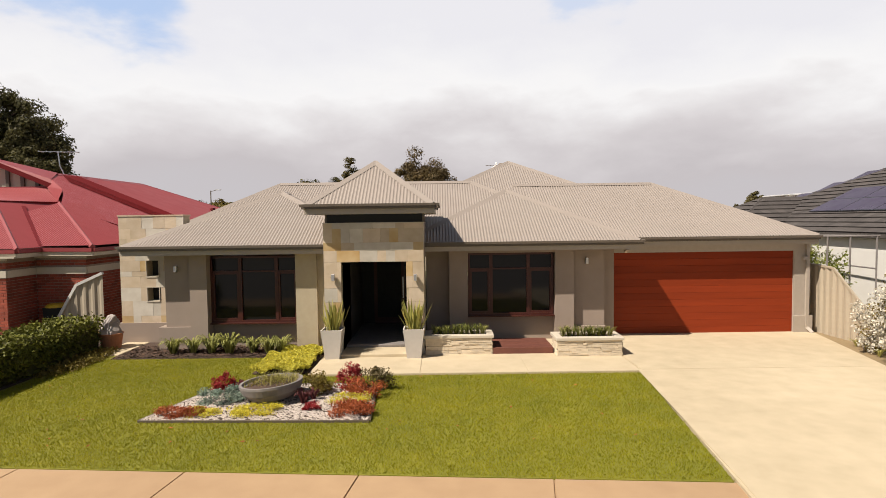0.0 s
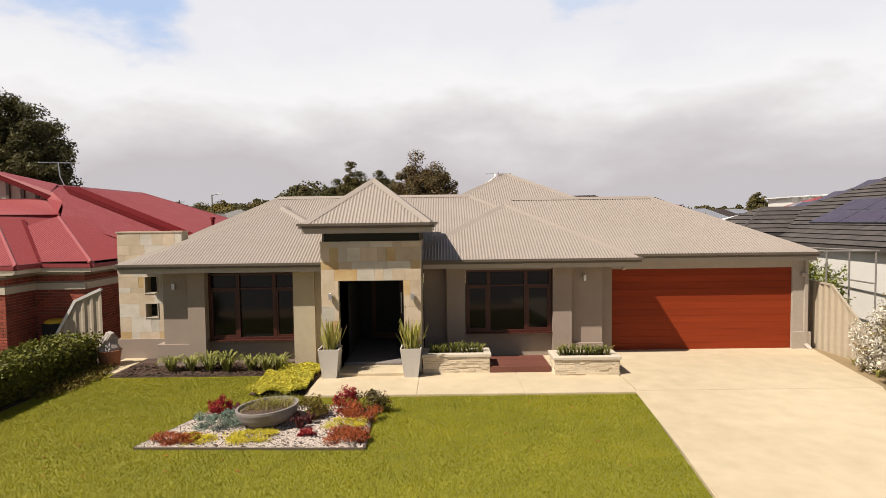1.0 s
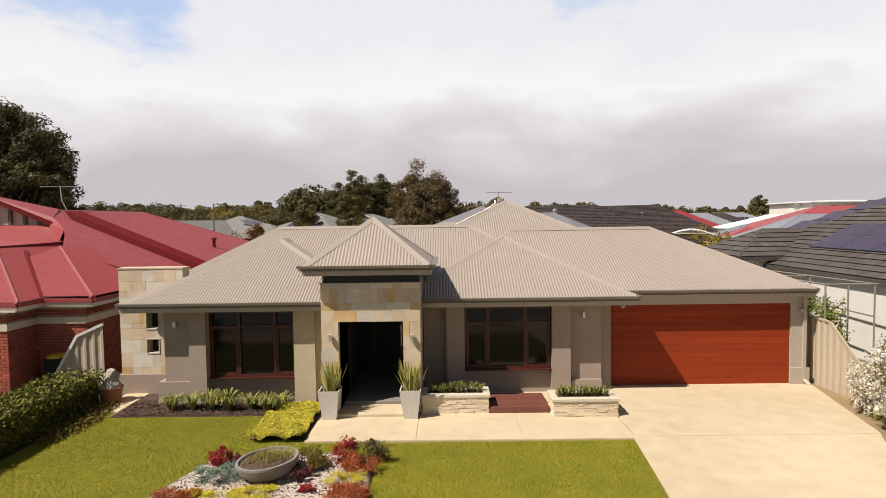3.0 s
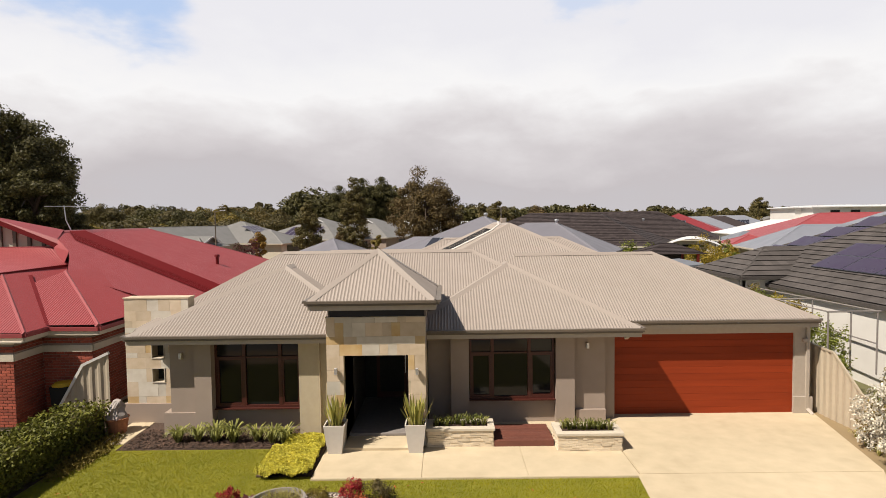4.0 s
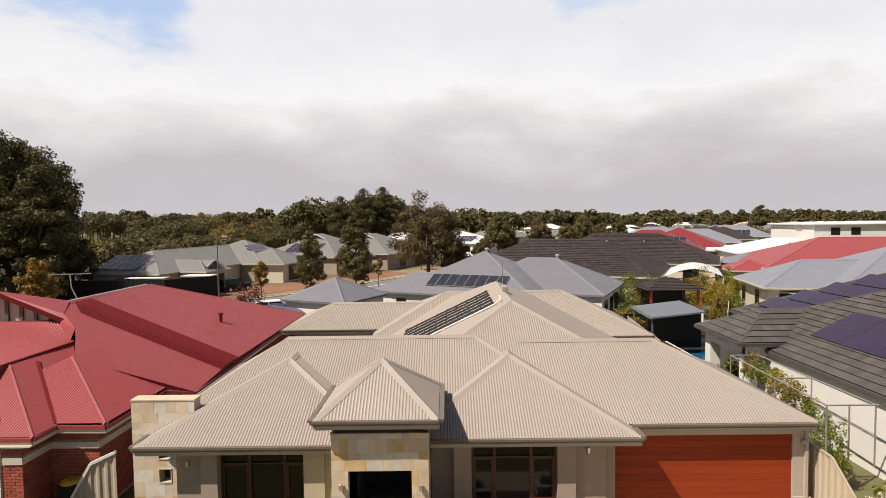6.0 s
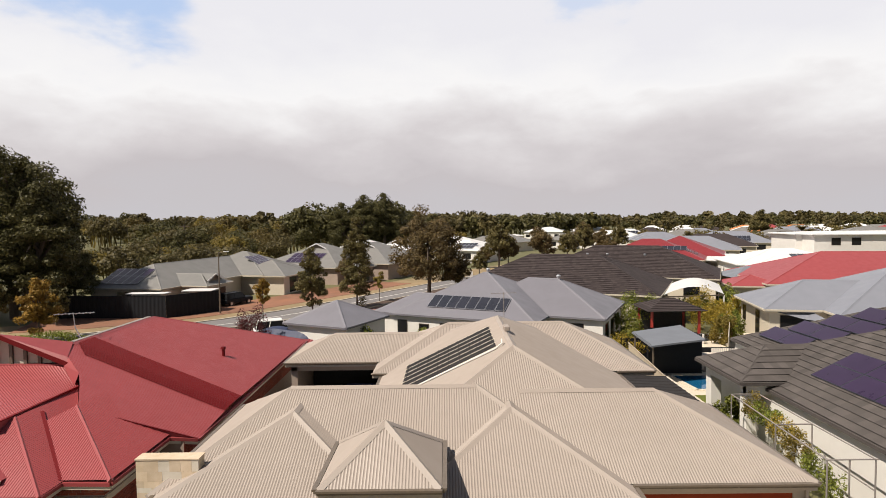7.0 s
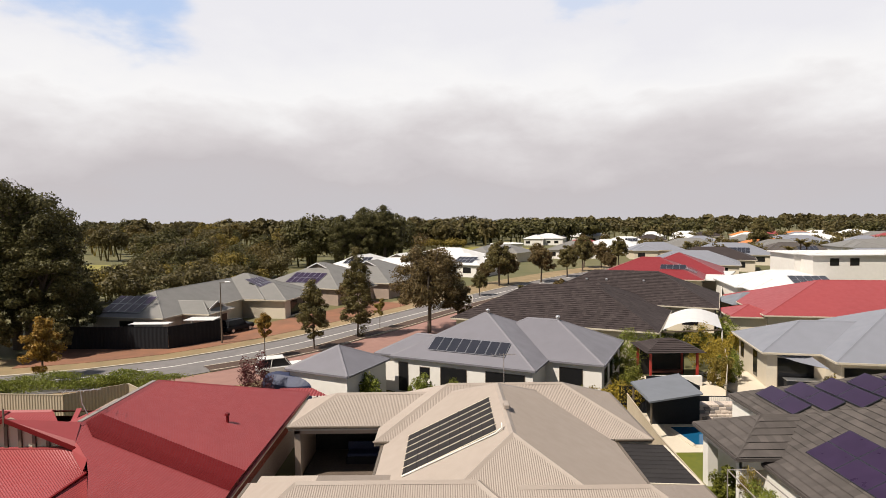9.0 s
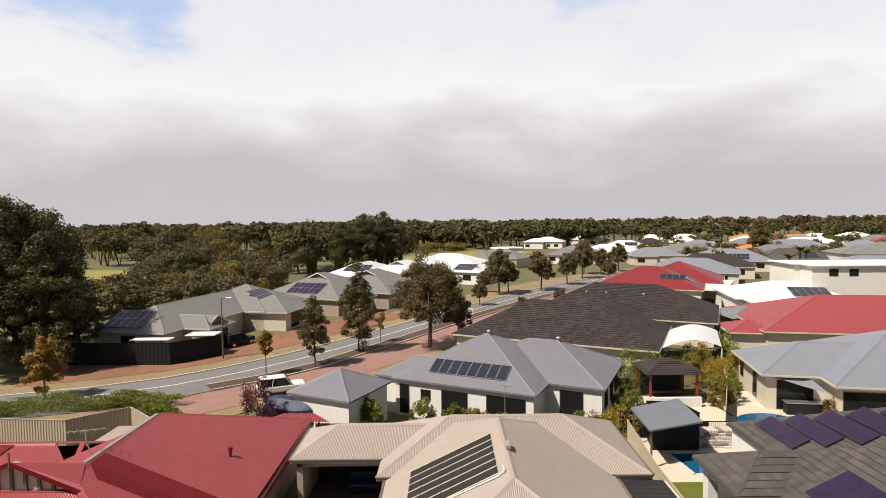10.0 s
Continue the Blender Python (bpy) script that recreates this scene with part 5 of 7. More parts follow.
def lathe(profile, n=40):
    bm = bmesh.new()
    rings = [[bm.verts.new((r * math.cos(2 * math.pi * k / n), r * math.sin(2 * math.pi * k / n), z)) for k in range(n)] for r, z in profile]
    for a, b in zip(rings, rings[1:]):
        for k in range(n):
            bm.faces.new((a[k], a[(k + 1) % n], b[(k + 1) % n], b[k]))
    bm.faces.new(rings[0][::-1])
    bm.faces.new(rings[-1])
    return bm


bowl = thing("garden_bowl", "wide shallow grey concrete bowl, slightly tilted, planted with tufty grass", "planter bowl", (-3.02, 9.62, -0.03))
bowl.matrix_basis = pose(-3.02, 9.62, -0.01, -1, -4, 0) @ Matrix.Diagonal((1, 1, 0.88, 1))
part("bowl", lathe([(0.28, 0.0), (0.40, 0.06), (0.50, 0.18), (0.535, 0.30), (0.535, 0.345), (0.49, 0.345), (0.48, 0.28)]), M["bowl"], bowl, smooth=False)
part("soil", lathe([(0.1, 0.25), (0.485, 0.27), (0.3, 0.32), (0.02, 0.33)], 24), M["soil"], bowl)
v = grass_blades(420, lambda k: np.stack([np.clip(RNG.normal(0.05, 0.22, k), -0.4, 0.4), np.clip(RNG.normal(0.1, 0.16, k), -0.4, 0.4), np.full(k, 0.29)], axis=1), 0.17, RNG, 0.6, 0.006)
part("tufty_grass", tri_mesh("tufty_grass", v, M["l_snake"]), None, bowl)
v = leaves(700, (0, 0.05, 0.31), (0.42, 0.38, 0.05), 0.05, RNG, 0.1)
part("low_foliage", blade_mesh("low_foliage", v, M["l_bush"]), None, bowl)

for nm, x, y, rx, ry, rz, n, sz, mt, lab in (
    ("red_shrub", -4.05, 10.1, 0.17, 0.15, 0.2, 520, 0.075, "l_red", "small crimson-leaved shrub in the pebble bed"),
    ("red_shrub", -1.75, 10.1, 0.19, 0.17, 0.27, 650, 0.075, "l_red", "upright dark red shrub in the pebble bed"),
    ("blue_succulent", -3.85, 9.45, 0.34, 0.3, 0.15, 900, 0.065, "l_blue", "blue-green succulent mound in the pebble bed"),
    ("rust_succulent", -4.3, 8.85, 0.34, 0.2, 0.09, 800, 0.06, "l_rust", "rust-red succulent mat in the pebble bed"),
    ("golden_succulent", -3.95, 8.85, 0.25, 0.17, 0.07, 500, 0.055, "l_yellow", "golden succulent mat in the pebble bed"),
    ("golden_succulent", -3.1, 8.92, 0.34, 0.22, 0.09, 800, 0.055, "l_yellow", "bright yellow succulent mat in front of the bowl"),
    ("rust_succulent", -1.5, 8.78, 0.3, 0.22, 0.13, 900, 0.065, "l_rust", "orange-red succulent mound at the bed's corner"),
    ("rust_succulent", -1.45, 9.75, 0.28, 0.24, 0.16, 800, 0.065, "l_rust", "orange-red succulent mound in the bed"),
    ("golden_succulent", -1.6, 9.3, 0.3, 0.2, 0.1, 500, 0.055, "l_yellow", "golden succulent mat in the pebble bed"),
    ("red_succulent", -2.2, 9.02, 0.12, 0.1, 0.07, 260, 0.06, "l_red", "small scarlet succulent among the pebbles"),
    ("green_shrub", -2.35, 9.95, 0.28, 0.25, 0.19, 700, 0.08, "l_bush", "low olive-green shrub beside the bowl"),
    ("brown_shrub", -1.35, 10.2, 0.3, 0.22, 0.2, 600, 0.08, "l_gum2", "brownish open shrub in the pebble bed"),
):
    bush(nm, x, y, -0.03 - rz * 0.35, rx * 1.1, ry * 1.1, rz * 1.15, int(n * 4), sz * 0.55, mt, lab, "plant", clumps=22, shell=0.45, spread=0.42)
for x, y, nn, l in ((-3.62, 9.95, 26, 0.4), (-2.42, 9.35, 24, 0.36), (-2.3, 9.55, 18, 0.32)):
    strap_plant(x, y, -0.03, nn, l, 0.018, M["l_purple"], prng, "spiky_plant", "spiky purple-bronze rosette plant in the bed", up=0.6)

# golden ground cover by the path
bm_n = 34000
xx, yy = RNG.uniform(-4.05, -2.45, bm_n), RNG.uniform(11.15, 13.4, bm_n)
keep = (xx - (-4.05)) > (13.4 - yy) * 0.05 + np.maximum(0, yy - 12.2) * 0.35
xx, yy = xx[keep], yy[keep]
keep = ~((xx > -2.85) & (yy < 12.9))
xx, yy = xx[keep], yy[keep]
k = len(xx)
hh = 0.0 + 0.12 * np.abs(np.sin(xx * 6.1 + yy * 2.3) * np.cos(yy * 5.3)) + RNG.uniform(0, 0.05, k)
a = RNG.normal(size=(k, 3)) * (1, 1, 0.5)
a /= np.linalg.norm(a, axis=1)[:, None]
b = np.cross(a, RNG.normal(size=(k, 3)))
b /= np.linalg.norm(b, axis=1)[:, None]
p = np.stack([xx, yy, hh], axis=1)
v = np.stack([p - a * 0.032, p + b * 0.022, p + a * 0.032, p - b * 0.022], axis=1).reshape(-1, 3)
tagged(new("ground_cover", blade_mesh("ground_cover", v, M["l_lime"])), "bright golden-green spreading ground cover", "ground cover", kind="stuff")
part_soil = tagged(part("cover_soil", boxed(-3.95, -2.8, 11.3, 13.3, -0.1, -0.03), M["soil"]), "mulch under the golden ground cover", "garden bed", kind="structure")

# strap-leaf plants in the bark bed
sp = strap_plant(0, 0, 0, 90, 0.58, 0.014, M["l_strap"], prng, group="strap-leaf plants along the bark bed")
sp.matrix_basis = pose(-6.45, 13.2, -0.04)
for x, y, r, s in ((-6.0, 13.25, 40, 1.0), (-5.55, 13.22, 110, 1.15), (-5.1, 13.15, 200, 1.2), (-4.55, 13.2, 260, 1.0), (-4.15, 13.1, 300, 1.05), (-3.85, 13.05, 20, 1.1)):
    c = copy_thing(sp, pose(x, y, -0.04, 0, 0, r))
    c.scale = (s, s, s)

# two tapered pots with upright snake plants
def snake_pot(x, y, group):
    pot = thing("planter_pot", "tall white tapered square pot with upright snake plant", "planter", (x, y, -0.02), 0, group)
    bm = bmesh.new()
    w0, w1, h = 0.155, 0.235, 0.66
    rings = [[bm.verts.new((sx * w, sy * w, z)) for sx, sy in ((-1, -1), (1, -1), (1, 1), (-1, 1))] for w, z in ((w0, 0), (w1, h), (w1 - 0.025, h), (w1 - 0.03, h - 0.05))]
    for a, b in zip(rings, rings[1:]):
        for i in range(4):
            bm.faces.new((a[i], a[(i + 1) % 4], b[(i + 1) % 4], b[i]))
    bm.faces.new(rings[0][::-1])
    part("pot", bm, M["pot"], pot)
    part("soil", boxed(-0.2, 0.2, -0.2, 0.2, h - 0.07, h - 0.05), M["soil"], pot)
    for i in range(56):
        a, r = prng.uniform(0, 6.28), prng.uniform(0.0, 0.17)
        bx, by = r * math.cos(a), r * math.sin(a)
        l = prng.uniform(0.38, 0.8)
        out = Vector((bx * 1.25 + prng.uniform(-0.12, 0.12), by * 1.25 + prng.uniform(-0.12, 0.12), l * 0.92))
        s = Vector((math.cos(a + 1.4), math.sin(a + 1.4), 0)) * 0.022
        bm = bmesh.new()
        row = []
        for f, w in ((0, 0.8), (0.35, 1.0), (0.75, 0.85), (1.0, 0.05)):
            c = Vector((bx, by, h - 0.06)) + out * f
            row.append((bm.verts.new(c - s * w), bm.verts.new(c + s * w)))
        for p, q in zip(row, row[1:]):
            bm.faces.new((p[0], p[1], q[1], q[0]))
        part("leaf", bm, M["l_snake" if prng.random() < 0.6 else "l_strap"], pot)
    return pot


snake_pot(-2.52, 12.50, "pots beside the entrance")
snake_pot(-0.70, 12.50, "pots beside the entrance")


# stacked stone planter boxes
def planter_box(x0, x1, y0, y1, z1, seed):
    rng = random.Random(seed)
    pl = thing("planter_box", "low stacked ledge-stone planter with a cream capping and strappy plants", "planter", (x0, y0, -0.02), 0, "stone planters before the house")
    w, d = x1 - x0, y1 - y0
    part("core", boxed(0.03, w - 0.03, 0.03, d - 0.03, 0, z1 - 0.09), M["grout"], pl)
    z = 0.0
    while z < z1 - 0.09:
        h = rng.choice((0.035, 0.045, 0.06))
        h = min(h, z1 - 0.075 - z)
        for face in range(3):
            u, L = 0.0, (w, d, d)[face]
            while u < L - 0.005:
                l = min(rng.uniform(0.10, 0.32), L - u)
                t = rng.uniform(0.0, 0.022)
                if face == 0:
                    bm = boxed(u + 0.002, u + l - 0.002, -t, 0.05, z + 0.002, z + h - 0.002)
                elif face == 1:
                    bm = boxed(w - 0.05, w + t, u + 0.002, u + l - 0.002, z + 0.002, z + h - 0.002)
                else:
                    bm = boxed(-t, 0.05, u + 0.002, u + l - 0.002, z + 0.002, z + h - 0.002)
                part("stone", bm, M["ledge"], pl)
                u += l
        z += h
        if h <= 0.001:
            break
    for a in ((-0.04, w + 0.04, -0.04, 0.12), (-0.04, w + 0.04, d - 0.12, d + 0.04)):
        part("capping", boxed(a[0], a[1], a[2], a[3], z1 - 0.07, z1, bevel=0.008), M["cream"], pl)
    for a in ((-0.04, 0.12), (w - 0.12, w + 0.04)):
        part("capping", boxed(a[0], a[1], 0.12, d - 0.12, z1 - 0.07, z1, bevel=0.008), M["cream"], pl)
    part("soil", boxed(0.12, w - 0.12, 0.12, d - 0.12, z1 - 0.1, z1 - 0.04), M["soil"], pl)
    n = int(w * 7)
    for i in range(n):
        strap_plant(0.2 + (w - 0.4) * i / max(1, n - 1), d / 2 + rng.uniform(-0.1, 0.1), z1 - 0.05, 34, 0.36, 0.007, M["l_hedge" if i % 3 else "l_strap"], rng, "strap_leaves", parent=pl, up=0.6)
    return pl


planter_box(-0.44, 1.07, 12.68, 13.25, 0.44, 1)
planter_box(2.50, 3.93, 12.36, 13.0, 0.42, 2)
deck = thing("timber_step", "dark red timber deck step between the planters", "step")
for i in range(7):
    part("board", boxed(1.09, 2.46, 12.7 + i * 0.145, 12.835 + i * 0.145, 0.09, 0.12, bevel=0.004), M["hardwood"], deck)
part("riser", boxed(1.09, 2.46, 12.66, 12.7, -0.03, 0.115), M["hardwood"], deck)
for x in (1.15, 1.75, 2.4):
    part("bearer", boxed(x - 0.04, x + 0.04, 12.7, 13.7, -0.03, 0.09), M["hardwood"], deck)
tagged(part("porch_paving", boxed(-0.4, 4.0, 13.2, 14.3, -0.14, -0.025), M["concrete"]), "cream concrete strip under the bay window", "paving", kind="structure")

# hedge along the left boundary
hv = [leaves(15000, (-8.98, 10.2, 0.42), (0.72, 3.9, 0.42), 0.075, RNG, shell=0.75)]
v = np.concatenate(hv)
inside = RNG.uniform(-1, 1, (9000, 3))
side = RNG.integers(0, 3, 9000)
q = inside.copy()
q[side == 0, 2] = 1
q[side == 1, 0] = 1
q[side == 2, 0] = -1
q = q * (0.55, 3.6, 0.36) + (-8.98, 10.2, 0.4) + RNG.normal(0, 0.045, (9000, 3))
a = RNG.normal(size=(9000, 3))
a /= np.linalg.norm(a, axis=1)[:, None]
b = np.cross(a, RNG.normal(size=(9000, 3)))
b /= np.linalg.norm(b, axis=1)[:, None]
v = np.concatenate([v, np.stack([q - a * 0.045, q + b * 0.024, q + a * 0.045, q - b * 0.024], axis=1).reshape(-1, 3)])
hedge = thing("hedge", "clipped dark green hedge along the lawn's edge", "hedge")
part("foliage", blade_mesh("foliage", v, M["l_hedge"]), None, hedge)
# solid box in dark leaf colour, added for the shade inside the hedge
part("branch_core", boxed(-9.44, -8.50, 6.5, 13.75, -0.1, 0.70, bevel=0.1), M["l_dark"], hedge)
tagged(part("hedge_bed", boxed(-10.6, -8.42, 7.4, 14.6, -0.15, -0.055), M["soil"]), "dark soil and low weeds under the hedge", "garden bed", kind="structure")
v = leaves(2600, (-8.15, 12.4, 0.0), (0.4, 1.4, 0.12), 0.07, RNG, 0.1)
v[:, 2] = np.maximum(v[:, 2], -0.05)
tagged(new("weeds", blade_mesh("weeds", v, M["l_bush"])), "low grey-green ground cover beside the hedge", "ground cover", kind="stuff")


# steel sheet fences
def sheet_fence(name, pts, z0, heights, material, label, group="", pitch=0.19, cap=True, rail=""):
    """A ribbed steel fence along pts with a height at each point."""
    f = thing(name, label, "fence", (0, 0, 0), 0, group)
    for (a, b), (h0, h1) in zip(zip(pts, pts[1:]), zip(heights, heights[1:])):
        a, b = Vector((*a, 0)), Vector((*b, 0))
        L = (b - a).length
        d = (b - a) / L
        nrm = Vector((-d.y, d.x, 0))
        m = max(1, round(L / 2.4))
        for j in range(m):
            bm = bmesh.new()
            u0, u1 = L * j / m, L * (j + 1) / m
            k = max(2, int((u1 - u0) / pitch) * 4)
            prev = None
            for i in range(k + 1):
                u = u0 + (u1 - u0) * i / k
                o = nrm * (0.03 * (1 if (i % 4) in (1, 2) else -1) * 0.5)
                h = h0 + (h1 - h0) * u / L
                p = a + d * u + o
                cur = (bm.verts.new((p.x, p.y, z0)), bm.verts.new((p.x, p.y, z0 + h)))
                if prev:
                    bm.faces.new((prev[0], cur[0], cur[1], prev[1]))
                prev = cur
            part("fence_sheet", bm, M[material], f)
        if cap:
            part("top_rail", barred((a.x, a.y, z0 + h0), (b.x, b.y, z0 + h1), 0.05 if not rail else 0.09, 0.05 if not rail else 0.07), M[rail or material], f)
    return f


sheet_fence("side_fence", [(9.85, 15.3), (9.88, 14.2), (9.95, 13.3), (10.1, 12.3)], -0.1, (1.85, 1.8, 1.0, 0.7), "fence", "cream ribbed steel fence stepping down beside the driveway")
sheet_fence("side_fence", [(-10.44, 14.74), (-9.71, 14.79), (-9.05, 14.85)], -0.1, (0.28, 1.56, 1.86), "fence", "cream ribbed steel fence sloping up beside the brick house", rail="white")
tagged(part("garden_strip", boxed(7.0, 12.4, 3.6, 15.2, -0.16, -0.045), M["verge"]), "bare sandy strip between drive and fence", "garden bed", kind="structure")
for i, (x, y, rx, ry, rz) in enumerate(((9.75, 12.2, 0.6, 0.6, 0.72), (9.5, 11.1, 0.55, 0.7, 0.5), (10.5, 12.6, 0.7, 0.7, 0.95))):
    bush("flowering_shrub", x, y, -0.02, rx * 1.1, ry * 1.1, rz * 1.12, 3600, 0.075, "l_white", "shrub thickly covered in small white blossom", clumps=60, group="white-flowering shrubs by the fence", spread=0.2)
    bush("shrub_foliage", x, y, -0.02, rx * 0.9, ry * 0.9, rz * 0.95, 1600, 0.06, "l_bush", "grey-green foliage among white blossom", "shrub", clumps=40)
bush("bare_shrub", 10.6, 12.7, -0.02, 0.5, 0.5, 0.95, 900, 0.09, "l_gum2", "twiggy brown shrub above the blossom", clumps=20)
for i in range(5):
    strap_plant(9.15 + 0.12 * i, 11.0 + 0.5 * i, -0.03, 20, 0.3, 0.008, M["l_snake"], prng, "grass_tuft", "small yellowing grass tuft beside the drive")

# wheelie bin, covered chair and pots beside the brick house
bin_ = thing("wheelie_bin", "dark green wheelie bin with a yellow lid", "bin", (-10.42, 15.03, -0.1))
bin_.scale = (0.82, 0.82, 0.95)
bm = bmesh.new()
rings = [[bm.verts.new((sx * w, sy * w, z)) for sx, sy in ((-1, -1), (1, -1), (1, 1), (-1, 1))] for w, z in ((0.23, 0.05), (0.29, 1.0))]
for i in range(4):
    bm.faces.new((rings[0][i], rings[0][(i + 1) % 4], rings[1][(i + 1) % 4], rings[1][i]))
bm.faces.new(rings[0][::-1])
bm.faces.new(rings[1])
part("body", bm, M["fence_dark"], bin_)
bm = lathe([(0.34, 1.0), (0.34, 1.03), (0.26, 1.09), (0.02, 1.11)], 12)
part("lid", bm, M["yellow"], bin_)
for x in (-0.2, 0.2):
    part("wheel", barred((x - 0.03, 0.25, 0.1), (x + 0.03, 0.25, 0.1), 0.18, 0.18), M["dark"], bin_)
for x, y, h in ((-8.85, 13.75, 0.72), (-8.3, 13.85, 0.88)):
    c = thing("covered_plant", "pale cloth draped over a small pot plant", "pot plant", (x, y, -0.1))
    part("pot", lathe([(0.2, 0), (0.27, 0.42), (0.29, 0.45), (0.24, 0.45)], 20), M["terracotta"], c)
    bm = lathe([(0.25, 0.42), (0.22, 0.52), (0.15, h * 0.82), (0.09, h), (0.02, h + 0.03)], 16)
    for vv in bm.verts:
        vv.co.x += 0.05 * math.sin(vv.co.z * 17 + vv.co.y * 20)
        vv.co.y += 0.04 * math.cos(vv.co.z * 13 + vv.co.x * 22)
    part("cloth", bm, M["fur"], c)


# loose bark chips on the mulch
bm = bmesh.new()
for i in range(3200):
    x, y = prng.uniform(-7.65, -3.1), prng.uniform(12.78, 14.0)
    l, w = prng.uniform(0.02, 0.055), prng.uniform(0.008, 0.02)
    m = Matrix.Translation((x, y, -0.035 + prng.uniform(0, 0.012))) @ Euler((prng.uniform(-0.5, 0.5), prng.uniform(-0.5, 0.5), prng.uniform(0, 6.3))).to_matrix().to_4x4()
    quad(bm, *[m @ Vector(p) for p in ((-l, -w, 0), (l, -w, 0), (l, w, 0.006), (-l, w, 0))])
chip = mat("bark_chip", (0.10, 0.055, 0.035), (0.05, 0.03, 0.02), 0.95, island=0.5)
tagged(part("bark_chips", bm, chip), "loose dark bark chips on the bed", "mulch", kind="stuff")
# dry leaves and bare spots on the lawn
bm = bmesh.new()
for i in range(70):
    x, y = prng.uniform(-8, 3.2), prng.uniform(7.5, 11.0)
    if -4.9 < x < -1.1 and y > 8.4:
        continue
    m = Matrix.Translation((x, y, -0.035)) @ Euler((prng.uniform(-0.4, 0.4), prng.uniform(-0.4, 0.4), prng.uniform(0, 6.3))).to_matrix().to_4x4()
    l = prng.uniform(0.02, 0.05)
    quad(bm, *[m @ Vector(p) for p in ((-l, 0, 0), (0, -l * 0.4, 0.004), (l, 0, 0), (0, l * 0.4, 0))])
tagged(part("fallen_leaves", bm, M["l_rust"]), "a few dry leaves fallen on the lawn", "leaves", kind="stuff")
# ---- trees ----
def spread_out(off, rng, wild):
    """Two axes for each leaf, lying roughly across the way out of its clump."""
    face = off / (np.linalg.norm(off, axis=1)[:, None] + 1e-9) + wild * rng.normal(size=off.shape) + (0, 0, 0.25)
    face /= np.linalg.norm(face, axis=1)[:, None]
    a = np.cross(face, rng.normal(size=off.shape))
    a /= np.linalg.norm(a, axis=1)[:, None] + 1e-9
    return a, np.cross(face, a)


def tree_parts(height, crown_r, crown_z, crown_h, n, size, leafmat, seed, trunk_r=0.16, clumps=40, limbs=7, lean=0.0, cone=0.35, tuft=0.2):
    """Meshes of a trunk with limbs, and of a crown of leaf clumps round the limb ends."""
    rng = np.random.default_rng(seed)
    pr = random.Random(seed)
    bm = bmesh.new()
    top = Vector((lean, 0, crown_z + crown_h * 0.3))
    mid = Vector((lean * 0.3 + pr.uniform(-0.15, 0.15), pr.uniform(-0.15, 0.15), top.z * 0.5))
    tube(bm, [Vector((0, 0, -0.3)), mid, top], (trunk_r, trunk_r * 0.75, trunk_r * 0.3), 8)
    centres = []
    for i in range(limbs):
        a = 2 * math.pi * (i + pr.uniform(-0.3, 0.3)) / limbs
        f = pr.uniform(0.45, 0.95)
        base = mid.lerp(top, max(0, f - 0.25))
        end = Vector((lean + math.cos(a) * crown_r * pr.uniform(0.4, 0.8), math.sin(a) * crown_r * pr.uniform(0.4, 0.8), crown_z + crown_h * pr.uniform(-0.35, 0.6)))
        bend = base.lerp(end, 0.5) + Vector((0, 0, 0.15 * crown_h))
        tube(bm, [base, bend, end], (trunk_r * 0.4, trunk_r * 0.25, trunk_r * 0.1), 5)
        centres.append(end)
    c = rng.normal(size=(clumps, 3))
    c /= np.linalg.norm(c, axis=1)[:, None]
    c *= (0.35 + 0.62 * rng.random((clumps, 1)))
    # crowns narrow a little towards the top
    c[:, :2] *= (1 - cone * np.clip((c[:, 2:3] + 0.4) / 1.4, 0, 1))
    c = c * (crown_r, crown_r, crown_h) + (lean, 0, crown_z)
    rad = crown_r * tuft * (1 + rng.random(clumps))
    which = rng.integers(0, clumps, n)
    off = rng.normal(size=(n, 3))
    off /= np.linalg.norm(off, axis=1)[:, None]
    off *= (0.45 + 0.55 * rng.random((n, 1)))
    off[:, 2] *= 0.75
    p = c[which] + off * rad[which][:, None]
    a, b = spread_out(off, rng, 0.55)
    l = size * (0.6 + 0.8 * rng.random((n, 1)))
    v = np.stack([p - a * l / 2, p + b * l / 4, p + a * l / 2, p - b * l / 4], axis=1).reshape(-1, 3)
    return mesh_of(bm, "trunk"), blade_mesh("crown", v, M[leafmat])


def plant_tree(x, y, label, parts, category="tree", group="", turn=0.0, s=1.0, z=-0.12, name="tree"):
    t = thing(name, label, category, (x, y, z), turn, group)
    t.scale = (s, s, s)
    part("trunk", parts[0], M["bark"], t)
    part("crown", parts[1], None, t)
    return t


plant_tree(-13.5, 55.7, "tall narrow young gum on the planted island", tree_parts(8.0, 1.8, 4.2, 3.7, 16000, 0.17, "l_verge", 21, 0.09, 120, 10, cone=0.62, tuft=0.15))
plant_tree(-10.1, 61.8, "tall conical young gum on the planted island", tree_parts(10.4, 2.25, 5.3, 5.2, 22000, 0.18, "l_verge", 22, 0.11, 150, 12, cone=0.68, tuft=0.14))
plant_tree(-2.2, 63.8, "broad bronze-green gum with drooping boughs beside the paved lane", tree_parts(9.7, 4.0, 6.0, 4.1, 34000, 0.2, "l_bronze", 23, 0.24, 100, 16, cone=0.35, tuft=0.15), s=1.1)
plant_tree(1.1, 64.8, "low drooping gum beside the broad verge tree", tree_parts(6.2, 2.0, 3.9, 2.1, 9000, 0.2, "l_bronze", 24, 0.13, 50, 9, cone=0.3, tuft=0.16))
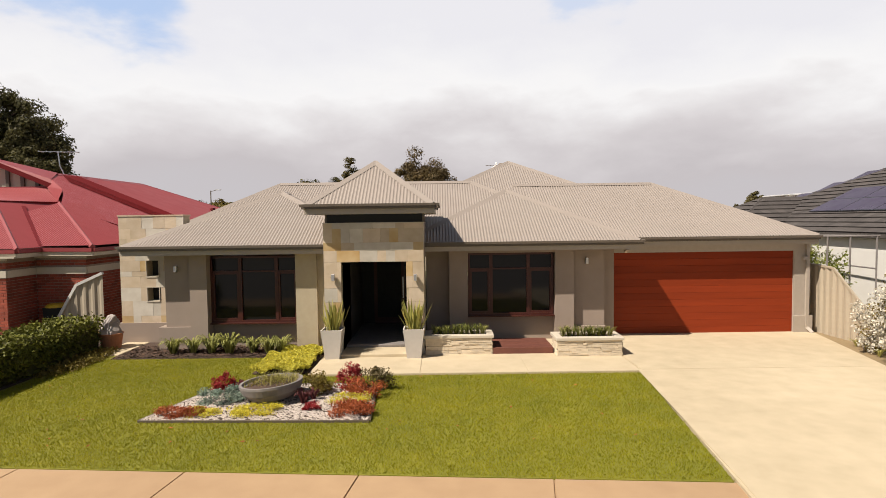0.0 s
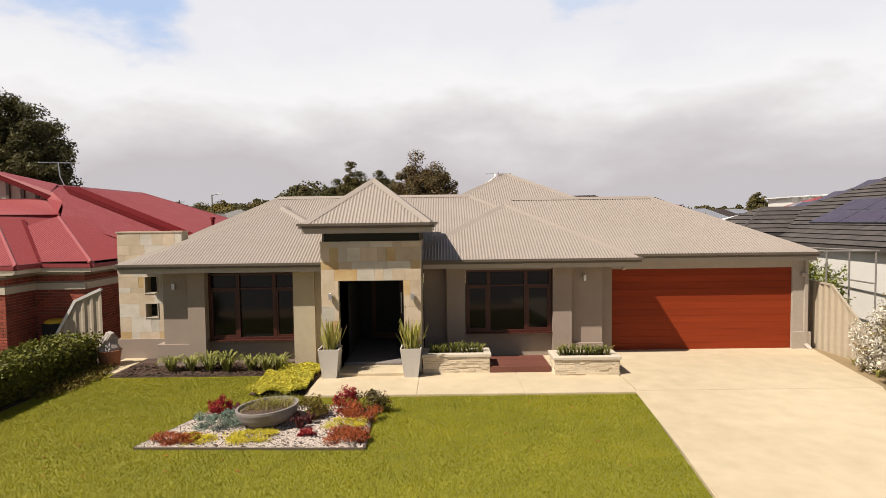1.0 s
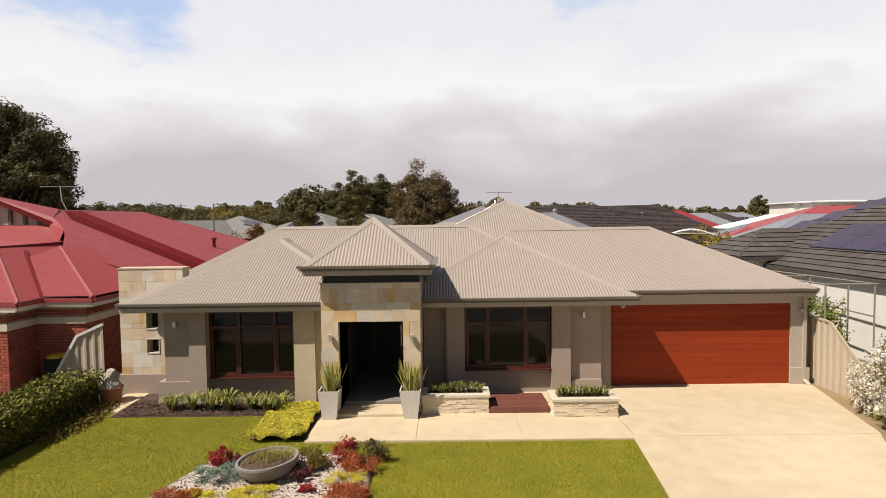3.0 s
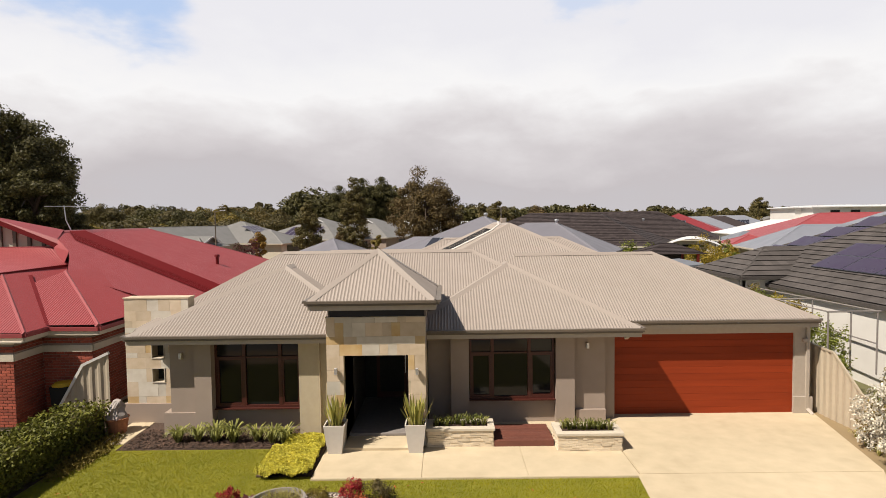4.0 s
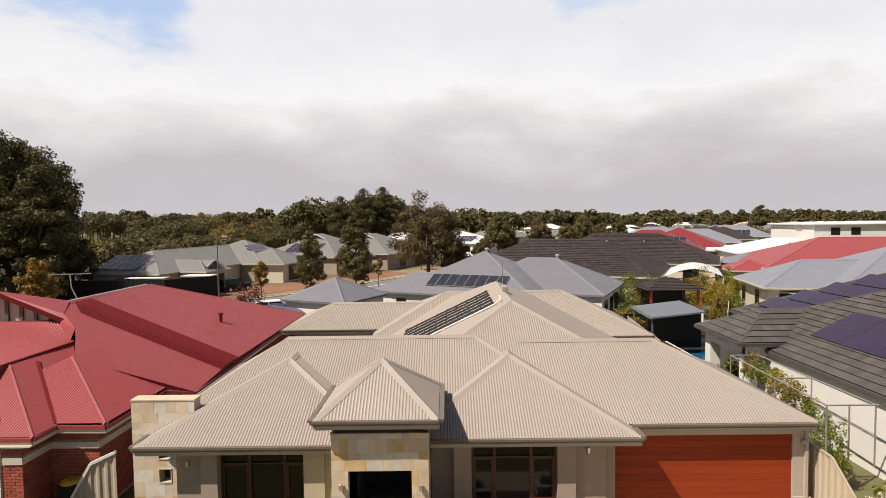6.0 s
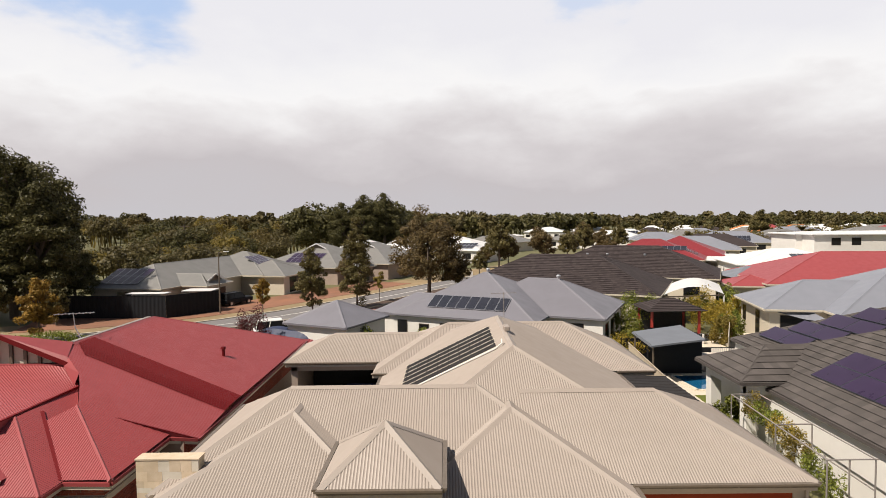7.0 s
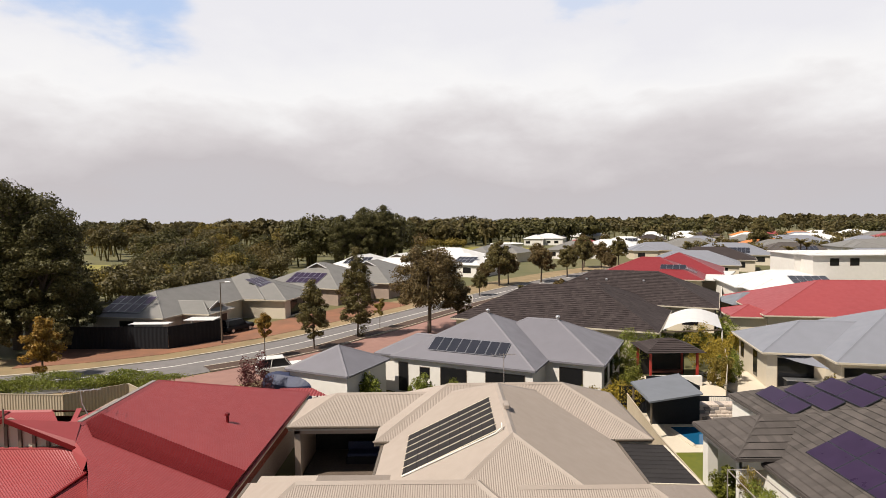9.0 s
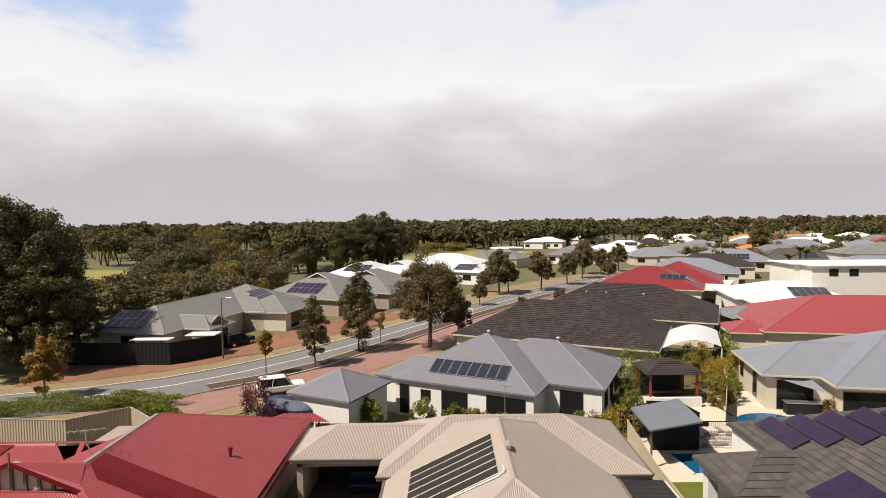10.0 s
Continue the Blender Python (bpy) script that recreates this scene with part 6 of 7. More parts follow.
plant_tree(-17.4, 52.3, "thin young autumn tree on the traffic island", tree_parts(4.8, 0.95, 3.2, 1.5, 2600, 0.2, "l_orange", 25, 0.06, 26, 8))
plant_tree(-34.0, 46.0, "young golden-leaved tree beside the road", tree_parts(5.4, 1.5, 3.0, 2.3, 7000, 0.22, "l_orange", 26, 0.09, 45, 8))
plant_tree(-8.2, 66.5, "small sparse sapling on the verge", tree_parts(4.2, 0.8, 2.8, 1.2, 1500, 0.22, "l_bush", 27, 0.05, 18, 6))
small = tree_parts(5.8, 2.4, 3.9, 2.3, 11000, 0.26, "l_bronze", 28, 0.14, 70, 9, tuft=0.16)
small2 = tree_parts(6.8, 2.5, 4.5, 2.7, 12000, 0.26, "l_verge", 29, 0.16, 80, 8, cone=0.5, tuft=0.16)
for i, (x, y, s, g) in enumerate(((12.2, 112, 1.0, 0), (10.0, 109, 1.25, 1), (19.0, 114, 1.3, 0), (26.5, 124, 1.0, 1), (5.4, 95, 0.6, 1), (33, 137, 1.2, 1), (40, 146, 1.1, 0), (-14.8, 82, 0.7, 0), (38, 132, 0.8, 0), (47, 154, 1.1, 1), (10.5, 80, 0.5, 1), (18.5, 92, 0.5, 0), (36, 148, 1.4, 0), (-4.2, 92, 0.6, 0), (7.5, 113, 0.7, 0))):
    plant_tree(x, y, "rounded street tree along the far road", (small, small2)[g], "tree", "street trees along the road", i * 67, s)
plant_tree(111, 200, "tall rounded gum standing above the far roofs", small2, "tree", "", 40, 1.7)

# big dark trees at the left, beside the road
big = tree_parts(17, 5.6, 9.2, 6.6, 46000, 0.27, "l_dark", 31, 0.45, 150, 14, tuft=0.13)
big2 = tree_parts(15, 4.8, 8.3, 6.2, 34000, 0.27, "l_dark", 32, 0.4, 120, 12, tuft=0.14)
for x, y, m, r, s in ((-45.2, 58, big, 0, 1.2), (-41.0, 56, big2, 80, 0.95), (-53, 54, big2, 200, 1.1), (-50, 66, big, 120, 1.1), (-60, 60, big, 60, 1.0), (-40.8, 61, big2, 30, 0.52), (-44.5, 53.0, big2, 150, 0.62)):
    plant_tree(x, y, "large dark-foliaged tree beside the road bend", m, "tree", "large dark trees by the bend", r, s)
for x, y, s in ((-42, 51, 0.7), (-37.8, 53.5, 0.5), (-47, 50, 0.8)):
    plant_tree(x, y, "dark low tree at the foot of the large trees", small2, "tree", "", x * 20, s)

# woods beyond: clumped crowns and trunks as one mass each
def wood(n, region, height, size, per, material, seed, name="woodland", label="mixed gum woodland beyond the houses", wide=0.36, cap=0.0):
    rng = np.random.default_rng(seed)
    vs = []
    for i in range(n):
        x, y = region(rng)
        h = height * (0.72 + 0.45 * rng.random())
        if cap:
            h = min(h, (2.2 + cap * math.hypot(x, y)) * rng.uniform(0.72, 1.0))
        r = max(h, 0.8 * height) * (wide + 0.14 * rng.random())
        k = 16
        c = rng.normal(size=(k, 3))
        c[:, 2] = np.abs(c[:, 2]) * 1.1 - 0.45
        c /= np.linalg.norm(c, axis=1)[:, None]
        c = c * (0.45 + 0.3 * rng.random((k, 1))) * (r, r, h * 0.42) + (x, y, h * 0.56)
        rad = r * (0.26 + 0.22 * rng.random(k))
        w = rng.integers(0, k, per)
        off = rng.normal(size=(per, 3))
        off /= np.linalg.norm(off, axis=1)[:, None]
        p = c[w] + off * rad[w][:, None] * (0.72 + 0.28 * rng.random((per, 1))) * (1, 1, 0.8)
        a, b = spread_out(off, rng, 0.4)
        l = size * (0.6 + 0.8 * rng.random((per, 1))) * (h / 10)
        vs.append(np.stack([p - a * l / 2, p + b * l / 2.4, p + a * l / 2, p - b * l / 2.4], axis=1).reshape(-1, 3))
        # stem and dim inner boughs
        for q in range(3):
            t0 = rng.normal(size=2) * 0.12
            w0 = 0.018 * h
            vs.append(np.array([(x - w0 + t0[0], y + t0[1], 0), (x + w0 + t0[0], y + t0[1], 0), (x + w0 * 0.5 + t0[0] * 8, y + t0[1] * 8, h * 0.6), (x - w0 * 0.5 + t0[0] * 8, y + t0[1] * 8, h * 0.6)]))
    v = np.concatenate(vs)
    ob = new(name, blade_mesh(name, v, M[material]))
    return tagged(ob, label, "woodland", kind="stuff")


def band(x0, x1, y0, y1):
    return lambda r: (r.uniform(x0, x1), r.uniform(y0, y1))


def paddock_view(x, y, y0, y1):
    return y0 < y < y1 and -0.69 < x / y < -0.555


def left_wood(r):
    while True:
        y = 112 + 180 * r.random() ** 1.3
        edge = -0.30 if y < 150 else -0.24 if y < 215 else -0.12
        x = y * r.uniform(-0.98, edge)
        if not paddock_view(x, y, 100, 184):
            return x, y


def scrub(r):
    while True:
        y = r.uniform(84, 142)
        x = y * r.uniform(-0.72, -0.33)
        if not paddock_view(x, y, 101, 200):
            return x, y


wood(60, left_wood, 13.5, 0.44, 2000, "l_gum", 41, cap=0.05, wide=0.32)
wood(34, left_wood, 12.5, 0.44, 2000, "l_bush", 42, cap=0.05, wide=0.32)
wood(56, left_wood, 14.5, 0.44, 2000, "l_dark", 40, cap=0.053, wide=0.30)
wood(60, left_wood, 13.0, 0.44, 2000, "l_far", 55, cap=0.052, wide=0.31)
wood(26, scrub, 5.0, 0.62, 1500, "l_bush", 43, "scrub", "olive scrub and wattles behind the road houses", 0.5)
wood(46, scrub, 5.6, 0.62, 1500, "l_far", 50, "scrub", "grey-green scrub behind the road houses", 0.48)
wood(60, scrub, 4.8, 0.62, 1500, "l_dark", 56, "scrub", "dull dark green scrub behind the road houses", 0.55)
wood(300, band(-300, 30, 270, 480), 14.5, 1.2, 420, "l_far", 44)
wood(130, band(-30, 80, 285, 420), 12.5, 1.2, 420, "l_dark", 45)
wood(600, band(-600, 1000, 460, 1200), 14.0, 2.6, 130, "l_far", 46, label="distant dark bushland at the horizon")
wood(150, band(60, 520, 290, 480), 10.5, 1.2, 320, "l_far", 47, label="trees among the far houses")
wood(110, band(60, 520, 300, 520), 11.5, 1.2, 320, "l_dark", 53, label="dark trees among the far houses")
wood(60, band(60, 300, 150, 290), 6.0, 0.8, 420, "l_gum", 48, label="garden trees between the far roofs")
wood(50, band(60, 300, 150, 290), 6.5, 0.8, 420, "l_verge", 54, label="dark garden trees between the far roofs")
wood(30, lambda r: (r.uniform(-44, -14), r.uniform(152, 186)), 15.5, 0.45, 2200, "l_dark", 49, label="tall dark gums behind the pale roofs")
wood(40, lambda r: (r.uniform(-26, 8), r.uniform(255, 275)), 4.0, 1.2, 300, "l_bush", 52, "scrub", "low scrub along the far paddock", 0.6)
for x, y, s in ((-22, 148, 1.25), (-17, 152, 1.3), (-27, 145, 1.1)):
    plant_tree(x, y, "tall dark gum behind the pale roofs", big2, "tree", "tall gums", x * 31, s * 0.9)


plant_tree(-25.5, 79.5, "low rounded golden wattle before the grey house", tree_parts(4.4, 2.4, 2.2, 1.8, 6000, 0.3, "l_yellow_bush", 61, 0.12, 26, 8), s=1.0)
# ---- the road's furnishings and the left houses ----
gstrip = strip("grass_field", [(-130, 146), (-55, 146)], -34, 36, -0.1, M["paddock"], "sunlit grass paddock among the trees", "grass", 0.03)
strip("grass_field", [(-20, 190), (30, 260)], -22, 14, -0.1, M["paddock"], "sunlit grass paddock behind the pale roofs", "grass", 0.03)
strip("red_paving", ROAD[4:], 7.3, 12.6, -0.085, M["paving"], "red-brown paved parking lane beside the road", "pavement", 0.05)
strip("red_earth", ROAD[3:12], -10.5, -3.2, -0.09, M["dirt"], "bare red earth verge across the road", "verge", 0.05)
# island between road and parking lane
ISLAND = [(-21.3, 48.6), (-17.3, 51.6), (-13.5, 55.8), (-10.1, 61.4), (-5.4, 68.6), (-1.2, 76), (5, 86), (12.5, 97), (20, 107.5)]
strip("traffic_island", ISLAND, -0.9, 0.9, 0.02, M["soil"], "mulched island planted with street trees", "verge", 0.12)
for s in (-1.05, 0.9):
    strip("kerb", ISLAND, s, s + 0.15, 0.05, M["kerb"], "pale kerb round the planted island", "kerb", 0.14)

# dark wall and car port before the left house
sheet_fence("boundary_wall", [(-41.5, 57.6), (-28.9, 57.0), (-25.0, 61.4)], -0.15, (2.35, 2.35, 2.35), "fence_dark", "tall dark boundary wall along the road", "", 0.4)
solar(LHH[0], "s", 1.2, 0.9, 5, 2, (-31.0, 60.3, 0), -12, label="solar panels on the grey steel roof")
solar(LHH[1], "e", 3.2, 2.0, 4, 2, (-31.0, 60.3, 0), -12, cell="panel")
solar(LH2H[0], "s", 5.0, 1.4, 6, 2, (-18.5, 86.0, 0), -22, cell="panel")
solar(LH3H[0], "s", 4.5, 2.4, 6, 2, (-16, 119, 0), -20, cell="panel_black")


awn = thing("patio_roof", "white flat patio roof behind the dark wall", "patio roof")
part("roof", boxed(-33.6, -29.4, 58.0, 59.3, 2.25, 2.33, bevel=0.01), M["white_steel"], awn)
for x in (-33.4, -29.6):
    part("post", barred((x, 58.9, -0.1), (x, 58.9, 2.25), 0.08, 0.08, up=(0, 1, 0)), M["white"], awn)


def car(x, y, turn, paint, label):
    c = thing("car", label, "car", (x, y, -0.1), turn)
    c.scale = (0.9, 0.9, 0.9)
    bm = boxed(-2.2, 2.2, -0.85, 0.85, 0.35, 0.95, bevel=0.12)
    part("body", bm, paint, c)
    bm = bmesh.new()
    lo = [bm.verts.new(p) for p in ((-2.1, -0.8, 0.95), (1.0, -0.8, 0.95), (1.0, 0.8, 0.95), (-2.1, 0.8, 0.95))]
    hi = [bm.verts.new(p) for p in ((-1.9, -0.68, 1.62), (0.35, -0.68, 1.62), (0.35, 0.68, 1.62), (-1.9, 0.68, 1.62))]
    bm.faces.new(hi)
    for i in range(4):
        bm.faces.new((lo[i], lo[(i + 1) % 4], hi[(i + 1) % 4], hi[i]))
    part("glasshouse", bm, M["glass"], c)
    part("roof", boxed(-1.92, 0.37, -0.7, 0.7, 1.6, 1.68, bevel=0.03), paint, c)
    for x_ in (-1.9, -0.75, 0.38):
        for s in (-1, 1):
            part("pillar", barred((x_ - (0.15 if x_ < 0 else -0.5), s * 0.79, 0.95), (x_, s * 0.68, 1.62), 0.07, 0.05), paint, c)
    for wx in (-1.35, 1.4):
        for s in (-1, 1):
            w = part("wheel", tube(bmesh.new(), [(wx, s * 0.72, 0.33), (wx, s * 0.90, 0.33)], (0.34, 0.34), 14), M["dark"], c)
            part("rim", tube(bmesh.new(), [(wx, s * 0.895, 0.33), (wx, s * 0.91, 0.33)], (0.2, 0.2), 10), M["alu"], w)
    return c


car(-14.4, 47.0, 24, M["white_steel"], "white four-wheel drive parked on the paved lane")
car(-25.2, 66.2, 60, M["fence_dark"], "dark wagon parked beside a brick house")

lamp = thing("street_lamp", "tall grey street lamp on the far verge", "street lamp", (-24.4, 59.6, -0.1))
part("pole", tube(bmesh.new(), [(0, 0, 0), (0, 0, 6.6)], (0.09, 0.05)), M["gutter"], lamp)
part("arm", barred((0, 0, 6.5), (0.9, -0.4, 6.65), 0.05, 0.05), M["gutter"], lamp)
part("lamp_head", boxed(0.7, 1.25, -0.55, -0.3, 6.6, 6.7, bevel=0.02), M["alu"], lamp)
pole = thing("power_pole", "timber power pole with a crossarm", "power pole", (-66, 141, -0.1))
part("pole", tube(bmesh.new(), [(0, 0, 0), (0, 0, 9.5)], (0.16, 0.12)), M["bark"], pole)
part("crossarm", barred((-1.3, 0, 9.0), (1.3, 0, 9.0), 0.12, 0.15), M["bark"], pole)
sign = thing("road_sign", "small white parking sign on a post", "road sign", (3.05, 74.3, -0.1))
part("post", tube(bmesh.new(), [(0, 0, 0), (0, 0, 2.6)], (0.04, 0.04)), M["alu"], sign)
part("plate", boxed(-0.3, 0.3, -0.04, -0.02, 2.0, 2.9), M["white"], sign)

# garden behind the brick house
sheet_fence("back_fence", [(-33, 36.5), (-25.3, 35.8), (-22.4, 38.3), (-18.8, 35.2)], -0.1, (1.8, 1.8, 1.8, 1.8), "fence", "cream ribbed steel fence round the back garden")
for x, y, rx, ry, rz in ((-31, 43.5, 4.5, 1.4, 0.9), (-25, 44.2, 3.5, 1.2, 0.9), (-36, 42, 4, 1.4, 0.8), (-21.5, 40.5, 1.6, 1.0, 0.9)):
    bush("verge_shrubs", x, y, -0.1, rx, ry, rz * 0.72, 11000, 0.13, "l_green", "low spreading green shrubs along the verge", "shrub", 60, "verge shrubs")
bush("purple_shrub", -12.9, 37.2, 0.9, 1.25, 1.0, 1.75, 3600, 0.13, "l_purple", "dark purple-leaved shrub behind the brick house", clumps=40)
tarp = thing("covered_boat", "boat under a dark blue cover", "boat", (-10.7, 38.4, 0.1), -15)
bm = bmesh.new()
prev = None
for i in range(13):
    u = i / 12
    w = 1.05 * math.sin(math.pi * (0.15 + 0.8 * u)) + 0.05
    h = 1.5 + 0.75 * math.sin(math.pi * (0.2 + 0.6 * u)) + 0.1 * math.sin(9 * u)
    cur = [bm.verts.new((-2.4 + 4.8 * u, s * w * f, z)) for s, f, z in ((-1, 1, 0.5), (-1, 0.95, h * 0.7), (-1, 0.4, h * 0.95), (1, 0.0, h), (1, 0.4, h * 0.93), (1, 0.95, h * 0.7), (1, 1, 0.5))]
    if prev:
        for a in range(6):
            bm.faces.new((prev[a], prev[a + 1], cur[a + 1], cur[a]))
    prev = cur
part("cover", bm, M["blue"], tarp)
part("trailer", boxed(-2.2, 2.2, -0.5, 0.5, 0.2, 0.5), M["alu"], tarp)
shed_r = thing("red_awning", "small red ribbed awning roof beside the brick house", "awning")
bm = bmesh.new()
Hip(-12.2, -7.6, 34.4, 37.0, 1.9, 0.10).sheet(bm, "s", 0.2, 0.03)
part("sheet", bm, M["red"], shed_r)
for x in (-11.5, -8.3):
    part("post", barred((x, 34.5, -0.1), (x, 34.5, 1.9), 0.08, 0.08, up=(0, 1, 0)), M["red_dark"], shed_r)

# ---- back gardens to the right ----
sheet_fence("back_fence", [(-8.6, 34.8), (10.0, 34.6)], -0.1, (1.75, 1.75), "fence", "cream ribbed steel fence behind the house")
sheet_fence("side_fence", [(10.35, 22.0), (10.5, 27.5), (11.1, 34.4)], -0.1, (1.95, 1.95, 1.95), "fence", "tall cream ribbed fence beside the house")
screen = thing("slat_fence", "dark and white slatted fence beyond the pool", "fence")
for i in range(56):
    x = 15.2 + i * 0.13
    part("slat", boxed(x, x + (0.075 if i > 12 else 0.12), 35.95 - i * 0.008, 35.98 - i * 0.008, -0.1, 1.12), M["white" if i > 12 else "fence_dark"], screen)
for z in (0.1, 1.14):
    part("rail", barred((15.2, 35.97, z), (22.5, 35.52, z), 0.04, 0.05), M["fence_dark"], screen)
sheet_fence("back_screen", [(11.3, 36.6), (15.2, 36.2)], -0.1, (1.75, 1.75), "fence_dark", "dark ribbed steel fence beside the shed")
falls = thing("rock_wall", "low pale stacked-stone water feature beside the pool", "rock wall")
rw = random.Random(5)
for r in range(6):
    x = 15.6 + rw.uniform(0, 0.2)
    while x < 18.9:
        w = rw.uniform(0.25, 0.6)
        part("stone", boxed(x, x + w - 0.03, 34.35 + 0.1 * r + rw.uniform(-0.05, 0.05), 35.6, -0.1 + r * 0.17, 0.06 + r * 0.17, bevel=0.02), M["pebble" if rw.random() < 0.8 else "bowl"], falls)
        x += w
tagged(part("back_lawn", boxed(10.5, 16.5, 22, 29.9, -0.14, -0.05), M["l_green"]), "bright green back lawn", "lawn", kind="structure")
tagged(part("pool_paving", boxed(10.6, 19.5, 29.9, 36.2, -0.14, -0.04), M["cream"]), "pale paving round the pool", "paving", kind="structure")


def pool(name, pts, label):
    bm = bmesh.new()
    bm.faces.new([bm.verts.new((x, y, -0.028)) for x, y in pts])
    p = part(name, bm, M["pale_water" if "turquoise" in label else "water"])
    n = len(pts)
    for i in range(n):
        a, b = pts[i], pts[(i + 1) % n]
        part("coping", barred((*a, -0.02), (*b, -0.02), 0.3, 0.05), M["cream"], p)
    return tagged(p, label, "pool")


pool("swimming_pool", [(13.7, 30.7), (17.0, 30.6), (17.4, 33.7), (13.3, 33.8)], "blue swimming pool behind the house")
pool("swimming_pool", [(22.4 + 2.2 * math.cos(a * math.pi / 12) + 0.4 * math.sin(a * math.pi / 12), 39.2 + 1.55 * math.sin(a * math.pi / 12)) for a in range(24)], "rounded blue swimming pool in the next garden")
pool("swimming_pool", [(16.0, 37.6), (17.7, 37.4), (18.3, 41.9), (16.2, 42.0)], "pale turquoise pool beside the gazebo")
tagged(part("pool_paving", boxed(14.5, 20.5, 35.6, 45, -0.15, -0.05), M["cream"]), "cream paving round the neighbour's pool", "paving", kind="structure")
tagged(part("pool_paving", boxed(20.8, 34, 36, 46, -0.15, -0.05), M["cream"]), "sandy paving behind the next house", "paving", kind="structure")
shed = thing("garden_shed", "dark ribbed steel shed with a pale grey flat roof", "shed")
bm = bmesh.new()
A, B, C, D = Vector((11.6, 35.2, 2.35)), Vector((15.1, 36.4, 2.5)), Vector((14.8, 32.2, 2.5)), Vector((11.4, 31.3, 2.35))
n = 15
prev = None
for i in range(n * 2 + 1):
    f = i / (n * 2)
    o = Vector((0, 0, 0.06 * (i % 2)))
    cur = (bm.verts.new(A.lerp(D, f) + o), bm.verts.new(B.lerp(C, f) + o))
    if prev:
        bm.faces.new((prev[0], cur[0], cur[1], prev[1]))
    prev = cur
part("roof", bm, M["shed_roof"], shed)
for P, Q in ((A, B), (B, C), (C, D), (D, A)):
    part("edge", barred(P - Vector((0, 0, 0.05)), Q - Vector((0, 0, 0.05)), 0.06, 0.1), M["shed_roof"], shed)
bm = bmesh.new()
q = [(12.6, 34.2), (15.5, 34.1), (15.1, 36.2), (13.0, 36.4)]
for a, b in zip(q, q[1:] + q[:1]):
    quad(bm, (*a, -0.1), (*b, -0.1), (*b, 2.4), (*a, 2.35))
part("wall", bm, M["fence_dark"], shed)
part("post", barred((11.6, 31.6, -0.1), (11.6, 31.6, 2.3), 0.09, 0.09, up=(0, 1, 0)), M["gutter"], shed)
part("post", barred((11.7, 35.0, -0.1), (11.7, 35.0, 2.3), 0.09, 0.09, up=(0, 1, 0)), M["gutter"], shed)
gaz = thing("gazebo", "garden gazebo with red posts and a dark shingle roof", "gazebo")
GZ = Hip(15.1, 19.7, 42.3, 46.2, 2.4, 0.42)
bm = bmesh.new()
for sd in "swen":
    GZ.courses(bm, sd, 0.22, 0.05, 0.0)
tagged(part("roof_shingles", bm, M["tile_brown"], gaz), kind="stuff")
for x in (15.6, 19.2):
    for y in (42.8, 45.7):
        part("post", barred((x, y, -0.1), (x, y, 2.4), 0.16, 0.16, up=(0, 1, 0)), M["redpost"], gaz)
part("seat", boxed(16.4, 18.8, 44.6, 45.2, 0.3, 0.45), M["hardwood"], gaz)
part("back_wall", boxed(15.8, 19.4, 45.7, 45.8, -0.1, 2.3), M["dark"], gaz)
tagged(part("low_wall", boxed(15.3, 19.3, 42.1, 42.4, -0.1, 0.7, bevel=0.02), M["white"]), "low white rendered garden wall", "wall", kind="structure")
sail = thing("carport", "white arched carport roof beside the tiled house", "carport")
bm = bmesh.new()
prev = None
for i in range(11):
    f = i / 10
    z = 2.5 + 0.75 * math.sin(math.pi * f)
    p0, p1 = Vector((19.2, 50.4, z)).lerp(Vector((25.2, 51.2, z)), f), Vector((22.6, 58.0, z)).lerp(Vector((28.4, 58.8, z)), f)
    cur = (bm.verts.new(p0), bm.verts.new(p1))
    if prev:
        bm.faces.new((prev[0], cur[0], cur[1], prev[1]))
    prev = cur
part("canopy", bm, M["white_steel"], sail)
part("edge_truss", barred((19.2, 50.4, 2.4), (25.2, 51.2, 2.4), 0.1, 0.12), M["gutter"], sail)
for x, y in ((19.2, 50.4), (25.2, 51.2), (22.6, 58), (28.4, 58.8)):
    part("post", barred((x, y, -0.1), (x, y, 2.4), 0.1, 0.1, up=(0, 1, 0)), M["white"], sail)
shade = thing("shade_sail", "pale blue triangular shade sail behind the next house", "shade sail")
bm = bmesh.new()
quad(bm, (24.3, 41.3, 2.45), (26.6, 40.9, 2.5), (26.2, 38.0, 2.2), (25.6, 40.3, 2.1))
part("cloth", bm, M["bluegrey"], shade)
sofa = thing("outdoor_kitchen", "dark outdoor kitchen bench on the paving", "bench", (26.0, 40.4, -0.05), -10)
part("cabinet", boxed(-1.3, 1.3, -0.35, 0.35, 0, 0.85, bevel=0.02), M["fence_dark"], sofa)
part("worktop", boxed(-1.36, 1.36, -0.4, 0.4, 0.85, 0.9, bevel=0.01), M["alu"], sofa)

awn2 = thing("patio_roof", "long white flat patio roof along the grey house", "patio roof")
part("roof", boxed(-28.9, -25.6, 60.4, 62.6, 2.2, 2.28, bevel=0.01), M["white_steel"], awn2)
for x in (-28.7, -25.8):
    part("post", barred((x, 61.9, -0.1), (x, 61.9, 2.2), 0.08, 0.08, up=(0, 1, 0)), M["white"], awn2)
cano = thing("carport", "white flat carport canopy on posts", "carport")
bm = bmesh.new()
quad(bm, (41.6, 93.0, 2.5), (45.0, 91.0, 2.5), (53.6, 104.5, 2.7), (48.0, 105.8, 2.7))
part("canopy", bm, M["white_steel"], cano)
part("fascia", barred((41.6, 93.0, 2.42), (45.0, 91.0, 2.42), 0.06, 0.2), M["white_steel"], cano)
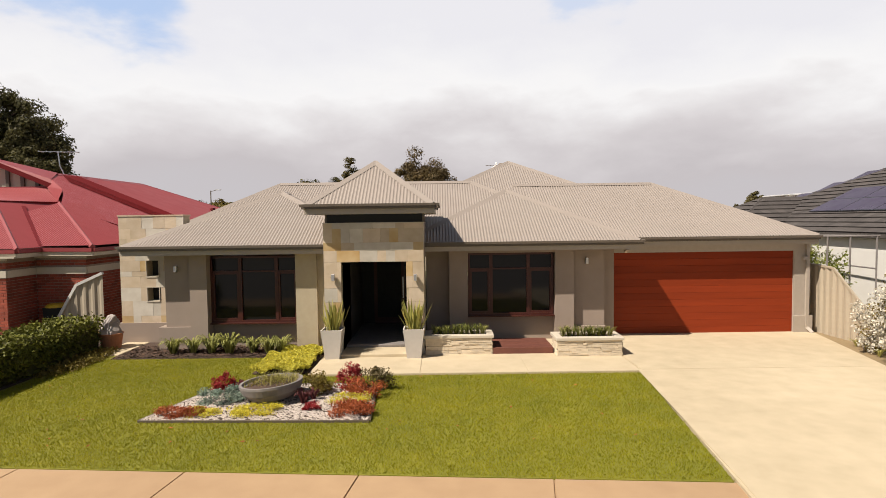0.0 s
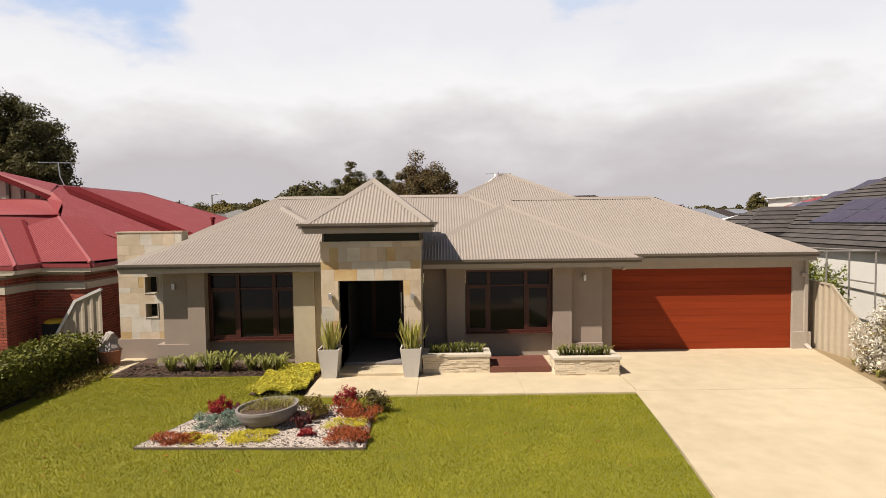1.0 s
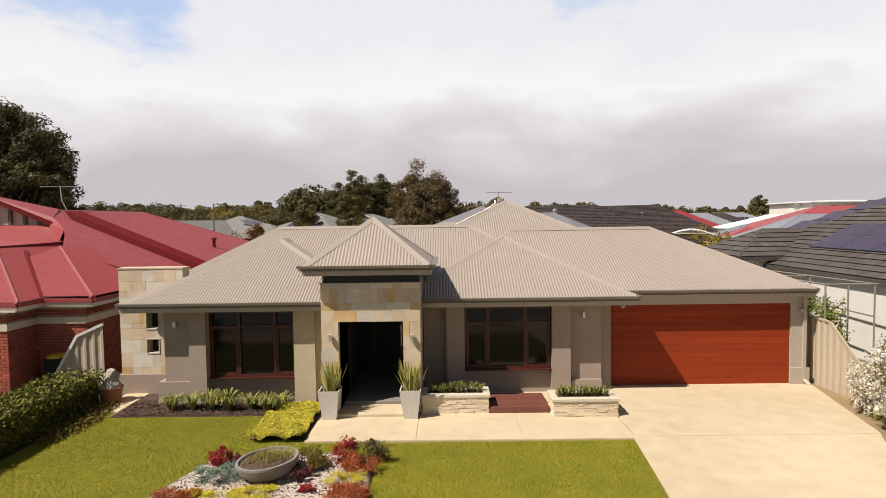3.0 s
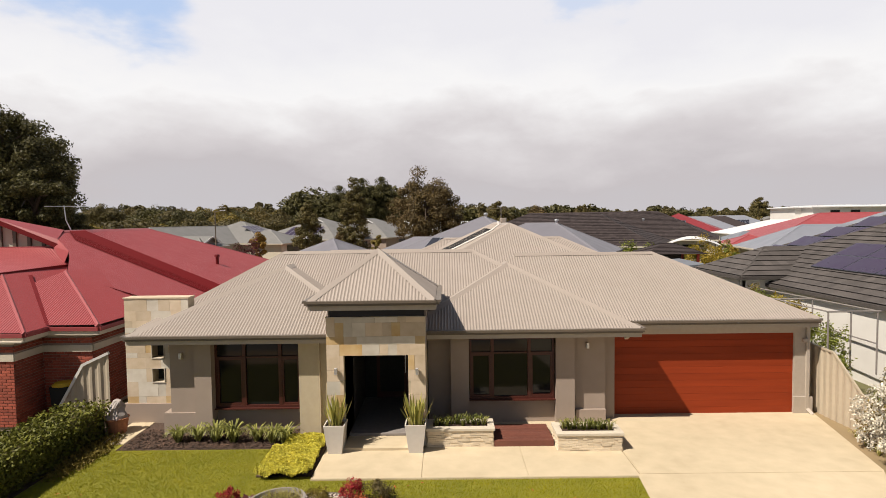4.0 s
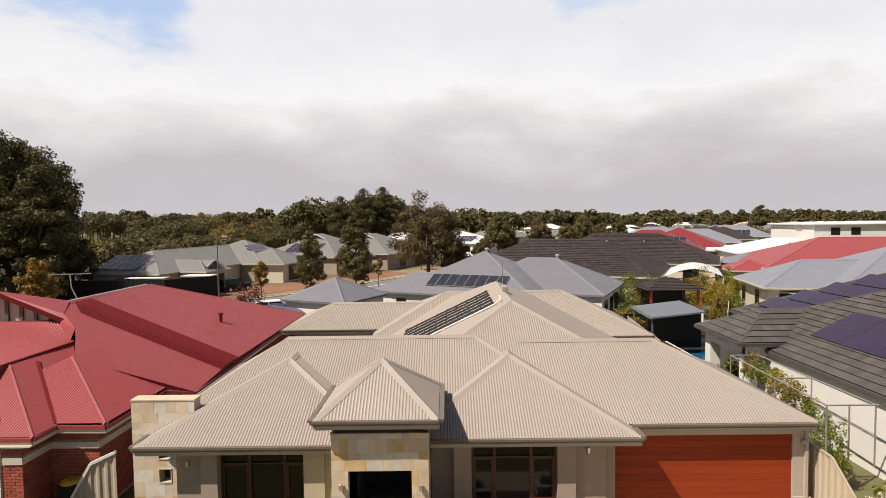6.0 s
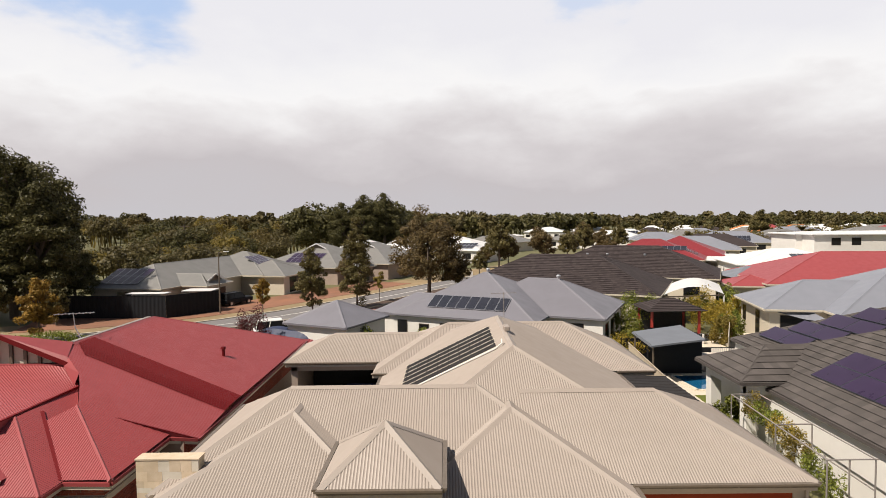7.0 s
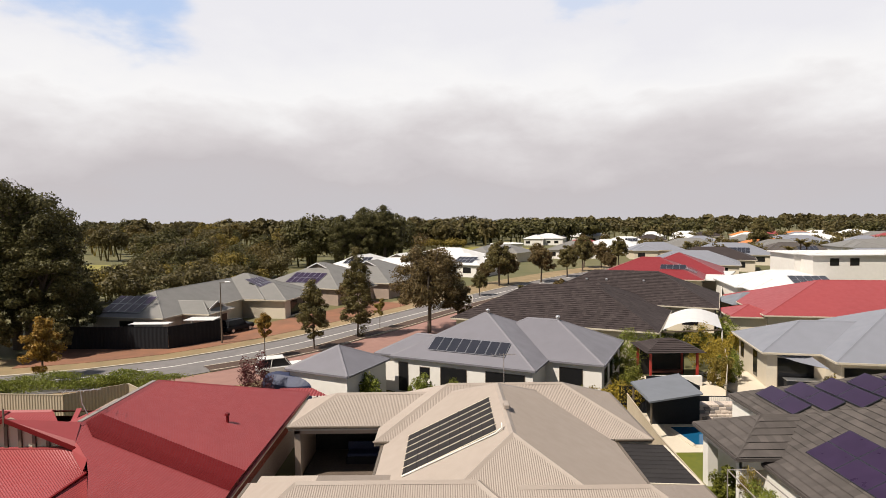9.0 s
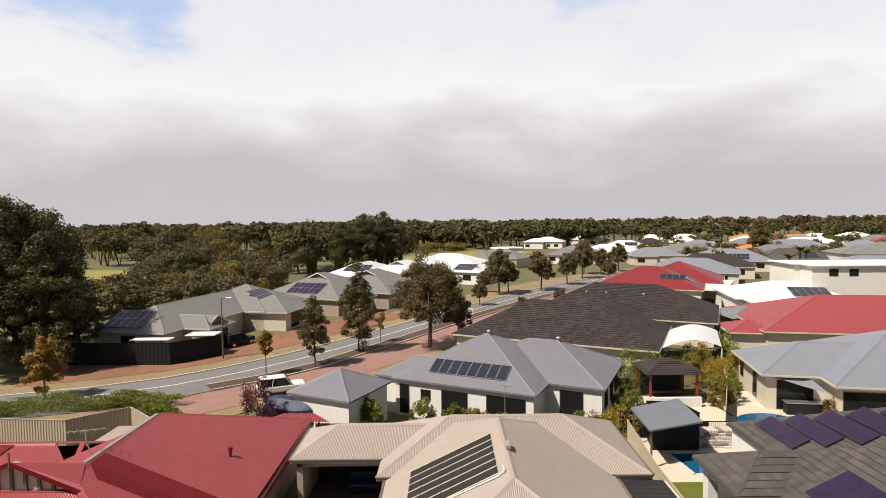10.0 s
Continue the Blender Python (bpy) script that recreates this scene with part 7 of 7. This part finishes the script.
part("fascia", barred((45.0, 91.0, 2.42), (53.6, 104.5, 2.6), 0.06, 0.2), M["white_steel"], cano)
for x, y in ((41.8, 93.0), (45.0, 91.3), (53.0, 104.2)):
    part("post", barred((x, y, -0.1), (x, y, 2.45), 0.12, 0.12, up=(0, 1, 0)), M["white"], cano)
hut = thing("gazebo", "small garden pavilion with a slate-blue steel roof", "gazebo")
HG = Hip(33.9, 40.6, 66.6, 72.0, 2.3, 0.42)
for sd in "swen":
    part("roof_slope", HG.plain(bmesh.new(), sd), M["shed_roof"], hut)
for x in (34.3, 40.2):
    for y in (67.0, 71.6):
        part("post", barred((x, y, -0.1), (x, y, 2.3), 0.14, 0.14, up=(0, 1, 0)), M["white"], hut)
part("back_wall", boxed(34.4, 40.1, 70.9, 71.0, -0.1, 2.2), M["cream"], hut)
sheet_fence("side_fence", [(27.6, 56.5), (30.2, 62.0), (35.5, 72.5), (44.5, 91.0)], -0.1, (1.8, 1.8, 1.8, 1.8), "white", "white slatted fence between two back gardens", "", 0.3)
sheet_fence("side_fence", [(18.2, 36.3), (21.7, 43.1), (23.2, 46.6)], -0.1, (1.8, 1.8, 1.8), "fence", "cream steel fence between two pool gardens")

GREEN = (("l_green", "bright green leafy shrub in a back garden"), ("l_bush", "olive green shrub in a back garden"), ("l_yellow_bush", "golden palm-like shrub in a back garden"), ("l_hedge", "dark green shrub in a back garden"))
for i, (x, y, r, h, k) in enumerate((
    (14.6, 45.6, 1.6, 1.5, 0), (17.5, 47.5, 2.2, 1.6, 0), (21.4, 44.8, 1.3, 1.7, 2), (22.0, 47.5, 1.6, 1.9, 2), (20.8, 42.2, 0.9, 1.3, 1), (23.5, 52.5, 1.5, 1.6, 0), (27.5, 54.5, 1.5, 1.2, 0), (12.8, 42.5, 1.3, 1.2, 3),
    (-2.0, 38.2, 0.9, 1.2, 0), (1.2, 36.6, 1.6, 0.9, 1), (3.2, 36.4, 1.4, 0.9, 0), (5.2, 36.0, 1.0, 0.6, 1), (8.6, 36.6, 0.8, 1.0, 0), (11.2, 36.6, 1.8, 1.0, 2), (9.8, 37.0, 1.3, 0.8, 1), (13.2, 39.5, 1.0, 1.4, 3), (-6.2, 38.0, 0.9, 1.3, 0),
    (10.1, 29.6, 0.4, 0.8, 3), (12.4, 24.4, 0.7, 0.9, 3), (27.4, 39.0, 0.8, 0.9, 1), (21.9, 43.2, 0.9, 1.4, 0), (16.0, 48.2, 1.8, 1.7, 0), (20.5, 51.6, 1.5, 1.6, 0), (24.6, 49.0, 1.5, 1.5, 2), (28.2, 56.0, 1.3, 1.6, 0), (-5.4, 37.6, 0.8, 1.3, 0), (0.3, 37.4, 1.0, 1.2, 3), (2.2, 36.9, 1.1, 1.1, 1))):
    bush("garden_shrub", x, y, -0.1, r, r * 0.8, h, 3000, 0.15, GREEN[k][0], GREEN[k][1], clumps=24)

# wire trellis with climbing plants beside the white wall
trel = thing("trellis", "grey steel pipe frame carrying leafy climbers", "trellis")
for a, b in (((10.95, 16.0, 0.0), (10.95, 16.0, 2.44)), ((12.36, 16.0, 0.6), (12.36, 16.0, 2.44)), ((10.9, 16.0, 2.44), (12.45, 16.0, 2.44)), ((10.95, 16.0, 2.44), (11.5, 22.6, 2.3)), ((12.36, 16.0, 2.44), (12.6, 22.6, 2.3)), ((11.2, 19.0, 0.0), (11.2, 19.0, 2.38)), ((12.45, 19.0, 0.0), (12.45, 19.0, 2.38)), ((11.2, 19.0, 2.38), (12.45, 19.0, 2.38)), ((12.36, 16.0, 1.5), (12.6, 22.6, 1.5)), ((11.5, 22.6, 0.0), (11.5, 22.6, 2.3)), ((12.6, 22.6, 0.0), (12.6, 22.6, 2.3)), ((11.5, 22.6, 2.3), (12.6, 22.6, 2.3)), ((11.6, 16.0, 0.8), (11.6, 16.0, 2.44))):
    part("pipe", tube(bmesh.new(), [a, b], (0.025, 0.025), 6), M["bowl"], trel)
for x, y, z, r, h, k in ((11.35, 16.3, 0.5, 0.28, 0.85, "l_green"), (11.5, 17.3, 0.9, 0.4, 0.75, "l_green"), (11.6, 18.4, 1.3, 0.45, 0.6, "l_bush"), (11.9, 19.6, 1.5, 0.5, 0.5, "l_yellow_bush"), (12.0, 21.0, 1.6, 0.5, 0.45, "l_green"), (12.2, 22.2, 1.5, 0.4, 0.5, "l_bush")):
    bush("climber", x, y, z, r, 0.6, h, 1500, 0.085, k, "leafy green climber on the pipe frame", "climber", 26, "climbers on the trellis", spread=0.4)
tagged(part("retaining_wall", boxed(10.6, 12.5, 13.1, 13.35, -0.1, 0.85), M["cream"]), "cream retaining wall with a red brick panel", "wall", kind="structure")
tagged(part("brick_panel", boxed(11.1, 12.45, 13.02, 13.10, -0.1, 0.75), M["brick"]), "red brick panel under the retaining wall", "wall", kind="structure")
for x, y, mt, lb in ((11.7, 13.9, "fire", "orange-flowered pot plant on the wall"), (12.1, 15.2, "l_green", "green pot plant beside the white wall"), (11.9, 18.6, "redpost", "red-flowered pot plant beside the white wall")):
    bush("pot_plant", x, y, 0.8 if y < 14 else 0.0, 0.28, 0.28, 0.35, 320, 0.1, mt, lb, "pot plant", 8)

# ---- houses of the far streets ----
FAR = (
    ("white two-storey house with a flat roof", 69, 95.5, -5, 24, 9, "white_steel", "white", 6.6, 0.06),
    ("white house with pale roof and solar panels", 50.5, 85, -12, 16, 13, "white_steel", "white", 2.7, 0.3),
    ("house with grey steel roof", 55, 127, -26, 20, 13, "bluegrey", "cream", 2.6, 0.42),
    ("house with dark grey roof", 66, 141, -26, 20, 13, "tile_brown", "cream", 2.6, 0.42),
    ("house with grey steel roof", 79, 158, -26, 22, 14, "bluegrey", "cream", 2.6, 0.42),
    ("house with pale roof", 88, 118, -12, 18, 13, "white_steel", "cream", 2.6, 0.36),
    ("house with orange tiled roof", 92, 108, -12, 15, 12, "orange", "cream", 2.6, 0.4),
    ("house with blue-grey roof and panels", 100, 128, -12, 26, 14, "bluegrey", "cream", 2.7, 0.36),
    ("house with brown tiled roof", 98, 160, -12, 20, 13, "tile", "white", 2.6, 0.42),
    ("house with white walls and grey roof", 112, 150, -12, 18, 12, "grey_steel", "white", 4.6, 0.3),
    ("house with pale roof", 60, 205, -26, 22, 14, "white_steel", "white", 2.6, 0.36),
    ("house with red steel roof", 52, 215, -26, 18, 12, "red", "white", 2.6, 0.36),
    ("house with grey roof", 88, 205, -20, 20, 13, "grey_steel", "white", 2.6, 0.4),
    ("house with white roof", 76, 240, -20, 18, 12, "white_steel", "white", 2.6, 0.4),
    ("house with orange tiled roof", 118, 210, -12, 16, 12, "orange", "white", 2.6, 0.4),
    ("house with grey roof", 135, 220, -12, 24, 14, "bluegrey", "white", 2.6, 0.4),
    ("house with pale roof", 160, 250, -12, 24, 14, "white_steel", "white", 2.6, 0.36),
    ("house with grey roof", 150, 190, -12, 22, 14, "grey_steel", "white", 2.6, 0.4),
    ("house with white roof", 1, 160, -35, 20, 13, "white_steel", "white", 2.7, 0.36),
    ("house with grey roof and solar panels", 17, 178, -35, 18, 12, "grey_steel", "cream", 2.7, 0.4),
    ("house with pale roof", 4, 134, -32, 15, 12, "white_steel", "white", 2.7, 0.36),
    ("long white shed", 24, 226, -5, 13, 7, "white_steel", "white", 3.2, 0.12),
    ("house with white roof", 50, 286, -20, 20, 13, "white_steel", "white", 3.2, 0.36),
    ("house with white roof", 76, 312, -20, 26, 12, "white_steel", "white", 3.2, 0.36),
    ("house with grey roof", 44, 190, -25, 18, 13, "grey_steel", "white", 2.7, 0.4),
)
for i, (lab, x, y, tr, w, d, rf, wl_, ez, tn) in enumerate(FAR):
    mode = "plain"
    h, hp = home("house", lab + " in the far street", (x, y, 0), tr, [(-w / 2, w / 2, -d / 2, d / 2), (-w / 2 + 1, w / 2 - w * 0.45, -d / 2 - 3.5, d / 2 - 3)], rf, wl_, tn, ez, mode, 0.4,
                panes=[(-w / 2 + 2.0, -d / 2 - 3.5 + 0.4, 2.0, 0.8, 2.0, "s"), (w / 2 - 4.5, -d / 2 + 0.4, 2.0, 0.8, 2.0, "s"), (w / 2 - 8.0, -d / 2 + 0.4, 1.6, 0.8, 2.0, "s")] + ([(w / 2 - k, -d / 2 + 0.4, 1.5, 4.9, 6.0, "s") for k in (2.5, 4.5, 8.0)] + [(-w / 2 + k, -d / 2 - 3.1, 1.3, 4.9, 6.0, "s") for k in (4.0, 7.0)] if ez > 5 else []), group="houses of the far streets")
    if i in (1, 5, 7, 8, 13, 19, 20, 4):
        solar(hp[0], "s", w * 0.5, 1.0, 5, 2, (x, y, 0), tr, cell="panel_black", label="black solar panels on a far roof")


# more roofs down the far streets
fr = random.Random(12)
taken = [(row[1], row[2]) for row in FAR]
ROOFS_FAR = (("white_steel", "pale"), ("bluegrey", "blue-grey"), ("grey_steel", "grey"), ("white_steel", "white"), ("tile_brown", "dark tiled"), ("orange", "terracotta"), ("bluegrey", "blue-grey"), ("red", "red"))
made = 0
while made < 22:
    y = fr.uniform(150, 330)
    x = y * fr.uniform(0.36, 0.80)
    if min(math.hypot(x - a, y - b) for a, b in taken) < 23:
        continue
    taken.append((x, y))
    rf, word = ROOFS_FAR[made % len(ROOFS_FAR)]
    w, d = fr.uniform(14, 19), fr.uniform(11, 13)
    h, hp = home("house", "house with a " + word + " hipped roof in the far street", (x, y, 0), fr.choice((-12, -20, -26)), [(-w / 2, w / 2, -d / 2, d / 2), (-w / 2 + 1, -w / 2 + w * 0.5, -d / 2 - 3, d / 2 - 3)], rf, fr.choice(("white", "cream")), 0.4, 2.7, "plain", 0.4, panes=[(w / 2 - 4.5, -d / 2 + 0.4, 2.0, 0.8, 2.0, "s"), (-w / 2 + 2.5, -d / 2 - 2.6, 2.0, 0.8, 2.0, "s")], group="houses of the far streets")
    made += 1


def palm(x, y, height):
    t = thing("palm_tree", "tall palm with drooping green fronds among the far gardens", "palm tree", (x, y, -0.1), 0, "palms in the far gardens")
    part("trunk", tube(bmesh.new(), [(0, 0, 0), (0.15, 0, height * 0.5), (0.1, 0, height)], (0.22, 0.17, 0.14), 7), M["bark"], t)
    strap_plant(0.1, 0, height - 0.2, 34, 3.4, 0.2, M["l_gum"], prng, "crown", parent=t, up=0.32)
    return t


for x, y, hgt in ((84, 134, 6.5), (88, 138, 5.5), (79, 130, 5.0)):
    palm(x, y, hgt)


def roof_vent(x, y, z, label="round metal spinning vent on the tiled roof"):
    v = thing("roof_vent", label, "roof vent", (x, y, z), 0, "vents on the roofs")
    part("neck", tube(bmesh.new(), [(0, 0, -0.25), (0, 0, 0.06)], (0.10, 0.10), 10), M["alu"], v)
    part("cap", lathe([(0.11, 0.06), (0.17, 0.12), (0.17, 0.20), (0.10, 0.27), (0.02, 0.28)], 12), M["alu"], v)


def on_roof(house_ob, hip, side, u, v):
    """A place on one side of a house's roof: u along the eave, v up the slope in plan."""
    o, along, up, length = hip.side(side)
    p = Vector(o) + Vector(along) * u + Vector(up) * v
    p.z = hip.ez + hip.tan * v
    return house_ob.matrix_basis @ p


for u in (3.5, 6.0, 10.5):
    roof_vent(*on_roof(b2, B2H[1], "s", u + 3.0, 4.6))
for hip_end in (B1H[0].b, B1H[1].b):
    roof_vent(*(b1.matrix_basis @ (Vector(hip_end) + Vector((0, 0, 0.05)))), "small metal vent on the steel roof")
